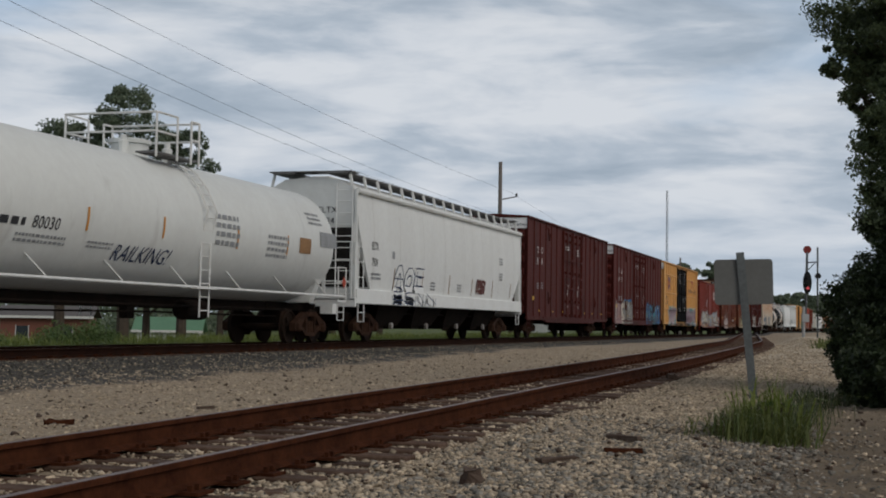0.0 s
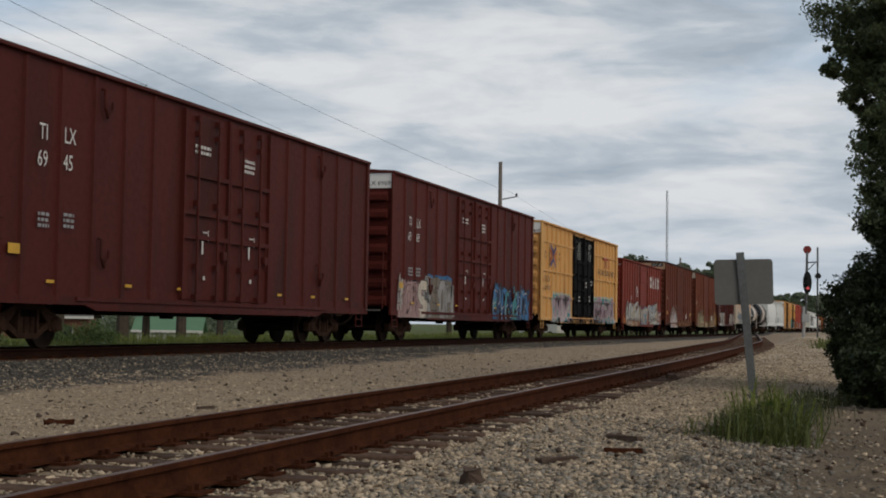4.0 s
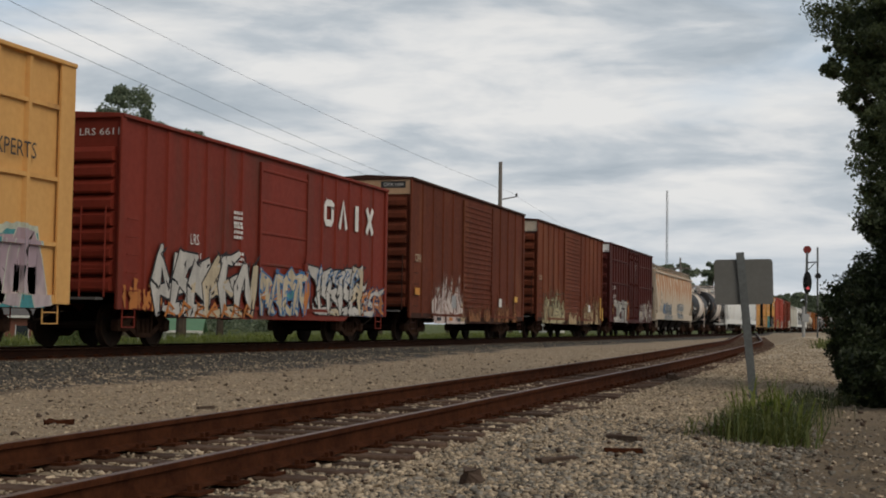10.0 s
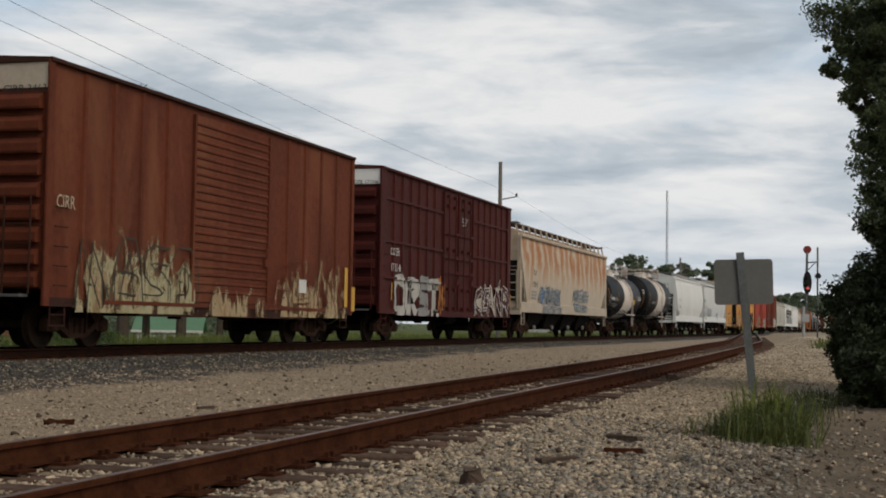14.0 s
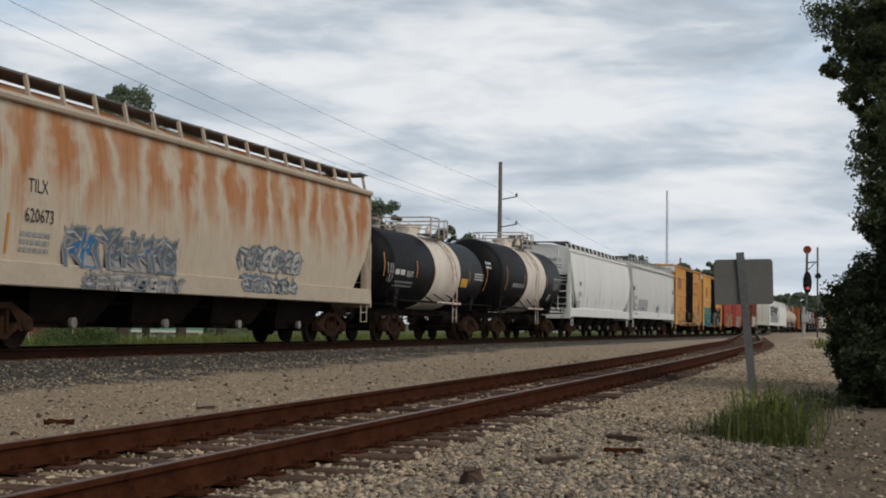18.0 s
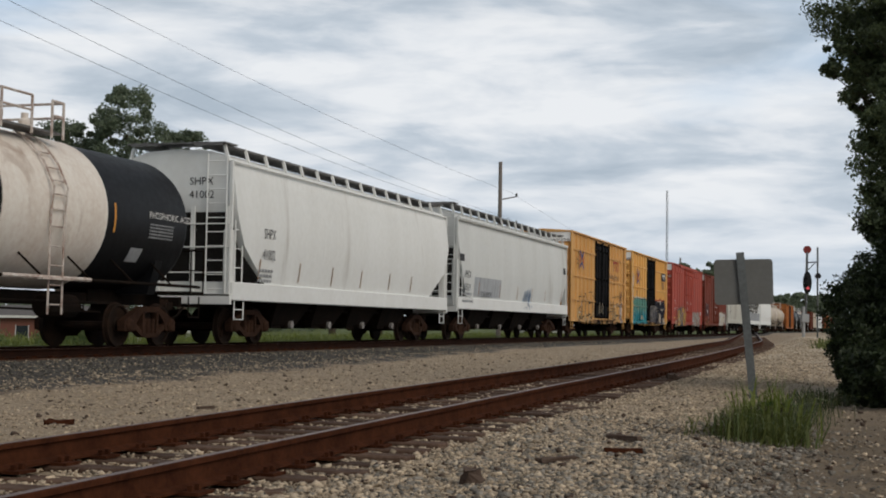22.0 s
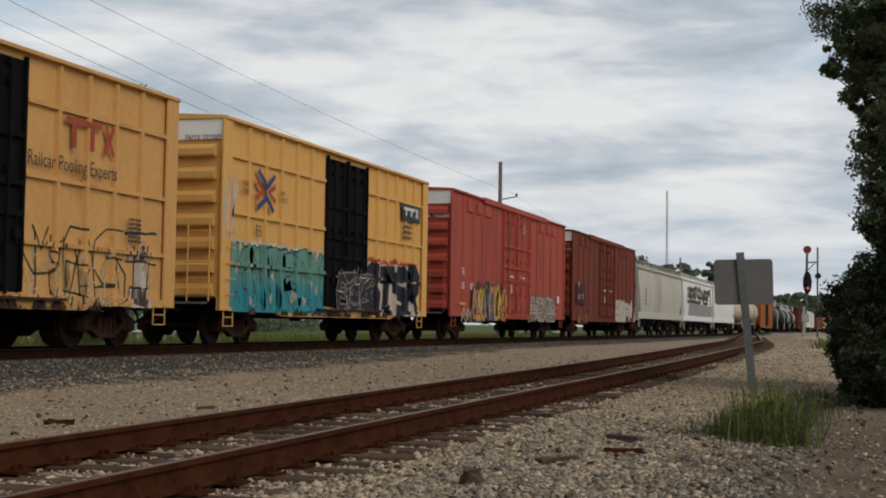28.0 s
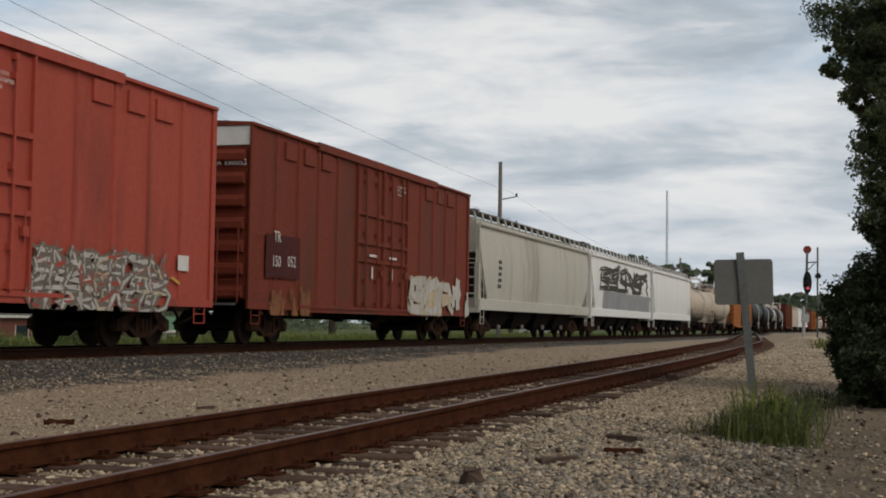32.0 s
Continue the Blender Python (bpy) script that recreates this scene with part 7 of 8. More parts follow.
words(box_i, "road", -4.49, 3.50, 0.24, M_LETTER_K, SIDE + 0.004, 0.9)
words(box_i, "FB", -5.95, 2.55, 0.40, M_LETTER_K, SIDE + 0.004, 0.85)
end_letters(box_i, "FBOX 502089", 4.66, 0.20, M_LETTER_K).location.y = -box_i["L"] / 2 + 0.050
sticker(box_i, 5.12, 6.98, 3.76, 4.31, M_LETTER_K, SIDE + 0.006)
bar_letters(box_i, 5.27, 6.89, 3.93, 4.21, "ttx", M_LETTER_W, SIDE + 0.014)
text_bars(box_i, 5.23, 3.53, 3, M_LETTER_K, SIDE + 0.006, 0.10, 0.9, 4)
piece(box_i, -7.14, -1.23, 0.70, 2.43, (G_TEALFADE,), G_BLACK, 6, 111, bed=G_TEALFADE, crust=G_WARMWHITE, edge=G_BLACK, lw=0.03, cuts=5, spots=G_CREAM)
graffiti(box_i, -0.4, 2.2, 0.80, 1.95, G_BLACK, G_TAUPE, (G_INK,), 2, 112, SIDE + 0.065, weight=0.8)
piece(box_i, 2.02, 7.10, 0.72, 2.42, (G_INK, G_BLACK), G_BLACK, 4, 115, bed=G_WARMWHITE, crust=G_LOGORED, lw=0.015, weight=0.40, cuts=3, glint=G_WARMWHITE)
scrawl(box_i, -7.78, -7.05, 2.36, 4.22, G_WHITE, 2, 114, SIDE + 0.014, 0.10)

# faded red and red-brown boxcars
words(box_j, "TR", -8.25, 2.28, 0.40, M_LETTER_W, SIDE + 0.006, 0.9)
words(box_j, "150", -8.34, 1.77, 0.40, M_LETTER_W, SIDE + 0.006, 0.9)
words(box_j, "081", -7.10, 1.77, 0.40, M_LETTER_W, SIDE + 0.006, 0.9)
end_letters(box_j, "TR 150081", 4.28, 0.20, M_LETTER_W).location.y = -box_j["L"] / 2 - 0.03
sticker(box_j, -8.49, -7.67, 1.20, 1.28, M_STICKER)
graffiti(box_j, -6.60, -3.73, 0.60, 2.11, G_YELLOW, G_BLACK, (G_ORANGE, G_PURPLE, G_NAVY), 4, 121, SIDE + 0.02, cloud=G_NAVY)
graffiti(box_j, -4.09, -1.85, 0.63, 2.09, G_YELLOW, G_BLACK, (G_ORANGE, G_PURPLE, P_SALMON), 3, 122, SIDE + 0.04)
scrawl(box_j, -8.19, -6.49, 0.56, 1.18, G_CREAM, 3, 123, SIDE + 0.014, 0.12)
y0_, y1_, z0_, z1_ = 2.33, 7.35, 0.64, 1.79
for k, (lo_, hi_) in enumerate(((0.0, 0.42), (0.30, 0.72), (0.58, 1.0))):
    graffiti(box_j, y0_ + 0.1 * k, y1_ - 0.15 * k, z0_ + (z1_ - z0_) * lo_, z0_ + (z1_ - z0_) * hi_, G_WHITE, G_TAUPE, (G_CREAM, G_WHITE, P_SALMON), 7, 124 + k, SIDE + 0.02 + 0.004 * k, weight=0.5)
sticker(box_j, 7.80, 8.29, 1.55, 1.88, M_LETTER_W)
stripes(box_j, [7.72], 1.3, 1.36, M_STICKER, w=0.4)
notice(box_j, ("CLOSE AND LOCK", "WITH DOORS BEFORE", "MOVING CAR"), 0.70, 4.65, SIDE + 0.05)
words(box_k, "TR", -8.12, 2.48, 0.40, M_LETTER_W, SIDE + 0.016, 0.9)
words(box_k, "150", -8.21, 1.86, 0.40, M_LETTER_W, SIDE + 0.016, 0.9)
words(box_k, "052", -7.25, 1.89, 0.40, M_LETTER_W, SIDE + 0.016, 0.9)
sticker(box_k, -8.58, -6.43, 1.57, 2.66, P_DARKRED, SIDE + 0.006, "repainted_panel")
end_letters(box_k, "TR 150052", 4.25, 0.20, M_LETTER_W).location.y = -box_k["L"] / 2 - 0.03
wash(box_k, 2.60, 9.53, 0.73, 2.12, G_WHITE, 9, SIDE + 0.02, 9)
worn_paint(box_k, -9.1, -4.5, 0.64, 1.8, W_RUST)
graffiti(box_k, 2.77, 7.35, 0.77, 2.09, G_WHITE, G_CREAM, (G_CREAM,), 2, 131, SIDE + 0.03)
notice(box_k, ("CLOSE AND LOCK", "WITH DOORS BEFORE", "MOVING CAR"), 1.13, 4.74, SIDE + 0.05)
for bx_ in (box_j, box_k):
    for y in (-1.1, 0.7):
        for b in ((y, y + 0.12, 1.8, 2.15), (y - 0.2, y + 0.5, 2.45, 2.52)):
            part("door_notice", boxes((SIDE + 0.05, SIDE + 0.055, *b)), M_LETTER_W, bx_)

# far hoppers
graffiti(hop_f, -7.54, 8.34, 2.49, 3.96, G_DARKOLIVE, G_DARKOLIVE, (), 5, 141, SIDE + 0.010, weight=0.35)
hop_patch(hop_f, -6.73, 9.96, 1.28, 2.47, M_GREYPATCH, "grey_repaint")
text_bars(hop_e, -7.65, 2.94, 5, M_LETTER_K, SIDE + 0.010, 0.14, 0.5, 3)

for hop_ in (hop_a, hop_b, hop_c, hop_d, hop_e, hop_f):
    hug(hop_)
# ---------- plants ----------
def leaf_material(name, col, col2):
    m = bpy.data.materials.new(name)
    m.use_nodes = True
    n = Nodes(m.node_tree)
    r = n.add("ShaderNodeNewGeometry").outputs["Random Per Island"]
    co = n.add("ShaderNodeTexCoord").outputs["Object"]
    f = n.math("ADD", n.math("MULTIPLY", r, 0.6), n.math("MULTIPLY", n.noise(co, 0.9, 3.0), 0.4))
    c = n.ramp(f, [(0.2, col), (0.8, col2)])
    d = n.add("ShaderNodeBsdfPrincipled", ins={"Base Color": c, "Roughness": 0.55})
    t = n.add("ShaderNodeBsdfTranslucent", ins={"Color": c})
    mx = n.add("ShaderNodeMixShader", ins={0: 0.38, 1: d.outputs[0], 2: t.outputs[0]})
    n.add("ShaderNodeOutputMaterial", ins={"Surface": mx.outputs[0]})
    return m


M_LEAF = leaf_material("dark_green_leaves", (0.012, 0.021, 0.008), (0.045, 0.066, 0.020))
M_TREELEAF = leaf_material("dull_green_leaves", (0.045, 0.065, 0.030), (0.140, 0.175, 0.075))
M_WEED = leaf_material("bright_weed_leaves", (0.070, 0.12, 0.030), (0.16, 0.22, 0.070))
M_PINE = leaf_material("grey_green_leaves", (0.095, 0.128, 0.082), (0.20, 0.24, 0.150))
M_GRASS = leaf_material("grass_blades", (0.062, 0.090, 0.020), (0.19, 0.205, 0.058))
M_FRESH = leaf_material("fresh_grass_blades", (0.10, 0.14, 0.022), (0.24, 0.27, 0.060))
M_DRYGRASS = leaf_material("dry_grass_blades", (0.09, 0.062, 0.035), (0.19, 0.145, 0.085))
M_DULLGRASS = leaf_material("dull_grass_blades", (0.030, 0.044, 0.016), (0.090, 0.105, 0.038))
M_BARK = material("grey_brown_bark", (0.085, 0.066, 0.050), 0.9, 0, (0.05, 0.04, 0.032), 4, 0.8, bump=0.9, bump_scale=12)


def leaf_mesh(name, centres, radii, per, size, mat, seed, flat=0.75):
    """Many small bent leaves on the shells of clumps."""
    rng = np.random.default_rng(seed)
    c = np.repeat(np.array(centres), per, axis=0)
    r = np.repeat(np.array(radii), per)
    n = len(c)
    d = rng.normal(size=(n, 3))
    d /= np.linalg.norm(d, axis=1)[:, None]
    p = c + d * (r * rng.uniform(0.25, 1.25, n) ** 0.7)[:, None] * np.array((1, 1, flat))
    a = rng.normal(size=(n, 3))
    a /= np.linalg.norm(a, axis=1)[:, None]
    b = np.cross(a, rng.normal(size=(n, 3)))
    b /= np.linalg.norm(b, axis=1)[:, None]
    s = size * rng.uniform(0.6, 1.3, n)[:, None]
    q = np.stack((p - a * s, p + b * s * 0.45, p + a * s, p - b * s * 0.45), axis=1).reshape(-1, 3)
    me = bpy.data.meshes.new(name)
    me.vertices.add(4 * n)
    me.vertices.foreach_set("co", q.ravel())
    me.loops.add(4 * n)
    me.loops.foreach_set("vertex_index", np.arange(4 * n, dtype=np.int32))
    me.polygons.add(n)
    me.polygons.foreach_set("loop_start", np.arange(0, 4 * n, 4, dtype=np.int32))
    me.update(calc_edges=True)
    me.materials.append(mat)
    return me


def tree(name, label, x, y, height, spread, crown_from, clumps, per, size, mat, seed, lean=0.0, flat=0.75, z=None, group=""):
    rng = random.Random(seed)
    base = ground_z(x, y) if z is None else z
    t = thing(name, label, "tree", group, at=(x, y, base - 0.05))
    bm = bmesh.new()
    tops = []
    r0 = height * 0.022 + 0.05
    trunk = [(lean * k * k * height, rng.uniform(-0.15, 0.15) * k, height * 0.8 * k) for k in (0, 0.25, 0.5, 0.75, 1.0)]
    tube(bm, trunk, [r0, r0 * 0.85, r0 * 0.65, r0 * 0.45, r0 * 0.15], 8)
    for i in range(9):
        f = 0.3 + 0.65 * i / 8
        p = Vector(trunk[0]).lerp(Vector(trunk[-1]), f)
        p.x = lean * f * f * height
        a = i * 2.4 + rng.uniform(-0.4, 0.4)
        l = spread * (1.05 - 0.6 * f) * rng.uniform(0.6, 1.0)
        e = p + Vector((math.cos(a) * l, math.sin(a) * l, l * 0.55))
        tube(bm, [p, p.lerp(e, 0.5) + Vector((0, 0, 0.08 * l)), e], [r0 * 0.35, r0 * 0.2, r0 * 0.06], 5)
        tops.append(e)
    part("trunk", bm, M_BARK, t, smooth=True)
    centres, radii = [], []
    for i in range(int(clumps * 1.35)):
        f = rng.random()
        zz = height * (crown_from + (1 - crown_from) * f)
        w = spread * math.sqrt(max(0.05, 1 - (2 * f - 0.85) ** 2 * 0.72)) * math.sqrt(rng.random())
        a = rng.uniform(0, math.tau)
        centres.append((lean * f * height + math.cos(a) * w, math.sin(a) * w, zz * 0.97))
        radii.append(spread * rng.uniform(0.05, 0.22))
    part("crown", leaf_mesh("crown", centres, radii, per, size, mat, seed, flat), None, t)
    return t


def bush(name, label, x, y, rx, ry, h, clumps, per, size, mat, seed, low=0.0, group="", category="bush"):
    rng = random.Random(seed)
    t = thing(name, label, category, group, at=(x, y, ground_z(x, y) - 0.03))
    bm = bmesh.new()
    for i in range(6):
        a = rng.uniform(0, math.tau)
        tube(bm, [(0.1 * math.cos(a), 0.1 * math.sin(a), 0), (rx * 0.3 * math.cos(a), ry * 0.3 * math.sin(a), h * 0.35), (rx * 0.6 * math.cos(a), ry * 0.6 * math.sin(a), h * 0.75)], [0.06, 0.04, 0.012], 5)
    part("stems", bm, M_BARK, t)
    centres, radii = [], []
    for i in range(clumps):
        a, f = rng.uniform(0, math.tau), math.sqrt(rng.random())
        zz = h * (low + (1 - low) * rng.random()) * (1 - 0.45 * f * f)
        centres.append((rx * f * math.cos(a), ry * f * math.sin(a), zz))
        radii.append(min(rx, ry) * rng.uniform(0.15, 0.35))
    part("foliage", leaf_mesh("foliage", centres, radii, per, size, mat, seed), None, t)
    return t


def blades(name, label, spots, height, mat, seed, per, spread, kind="stuff", category="grass", width=0.008, bend=1.5):
    """Tufts of narrow bent blades, two quads each."""
    rng = np.random.default_rng(seed)
    n = len(spots) * per
    base = np.repeat(np.array(spots), per, axis=0)
    base[:, :2] += rng.normal(size=(n, 2)) * spread
    ang = rng.uniform(0, math.tau, n)
    lean = rng.uniform(0.1, bend, n)
    hh = height * rng.uniform(0.25, 1.3, n)
    d = np.stack((np.cos(ang), np.sin(ang), np.zeros(n)), 1)
    s = np.stack((-np.sin(ang), np.cos(ang), np.zeros(n)), 1) * (width * rng.uniform(0.7, 1.6, n))[:, None]
    up = np.array((0, 0, 1.0))
    mid = base + up * (hh * 0.6)[:, None] + d * (hh * lean * 0.25)[:, None]
    tip = base + up * (hh * (1 - 0.25 * lean))[:, None] + d * (hh * lean * 0.8)[:, None]
    q = np.stack((base - s, base + s, mid + s * 0.8, mid - s * 0.8, tip), 1).reshape(-1, 3)
    k = np.arange(n)[:, None] * 5
    faces = np.concatenate((k + np.array((0, 1, 2, 3)), k + np.array((3, 2, 4, 4))), 1)
    me = bpy.data.meshes.new(name)
    me.from_pydata(q.tolist(), [], [f for row in faces.tolist() for f in (tuple(row[:4]), tuple(row[4:7]))])
    me.materials.append(mat)
    return tagged(new(name, me), label, category, kind=kind)



def massed_tree(label, x, y, masses, size, mat, seed):
    """A tree whose crown is given as ellipsoid masses (cx, cy, cz, rx, ry, rz, clumps, leaves a clump), beside its base."""
    rng = random.Random(seed)
    t = thing("broadleaf_tree", label, "tree", at=(x, y, ground_z(x, y) - 0.05))
    top = max(m[2] for m in masses)
    bm = bmesh.new()
    tube(bm, [(0, 0, 0), (0.05, 0.1, top * 0.4), (-0.1, 0.0, top * 0.75), (0, 0, top * 1.05)], [0.17, 0.13, 0.09, 0.03], 8)
    centres, radii, per = [], [], masses[0][7]
    for cx, cy, cz, rx, ry, rz, clumps, k in masses:
        start = Vector((0, 0, max(0.2, cz * 0.6)))
        for i in range(clumps):
            d = Vector((rng.gauss(0, 1), rng.gauss(0, 1), rng.gauss(0, 1))).normalized() * rng.random() ** 0.38
            c = Vector((cx + d.x * rx, cy + d.y * ry, cz + d.z * rz))
            centres.append(tuple(c))
            radii.append(min(rx, rz) * rng.uniform(0.07, 0.30))
            if i % 9 == 0:
                tube(bm, [start, start.lerp(c, 0.35) + Vector((0, 0, 0.22)), start.lerp(c, 0.7) + Vector((0, 0, 0.12)), c], [0.035, 0.022, 0.012, 0.004], 5)
    part("trunk", bm, M_BARK, t, smooth=True)
    part("crown", leaf_mesh("crown", centres, radii, per, size, mat, seed), None, t)
    return t


massed_tree("tall dark broadleaf tree overhanging the sandy path", 1.06, 22.1,
            [(-0.50, 0, 5.95, 1.40, 1.4, 0.95, 230, 170), (-0.60, 0.1, 5.15, 1.36, 1.3, 0.55, 190, 170), (-0.42, 0.2, 7.3, 1.6, 1.6, 1.1, 120, 170), (-0.42, 0.0, 4.45, 1.10, 1.2, 0.75, 190, 170),
             (-0.30, 0.0, 3.55, 1.08, 1.2, 0.95, 220, 170), (-0.28, 0.0, 2.75, 0.98, 1.2, 0.80, 170, 170), (0.2, 0.3, 3.8, 0.9, 1.0, 1.6, 130, 170), (0.0, 0.2, 8.7, 1.6, 1.7, 0.9, 40, 170)], 0.036, M_TREELEAF, 11)
massed_tree("dense dark green shrub at the edge of the path", 1.06, 22.3,
            [(-0.62, 0.0, 1.35, 1.16, 1.3, 0.95, 260, 220), (-0.55, -0.7, 0.70, 1.15, 1.0, 0.70, 230, 220), (-0.80, -1.7, 0.45, 0.75, 0.8, 0.55, 190, 220), (-0.1, -2.0, 0.5, 0.9, 0.9, 0.6, 150, 220),
             (-0.72, -3.3, 0.38, 0.66, 0.7, 0.50, 170, 220), (0.25, -3.3, 0.55, 0.9, 0.8, 0.75, 190, 220), (1.2, -3.0, 0.7, 1.0, 0.9, 0.9, 120, 220), (0.0, 1.6, 1.5, 1.3, 1.4, 1.2, 60, 220), (-0.28, 0.0, 2.4, 0.95, 1.2, 0.8, 130, 220)], 0.036, M_LEAF, 13)

TREES = "trees behind the railway"
for args in ((-40.2, 70.4, 15.6, 2.9, 0.45, 120, 190, 0.11, 21), (-43.5, 69.2, 13.9, 3.2, 0.40, 120, 190, 0.11, 22), (-37.2, 71.6, 12.6, 2.2, 0.40, 90, 180, 0.10, 23),
             (-41.0, 74.5, 10.2, 4.2, 0.30, 100, 130, 0.11, 24), (-52.5, 108.0, 14.2, 3.2, 0.3, 80, 120, 0.15, 25), (-47.5, 121.0, 15.8, 4.2, 0.25, 100, 120, 0.16, 26),
             (-45.0, 127.0, 14.8, 3.8, 0.25, 90, 120, 0.16, 27), (-42.0, 140.0, 13.0, 3.6, 0.25, 50, 110, 0.24, 28), (-40.0, 158.0, 12.5, 3.5, 0.25, 50, 110, 0.26, 29),
             (-36.0, 219.0, 12.6, 4.6, 0.22, 60, 110, 0.32, 30), (-31.5, 222.0, 11.0, 3.6, 0.22, 50, 110, 0.32, 31), (-34.5, 262.0, 13.2, 4.2, 0.22, 55, 110, 0.36, 32),
             (-28.5, 265.0, 13.6, 4.4, 0.22, 55, 110, 0.36, 33), (-38.5, 268.0, 11.0, 5.0, 0.2, 50, 110, 0.38, 34), (-24.5, 275.0, 12.0, 4.5, 0.22, 50, 110, 0.38, 35)):
    tree("broadleaf_tree", "tall grey-green tree behind the railway", *args[:8], M_PINE, args[8], group=TREES)
for k, (x, y, h) in enumerate(((-26.5, 415, 10.5), (-25.0, 460, 12.0), (-24.5, 520, 13.5), (-23.5, 590, 14.0), (-23.0, 670, 16.5), (-22.5, 760, 17.0), (-23.5, 850, 20.0))):
    tree("broadleaf_tree", "distant grey-green tree beside the line", x, y, h, 5.0 + 0.3 * k, 0.15, 70, 100, 0.45 + 0.05 * k, M_PINE, 140 + k, group=TREES)


def far_woods():
    rng = random.Random(77)
    centres, radii = [], []
    for i in range(520):
        y = 300 + 560 * rng.random()
        x = rng.choice((-26 - rng.random() * 40, 6 + rng.random() * 50)) if rng.random() < 0.75 else -60 - 60 * rng.random()
        h = 5 + 8 * rng.random()
        centres.append((x, y, h * rng.uniform(0.2, 0.85)))
        radii.append(rng.uniform(1.8, 4.2))
    for i in range(160):
        centres.append((-95 - 30 * rng.random(), 90 + 200 * rng.random(), rng.uniform(-1.5, 2.5)))
        radii.append(rng.uniform(2.0, 4.0))
    return tagged(new("far_woods", leaf_mesh("far_woods", centres, radii, 120, 0.5, M_PINE, 78)), "distant mixed woods along the railway", "woods", kind="stuff")


far_woods()

rng = random.Random(3)
tuft = []
for _ in range(70):
    x, y = -0.99 + rng.gauss(0, 0.14), 13.6 + rng.gauss(0, 0.30)
    tuft.append((x, y, ground_h(x, y) - 0.02))
blades("verge_grass", "fresh green grass round the foot of the sign", tuft, 0.34, M_GRASS, 5, 22, 0.13, width=0.006, bend=2.4)
tuft = []
for _ in range(26):
    x, y = -0.95 + rng.gauss(0, 0.10), 13.9 + rng.gauss(0, 0.3)
    tuft.append((x, y, ground_h(x, y) - 0.02))
blades("tall_grass", "long bent grass in the middle of the tuft", tuft, 0.58, M_FRESH, 25, 10, 0.13, width=0.007, bend=2.2)
for k, (x, y, r, h) in enumerate(((-1.02, 13.65, 0.16, 0.40), (-0.86, 13.8, 0.18, 0.46), (-0.95, 14.2, 0.20, 0.42))):
    bush("weed", "leafy green weed in the grass round the sign", x, y, r, r * 1.2, h, 12, 26, 0.022, M_WEED, 70 + k, group="weeds round the sign")
weeds = []
for k in range(44):
    y = 14.6 + 5.6 * rng.random()
    x = -1.06 + 0.40 * rng.random() + 0.02 * (y - 14.6)
    weeds.append((x, y, ground_h(x, y) - 0.02))
blades("path_weeds", "long weeds between the path and the shrubs", weeds, 0.30, M_DULLGRASS, 6, 16, 0.14, width=0.005, bend=2.0)
under = []
for k in range(60):
    x, y = -0.45 + 1.5 * rng.random(), 19.2 + 1.6 * rng.random()
    under.append((x, y, ground_h(x, y) - 0.02))
blades("shrub_edge_grass", "dull grass at the foot of the shrubs", under, 0.20, M_DULLGRASS, 16, 22, 0.12, width=0.005)
dead = []
for _ in range(8):
    x, y = -1.29 + rng.gauss(0, 0.03), 13.4 + rng.random() * 0.3
    dead.append((x, y, ground_h(x, y) - 0.02))
blades("dead_weeds", "brown dead weed stalks beside the fresh grass", dead, 0.26, M_DRYGRASS, 7, 22, 0.03, width=0.004, bend=0.8)
blades("path_edge_grass", "short grass along the sandy path", [(-1.4 + rng.random() * 1.6, 40 + rng.random() * 50, ground_z(-1.0, 60) - 0.02) for _ in range(160)], 0.30, M_GRASS, 8, 24, 0.25, width=0.014)
spots = []
for _ in range(1500):
    x, y = -19.2 - 14 * rng.random() ** 1.4, 24 + 110 * rng.random()
    spots.append((x, y, ground_z(x, y)))
blades("meadow_grass", "rough green grass behind the main line", spots, 0.62, M_FRESH, 9, 26, 0.35, width=0.016)
for k, (x, y, r, h) in enumerate(((-24.5, 33.0, 0.9, 1.0), (-23.0, 37.5, 1.2, 1.0), (-26.0, 43.0, 1.3, 1.1), (-24.0, 29.5, 1.0, 1.0), (-25.5, 35.4, 1.2, 1.1))):
    bush("weed_bush", "tall green weeds behind the main line", x, y, r, r, h, 26, 130, 0.05, M_WEED, 50 + k, group="weeds behind the track")


# ---------- sign, signal, poles, buildings ----------
M_GALV = material("weathered_galvanised_steel", (0.13, 0.14, 0.14), 0.6, 0.4, (0.075, 0.075, 0.075), 4, 0.7, bump=0.1)
M_SIGNBACK = material("dull_aluminium_sign_back", (0.145, 0.143, 0.135), 0.55, 0.3, (0.115, 0.113, 0.105), 3, 0.6, bump=0.05)
M_POLE = material("weathered_pole_wood", (0.23, 0.205, 0.185), 0.9, 0, (0.15, 0.13, 0.115), 3, 0.8, bump=0.4, streak=8)
M_WIRE = material("dark_cable", (0.05, 0.05, 0.055), 0.6, bump=0)
M_SIGNAL = material("black_signal_paint", (0.012, 0.012, 0.013), 0.6, bump=0.1)
M_SIGNALRED = material("red_marker_disc", (0.20, 0.035, 0.03), 0.6, bump=0.05)
M_SILVER = material("aluminium_mast_paint", (0.40, 0.41, 0.41), 0.5, 0.3, (0.28, 0.28, 0.27), 3, 0.5, bump=0.05)


def lamp_material(name, col, power):
    m = bpy.data.materials.new(name)
    m.use_nodes = True
    b = m.node_tree.nodes["Principled BSDF"]
    b.inputs["Base Color"].default_value = (*col, 1)
    b.inputs["Emission Color"].default_value = (*col, 1)
    b.inputs["Emission Strength"].default_value = power
    return m


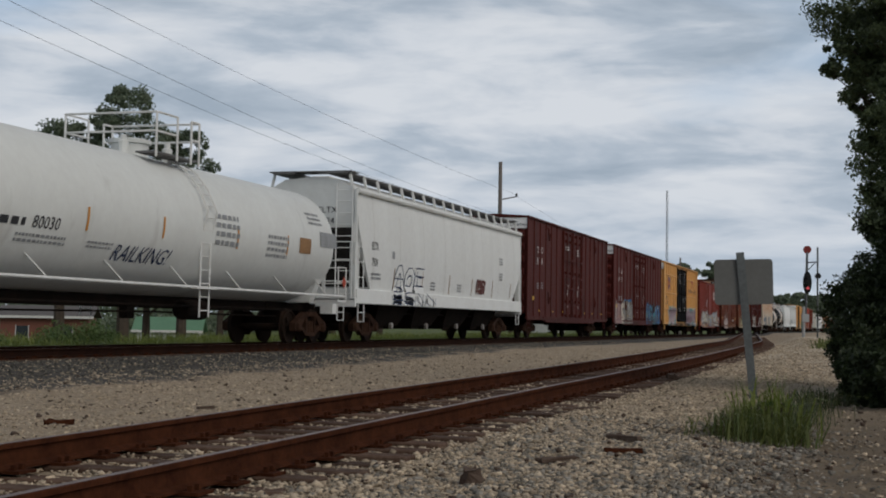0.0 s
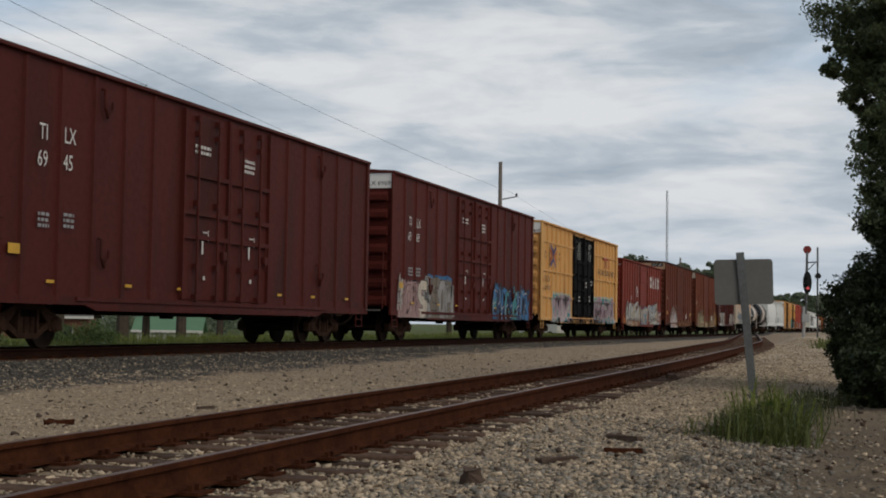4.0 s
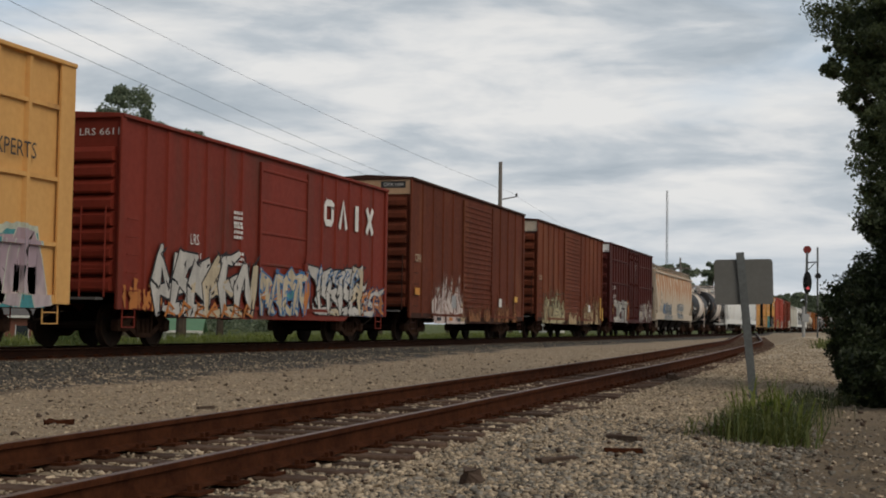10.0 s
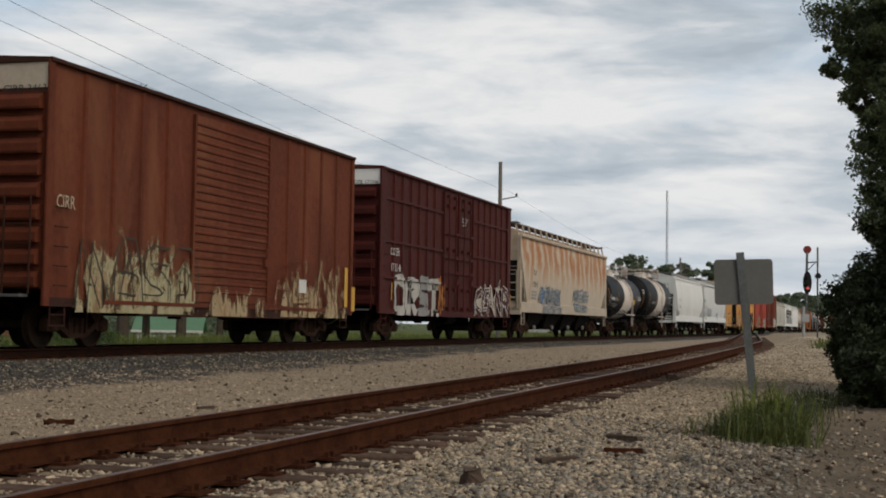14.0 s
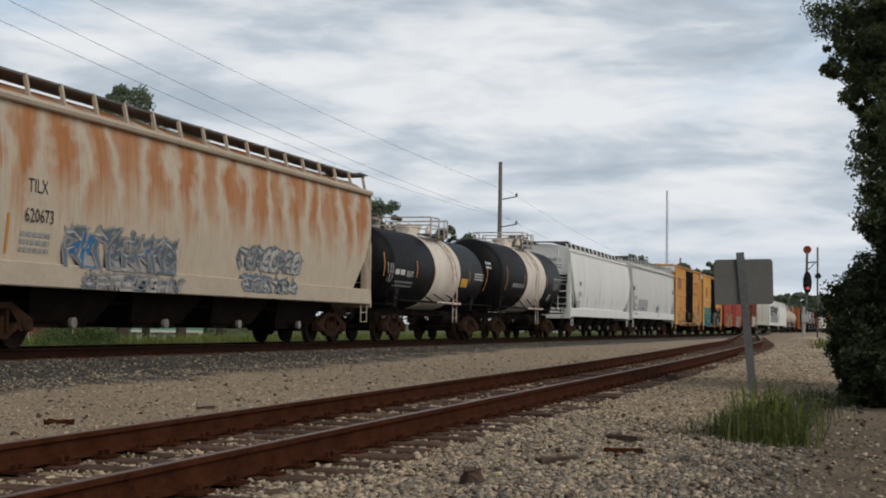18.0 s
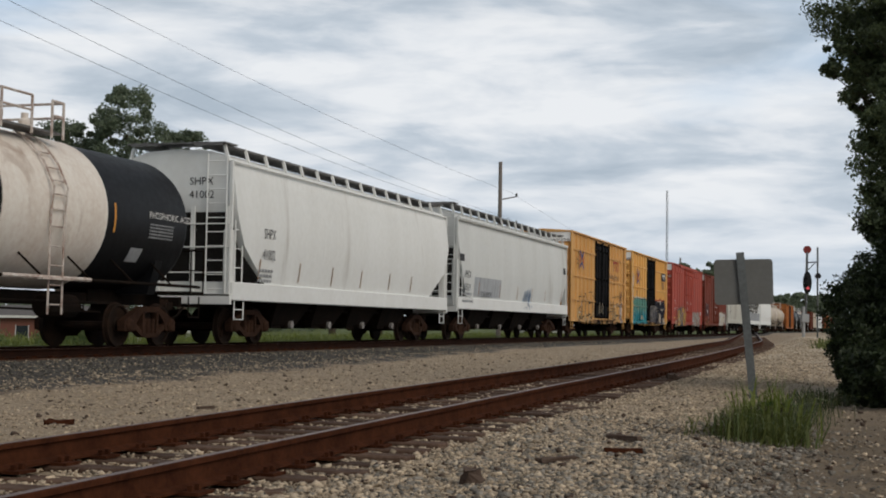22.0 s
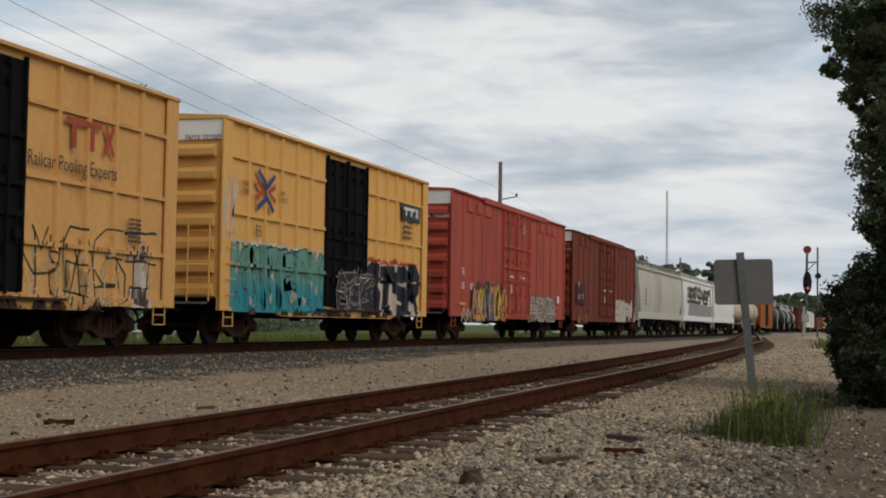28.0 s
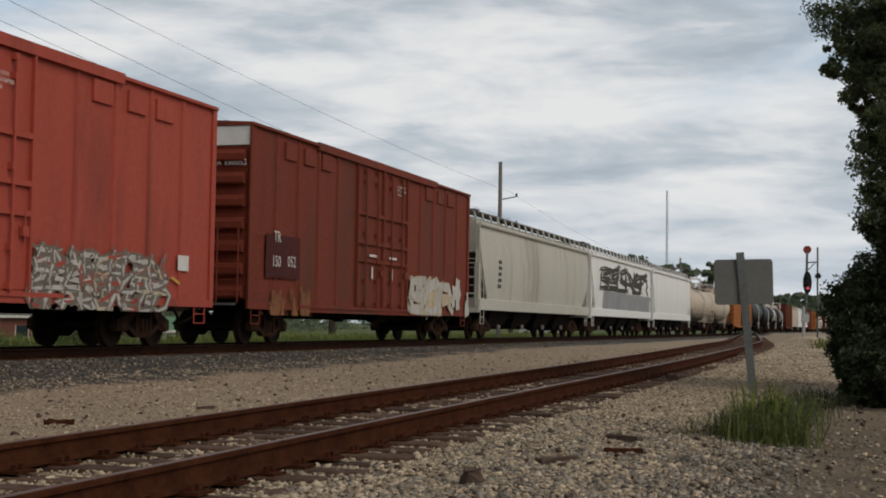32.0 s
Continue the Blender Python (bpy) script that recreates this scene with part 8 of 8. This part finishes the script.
def track_sign():
    s = thing("track_sign", "back of a blank grey metal sign on a leaning post", "sign", at=pose(-1.535, 19.68, -0.60, 0, -5.6, 17))
    post = bmesh.new()
    prism(post, [(-0.055, 0.0), (0.055, 0.0), (0.055, 0.008), (0.02, 0.012), (0.02, 0.04), (-0.02, 0.04), (-0.02, 0.012), (-0.055, 0.008)], -0.12, 2.24, "z")
    part("post", post, M_GALV, s, "galvanised steel post with punched holes")
    bm, r = bmesh.new(), 0.05
    rim = []
    for cx, cz, a0 in ((0.425 - r, 2.145 - r, 0), (-0.38 + r, 2.145 - r, 90), (-0.38 + r, 1.525 + r, 180), (0.425 - r, 1.525 + r, 270)):
        rim += [(cx + r * math.cos(radians(a0 + 22.5 * k)), cz + r * math.sin(radians(a0 + 22.5 * k))) for k in range(5)]
    prism(bm, rim, 0.045, 0.050)
    part("panel", bm, M_SIGNBACK, s, "plain grey back of the sign panel", at=Matrix.Translation((0, 0, 1.8)) @ pose(0, 0, 0, 0, 4.0, 0) @ Matrix.Translation((0, 0, -1.8)))
    for z in (1.6, 1.98):
        bm = bmesh.new()
        lathe(bm, [(-0.012, 0.016), (0.0, 0.016)], 8, "y", (0, 0, z))
        part("bolt", bm, M_GALV, s)


def railway_signal():
    x, y = -4.01, 87.7
    z0 = ground_z(x, y)
    s = thing("railway_signal", "black colour-light signal on a pale mast showing red", "signal", at=pose(x, y, z0 - 0.05, 0, 0, 10))
    bm = bmesh.new()
    tube(bm, [(0, 0, 0), (0, 0, 1.9)], 0.10, 10)
    part("base", bm, M_SILVER, s)
    bm = bmesh.new()
    tube(bm, [(0.12, 0, 1.2), (0.20, 0, 5.2)], 0.075, 10)
    part("mast", bm, M_GALV, s)
    bm = bmesh.new()
    ring = [(0.42 * math.cos(a) * 0.62, 0.75 * math.sin(a) * 0.92) for a in (i * math.tau / 18 for i in range(18))]
    prism(bm, [(0.20 + p, 3.35 + q) for p, q in ring], -0.14, -0.10)
    hd = part("backboard", bm, M_SIGNAL, s, "black oval backboard")
    for k, z in enumerate((3.72, 3.36, 3.00)):
        bm = bmesh.new()
        lathe(bm, [(-0.42, 0.115), (-0.14, 0.115)], 12, "y", (0.20, 0, z))
        part("hood", bm, M_SIGNAL, hd)
        bm = bmesh.new()
        lathe(bm, [(-0.428, 0.095), (-0.421, 0.095)], 12, "y", (0.20, 0, z))
        part("lens", bm, lamp_material("red_signal_lens", (0.75, 0.10, 0.12), 0.10) if k == 2 else M_SIGNAL, hd, "lit red lens" if k == 2 else "dark lens")
    bm = bmesh.new()
    lathe(bm, [(-0.05, 0.24), (0.05, 0.24)], 20, "y", (0.21, 0, 5.33))
    part("marker_disc", bm, M_SIGNALRED, s, "dull red round marker disc")
    bm = bmesh.new()
    tube(bm, [(0.2, 0, 4.55), (0.82, 0, 4.6)], 0.035, 6)
    tube(bm, [(0.2, 0, 4.05), (0.7, 0, 4.58)], 0.03, 6)
    part("bracket", bm, M_SIGNAL, s)
    bm = bmesh.new()
    tube(bm, [(0.86, 0.3, 0), (0.86, 0.3, 5.5)], 0.055, 8)
    part("ladder_pole", bm, M_GALV, s)
    bm = bmesh.new()
    lathe(bm, [(-0.3, 0.17), (0.1, 0.17), (0.16, 0.08)], 12, "y", (0.84, 0.1, 3.75))
    part("side_lamp", bm, M_SIGNAL, s)
    part("relay_box", boxes((-0.12, 0.30, -0.25, 0.15, 0.95, 1.45)), M_SILVER, s, "pale grey relay box", bevel=0.02)


def utility_pole(x, y, h, arms, z=None):
    p = thing("utility_pole", "weathered wooden utility pole carrying wires", "utility pole", "line poles", at=(x, y, (ground_z(x, y) if z is None else z) - 0.1))
    bm = bmesh.new()
    tube(bm, [(0, 0, 0), (0, 0, h)], [0.17, 0.12], 10)
    part("pole", bm, M_POLE, p, smooth=True)
    for z, l in arms:
        bm = bmesh.new()
        tube(bm, [(0, 0, z - 0.12), (l, 0, z + 0.06)], 0.04, 5)
        part("arm", bm, M_POLE, p)
        bm = bmesh.new()
        lathe(bm, [(0, 0.05), (0.08, 0.08), (0.16, 0.08), (0.24, 0.04)], 8, "z", (l, 0, z + 0.05))
        part("insulator", bm, M_GALV, p)
    return p


def wire(a, b, sag, r=0.0063):
    a, b = Vector(a), Vector(b)
    bm = bmesh.new()
    tube(bm, [a.lerp(b, k / 24) - Vector((0, 0, sag * 4 * (k / 24) * (1 - k / 24))) for k in range(25)], r, 5)
    return tagged(part("power_wire", bm, M_WIRE), "thin dark overhead wire between the poles", "wire", "overhead wires")


track_sign()
railway_signal()
utility_pole(-23.24, 88.6, 11.9, ((9.55, 1.1), (7.75, 1.1)))
utility_pole(-23.6, 20.0, 12.6, ((11.55, 1.1), (10.7, 1.1), (9.95, 1.1)))
wire((-22.5, 20.0, 11.0), (-22.5, 88.6, 9.20), 0.55)
wire((-22.5, 20.0, 10.15), (-22.5, 88.6, 7.50), 0.75)
wire((-22.5, 20.0, 9.40), (-22.5, 88.6, 7.42), 0.80)
wire((-22.5, 88.6, 9.20), (-25.0, 201.0, 9.5), 1.6)
wire((-22.5, 88.6, 7.40), (-25.2, 201.0, 8.7), 1.6)
far = utility_pole(-26.17, 201.0, 11.2, ())
part("cross_arm", boxes((-1.6, 1.6, -0.06, 0.06, 9.6, 9.8)), M_POLE, far)
part("cross_arm", boxes((-1.2, 1.2, -0.06, 0.06, 8.8, 8.95)), M_POLE, far)


def radio_mast():
    m = thing("radio_mast", "thin grey lattice radio mast far behind the train", "mast", at=(-44.75, 320.0, -1.5))
    bm = bmesh.new()
    for k in range(3):
        a = k * math.tau / 3
        tube(bm, [(0.28 * math.cos(a), 0.28 * math.sin(a), 0), (0.20 * math.cos(a), 0.20 * math.sin(a), 33.2)], 0.05, 5)
    part("legs", bm, M_GALV, m)
    bm = bmesh.new()
    for i in range(44):
        for k in range(3):
            a, b = k * math.tau / 3, (k + 1) * math.tau / 3
            tube(bm, [(0.25 * math.cos(a), 0.25 * math.sin(a), i * 0.75), (0.25 * math.cos(b), 0.25 * math.sin(b), i * 0.75 + 0.75)], 0.022, 4)
    part("lattice", bm, M_GALV, m)


radio_mast()

M_ROOFGREEN = material("green_metal_roof", (0.13, 0.25, 0.15), 0.55, 0, (0.10, 0.19, 0.12), 1, 0.5, bump=0.1)
M_WALLWHITE = material("white_board_wall", (0.66, 0.65, 0.62), 0.7, 0, (0.5, 0.49, 0.46), 2, 0.5, bump=0.1)
M_WALLBRICK = material("red_brick_wall", (0.20, 0.085, 0.06), 0.85, 0, (0.15, 0.065, 0.05), 3, 0.7, bump=0.3)
M_ROOFGREY = material("grey_shingle_roof", (0.14, 0.13, 0.125), 0.9, 0, (0.10, 0.095, 0.09), 2, 0.6, bump=0.3)
M_GLASS = material("dark_window_glass", (0.02, 0.025, 0.03), 0.15, bump=0, gloss=0.5)


def house(name, label, x, y, turn, w, d, wall_h, roof_h, wall, roof, base):
    h = thing(name, label, "building", at=pose(x, y, base, 0, 0, turn))
    part("wall", boxes((-w / 2, w / 2, -d / 2, d / 2, 0, wall_h)), wall, h)
    bm = bmesh.new()
    prism(bm, [(-d / 2 - 0.4, wall_h + 0.0), (0, wall_h + roof_h), (d / 2 + 0.4, wall_h + 0.0), (d / 2 + 0.4, wall_h + 0.15), (0, wall_h + roof_h + 0.15), (-d / 2 - 0.4, wall_h + 0.15)], -w / 2 - 0.4, w / 2 + 0.4, "x")
    part("roof", bm, roof, h)
    part("fascia", boxes((-w / 2 - 0.43, w / 2 + 0.43, -d / 2 - 0.46, -d / 2 - 0.40, wall_h - 0.05, wall_h + 0.13)), M_WALLWHITE, h)
    n = max(2, int(w / 2.5))
    for i in range(n):
        q = -w / 2 + w * (i + 0.5) / n
        win = part("window", boxes((q - 0.45, q + 0.45, -d / 2 - 0.02, -d / 2 + 0.02, wall_h * 0.35, wall_h * 0.8)), M_GLASS, h)
        part("frame", boxes((q - 0.5, q - 0.45, -d / 2 - 0.05, -d / 2 + 0.02, wall_h * 0.33, wall_h * 0.82), (q + 0.45, q + 0.5, -d / 2 - 0.05, -d / 2 + 0.02, wall_h * 0.33, wall_h * 0.82)), M_WALLWHITE, win)
    return h


house("shed", "low shed with a green metal roof and white trim", -52.6, 99.5, 22, 4.6, 4.0, 2.2, 1.0, M_WALLWHITE, M_ROOFGREEN, -2.55)
house("brick_house", "red brick house with a grey roof behind the weeds", -61.5, 96.5, 25, 6.5, 6.0, 3.2, 0.8, M_WALLBRICK, M_ROOFGREY, -2.6)


def parked_van():
    v = thing("parked_van", "white van parked behind the railway", "van", at=pose(-34.0, 148.0, ground_z(-34.0, 148.0), 0, 0, 75))
    bm = bmesh.new()
    prism(bm, [(-2.3, 0.45), (2.3, 0.45), (2.35, 1.1), (1.5, 1.25), (0.95, 2.0), (-2.25, 2.05), (-2.35, 1.2)], -0.9, 0.9, "x")
    part("body", bm, M_WALLWHITE, v, bevel=0.06)
    for y in (-1.45, 1.45):
        for x in (-0.82, 0.82):
            bm = bmesh.new()
            lathe(bm, [(x - 0.11, 0.34), (x + 0.11, 0.34)], 14, "x", (0, y, 0.34))
            part("wheel", bm, M_UNDER, v)
    part("windscreen", prism(bmesh.new(), [(1.47, 1.30), (0.98, 1.95), (0.96, 1.92), (1.44, 1.28)], -0.8, 0.8, "x"), M_GLASS, v)


parked_van()

# ---------- loose ballast and litter ----------
def stones(name, label, n, x_of, y_of, size, mat, seed, lift=0.0):
    """Thousands of small angular stones as one mesh: eight-cornered lumps, each turned, stretched and set on the ground."""
    rng = np.random.default_rng(seed)
    base = np.array([(x, y, z) for x in (-1, 1) for y in (-1, 1) for z in (-1, 1)]) * 0.72
    tri = np.array([(0, 1, 3), (0, 3, 2), (4, 6, 7), (4, 7, 5), (0, 4, 5), (0, 5, 1), (2, 3, 7), (2, 7, 6), (0, 2, 6), (0, 6, 4), (1, 5, 7), (1, 7, 3)])
    y = y_of(rng, n)
    x = x_of(rng, n, y)
    z = np.array([ground_h(a, b) for a, b in zip(x, y)]) + lift
    s = size[0] + (size[1] - size[0]) * rng.random(n) ** 2.8
    v = base[None] * rng.uniform(0.30, 1.25, (n, 8, 3)) * (s[:, None, None]) * rng.uniform(0.45, 1.6, (n, 1, 3))
    a = rng.uniform(0, math.tau, n)
    b = rng.uniform(-0.9, 0.9, n)
    ca, sa, cb, sb = np.cos(a), np.sin(a), np.cos(b), np.sin(b)
    rot = np.stack((np.stack((ca, -sa * cb, sa * sb), 1), np.stack((sa, ca * cb, -ca * sb), 1), np.stack((0 * a, sb, cb), 1)), 1)
    v = np.einsum("nij,nkj->nki", rot, v)
    v[:, :, 2] *= 0.62
    v += np.stack((x, y, z + s * 0.22), 1)[:, None]
    f = (tri[None] + 8 * np.arange(n)[:, None, None]).reshape(-1)
    me = bpy.data.meshes.new(name)
    me.vertices.add(8 * n)
    me.vertices.foreach_set("co", v.ravel())
    me.loops.add(36 * n)
    me.loops.foreach_set("vertex_index", f.astype(np.int32))
    me.polygons.add(12 * n)
    me.polygons.foreach_set("loop_start", np.arange(0, 36 * n, 3, dtype=np.int32))
    me.update(calc_edges=True)
    me.materials.append(mat)
    return tagged(new(name, me), label, "ballast", kind="stuff")


def thin(lo, hi):
    """Distances with more stones near than far."""
    return lambda rng, n: lo * (hi / lo) ** rng.random(n)


stones("grey_ballast", "loose grey ballast among the pale stones", 22000, lambda r, n, y: -3.9 + 3.3 * r.random(n) ** 0.9 + 0.8 * r.random(n) ** 3, thin(5.5, 15), (0.006, 0.030), M_GREYSTONE, 11)
stones("path_ballast", "loose pale ballast beside the siding", 40000, lambda r, n, y: -3.8 + 2.2 * r.random(n) ** 1.1 + 1.1 * r.random(n) ** 2, thin(6.0, 32), (0.006, 0.029), M_STONE, 1)
stones("dirt_path_stones", "scattered stones on the dirt path", 3000, lambda r, n, y: -1.6 + 2.6 * r.random(n) ** 1.5, thin(7.5, 40), (0.006, 0.028), M_STONE, 6)
stones("far_ballast", "pale ballast along the far siding", 11000, lambda r, n, y: -4.2 + 3.6 * r.random(n), thin(24, 75), (0.014, 0.044), M_STONE, 12)
stones("siding_ballast", "pale ballast between the siding's ties", 19000, lambda r, n, y: -4.58 + r.uniform(-1.6, 1.6, n), thin(7.0, 45), (0.010, 0.032), M_STONE, 2, 0.012)
stones("cess_gravel", "fine pale gravel between the tracks", 26000, lambda r, n, y: -12.1 + 5.5 * r.random(n), thin(9.5, 50), (0.008, 0.026), M_STONE, 3)
stones("main_line_ballast", "dark ballast on the main line's shoulder", 24000, lambda r, n, y: MAIN_X + 1.2 + (2.35 + 0.30 * np.sin(y * 0.9) + 0.22 * np.sin(y * 2.3 + 1)) * r.random(n) ** 0.85 + 0.9 * r.random(n) ** 3, thin(15.0, 70), (0.012, 0.034), M_DARKSTONE, 4)
stones("pale_ballast_bits", "few pale stones on the dark ballast", 6500, lambda r, n, y: MAIN_X + 1.2 + 3.0 * r.random(n) ** 0.8, thin(15.0, 70), (0.010, 0.030), M_STONE, 5)


def litter(name, label, x, y, size, turn, mat, category):
    bm = boxes((-size[0] / 2, size[0] / 2, -size[1] / 2, size[1] / 2, 0, size[2]))
    bmesh.ops.subdivide_edges(bm, edges=list(bm.edges), cuts=2)
    rng = random.Random(int(x * 100))
    for v in bm.verts:
        v.co += Vector((rng.uniform(-1, 1), rng.uniform(-1, 1), rng.uniform(-1, 1))) * min(size) * 0.22
    ob = part(name, bm, mat, at=pose(x, y, ground_h(x, y) + 0.008, 0, 0, turn))
    return tagged(ob, label, category)

M_OLDWOOD = material("old_dark_wood", (0.07, 0.045, 0.033), 0.9, 0, (0.12, 0.09, 0.07), 4, 0.8, bump=0.5)
LITTER = (
    (-3.3, 24.3, 0.17, 0.13, 0.12, 20, M_OLDWOOD, "dark_lump", "dark lump of broken tie on the gravel", "debris"),
    (-7.7, 12.3, 0.26, 0.16, 0.05, 15, M_RAIL, "rusty_plate", "rusty steel plate lying in the gravel", "debris"),
    (-2.3, 10.6, 0.42, 0.07, 0.03, 60, M_OLDWOOD, "wood_splinter", "splinter of weathered wood on the ballast", "debris"),
    (-2.1, 12.4, 0.36, 0.06, 0.04, -30, M_OLDWOOD, "wood_splinter", "dark wood splinter among the stones", "debris"),
    (-2.5, 8.9, 0.12, 0.10, 0.10, 40, M_OLDWOOD, "dark_lump", "dark lump of rotten wood on the ballast", "debris"),
    (-3.2, 16.0, 0.45, 0.06, 0.03, 40, M_OLDWOOD, "wood_splinter", "thin stick lying on pale ballast", "debris"),
    (-1.9, 11.2, 0.30, 0.09, 0.03, 15, M_RAIL, "rusty_plate", "rusty scrap of steel beside the siding", "debris"),
    (-7.2, 14.5, 0.24, 0.05, 0.03, 70, M_OLDWOOD, "wood_splinter", "small brown stick between the tracks", "debris"),
)
for x, y, sx, sy, sz, a, m, nm, lab, cat in LITTER:
    litter(nm, lab, x, y, (sx, sy, sz), a, m, cat)


stones("wood_chips", "small brown chips of wood and leaves on the gravel", 1500, lambda r, n, y: -4.0 + 4.8 * r.random(n), thin(5.5, 22), (0.008, 0.030), M_OLDWOOD, 31, 0.012)
stones("cess_litter", "dark bits scattered on the fine gravel between tracks", 900, lambda r, n, y: -12.0 + 5.4 * r.random(n), thin(9.5, 40), (0.010, 0.034), M_OLDWOOD, 32, 0.008)
# ---------- motion of the train ----------
def run(t):
    """Metres run since 16 s: the train slows a little."""
    d = t - 16.0
    return 9.7445 * d - 0.005373 * d * d - 0.0001152 * d ** 3


def motions():
    times = [float(i) for i in range(33)]
    for car, y in CARS:
        walk(car, [(t, pose(MAIN_X, y - run(t), LIFT)) for t in times])
    step = 1 / 15
    near = {car for car, y in CARS if y < 190}
    for wheel, y, car in WHEELS:
        if car in near:
            a = (hash_angle(car.name) + y * 40) % 360
            walk(wheel, [(i * step, pose(0, y, WHEEL_R, a + math.degrees(run(i * step) / WHEEL_R))) for i in range(481)])


def hash_angle(text):
    return sum(ord(c) * 37 for c in text) % 360


motions()
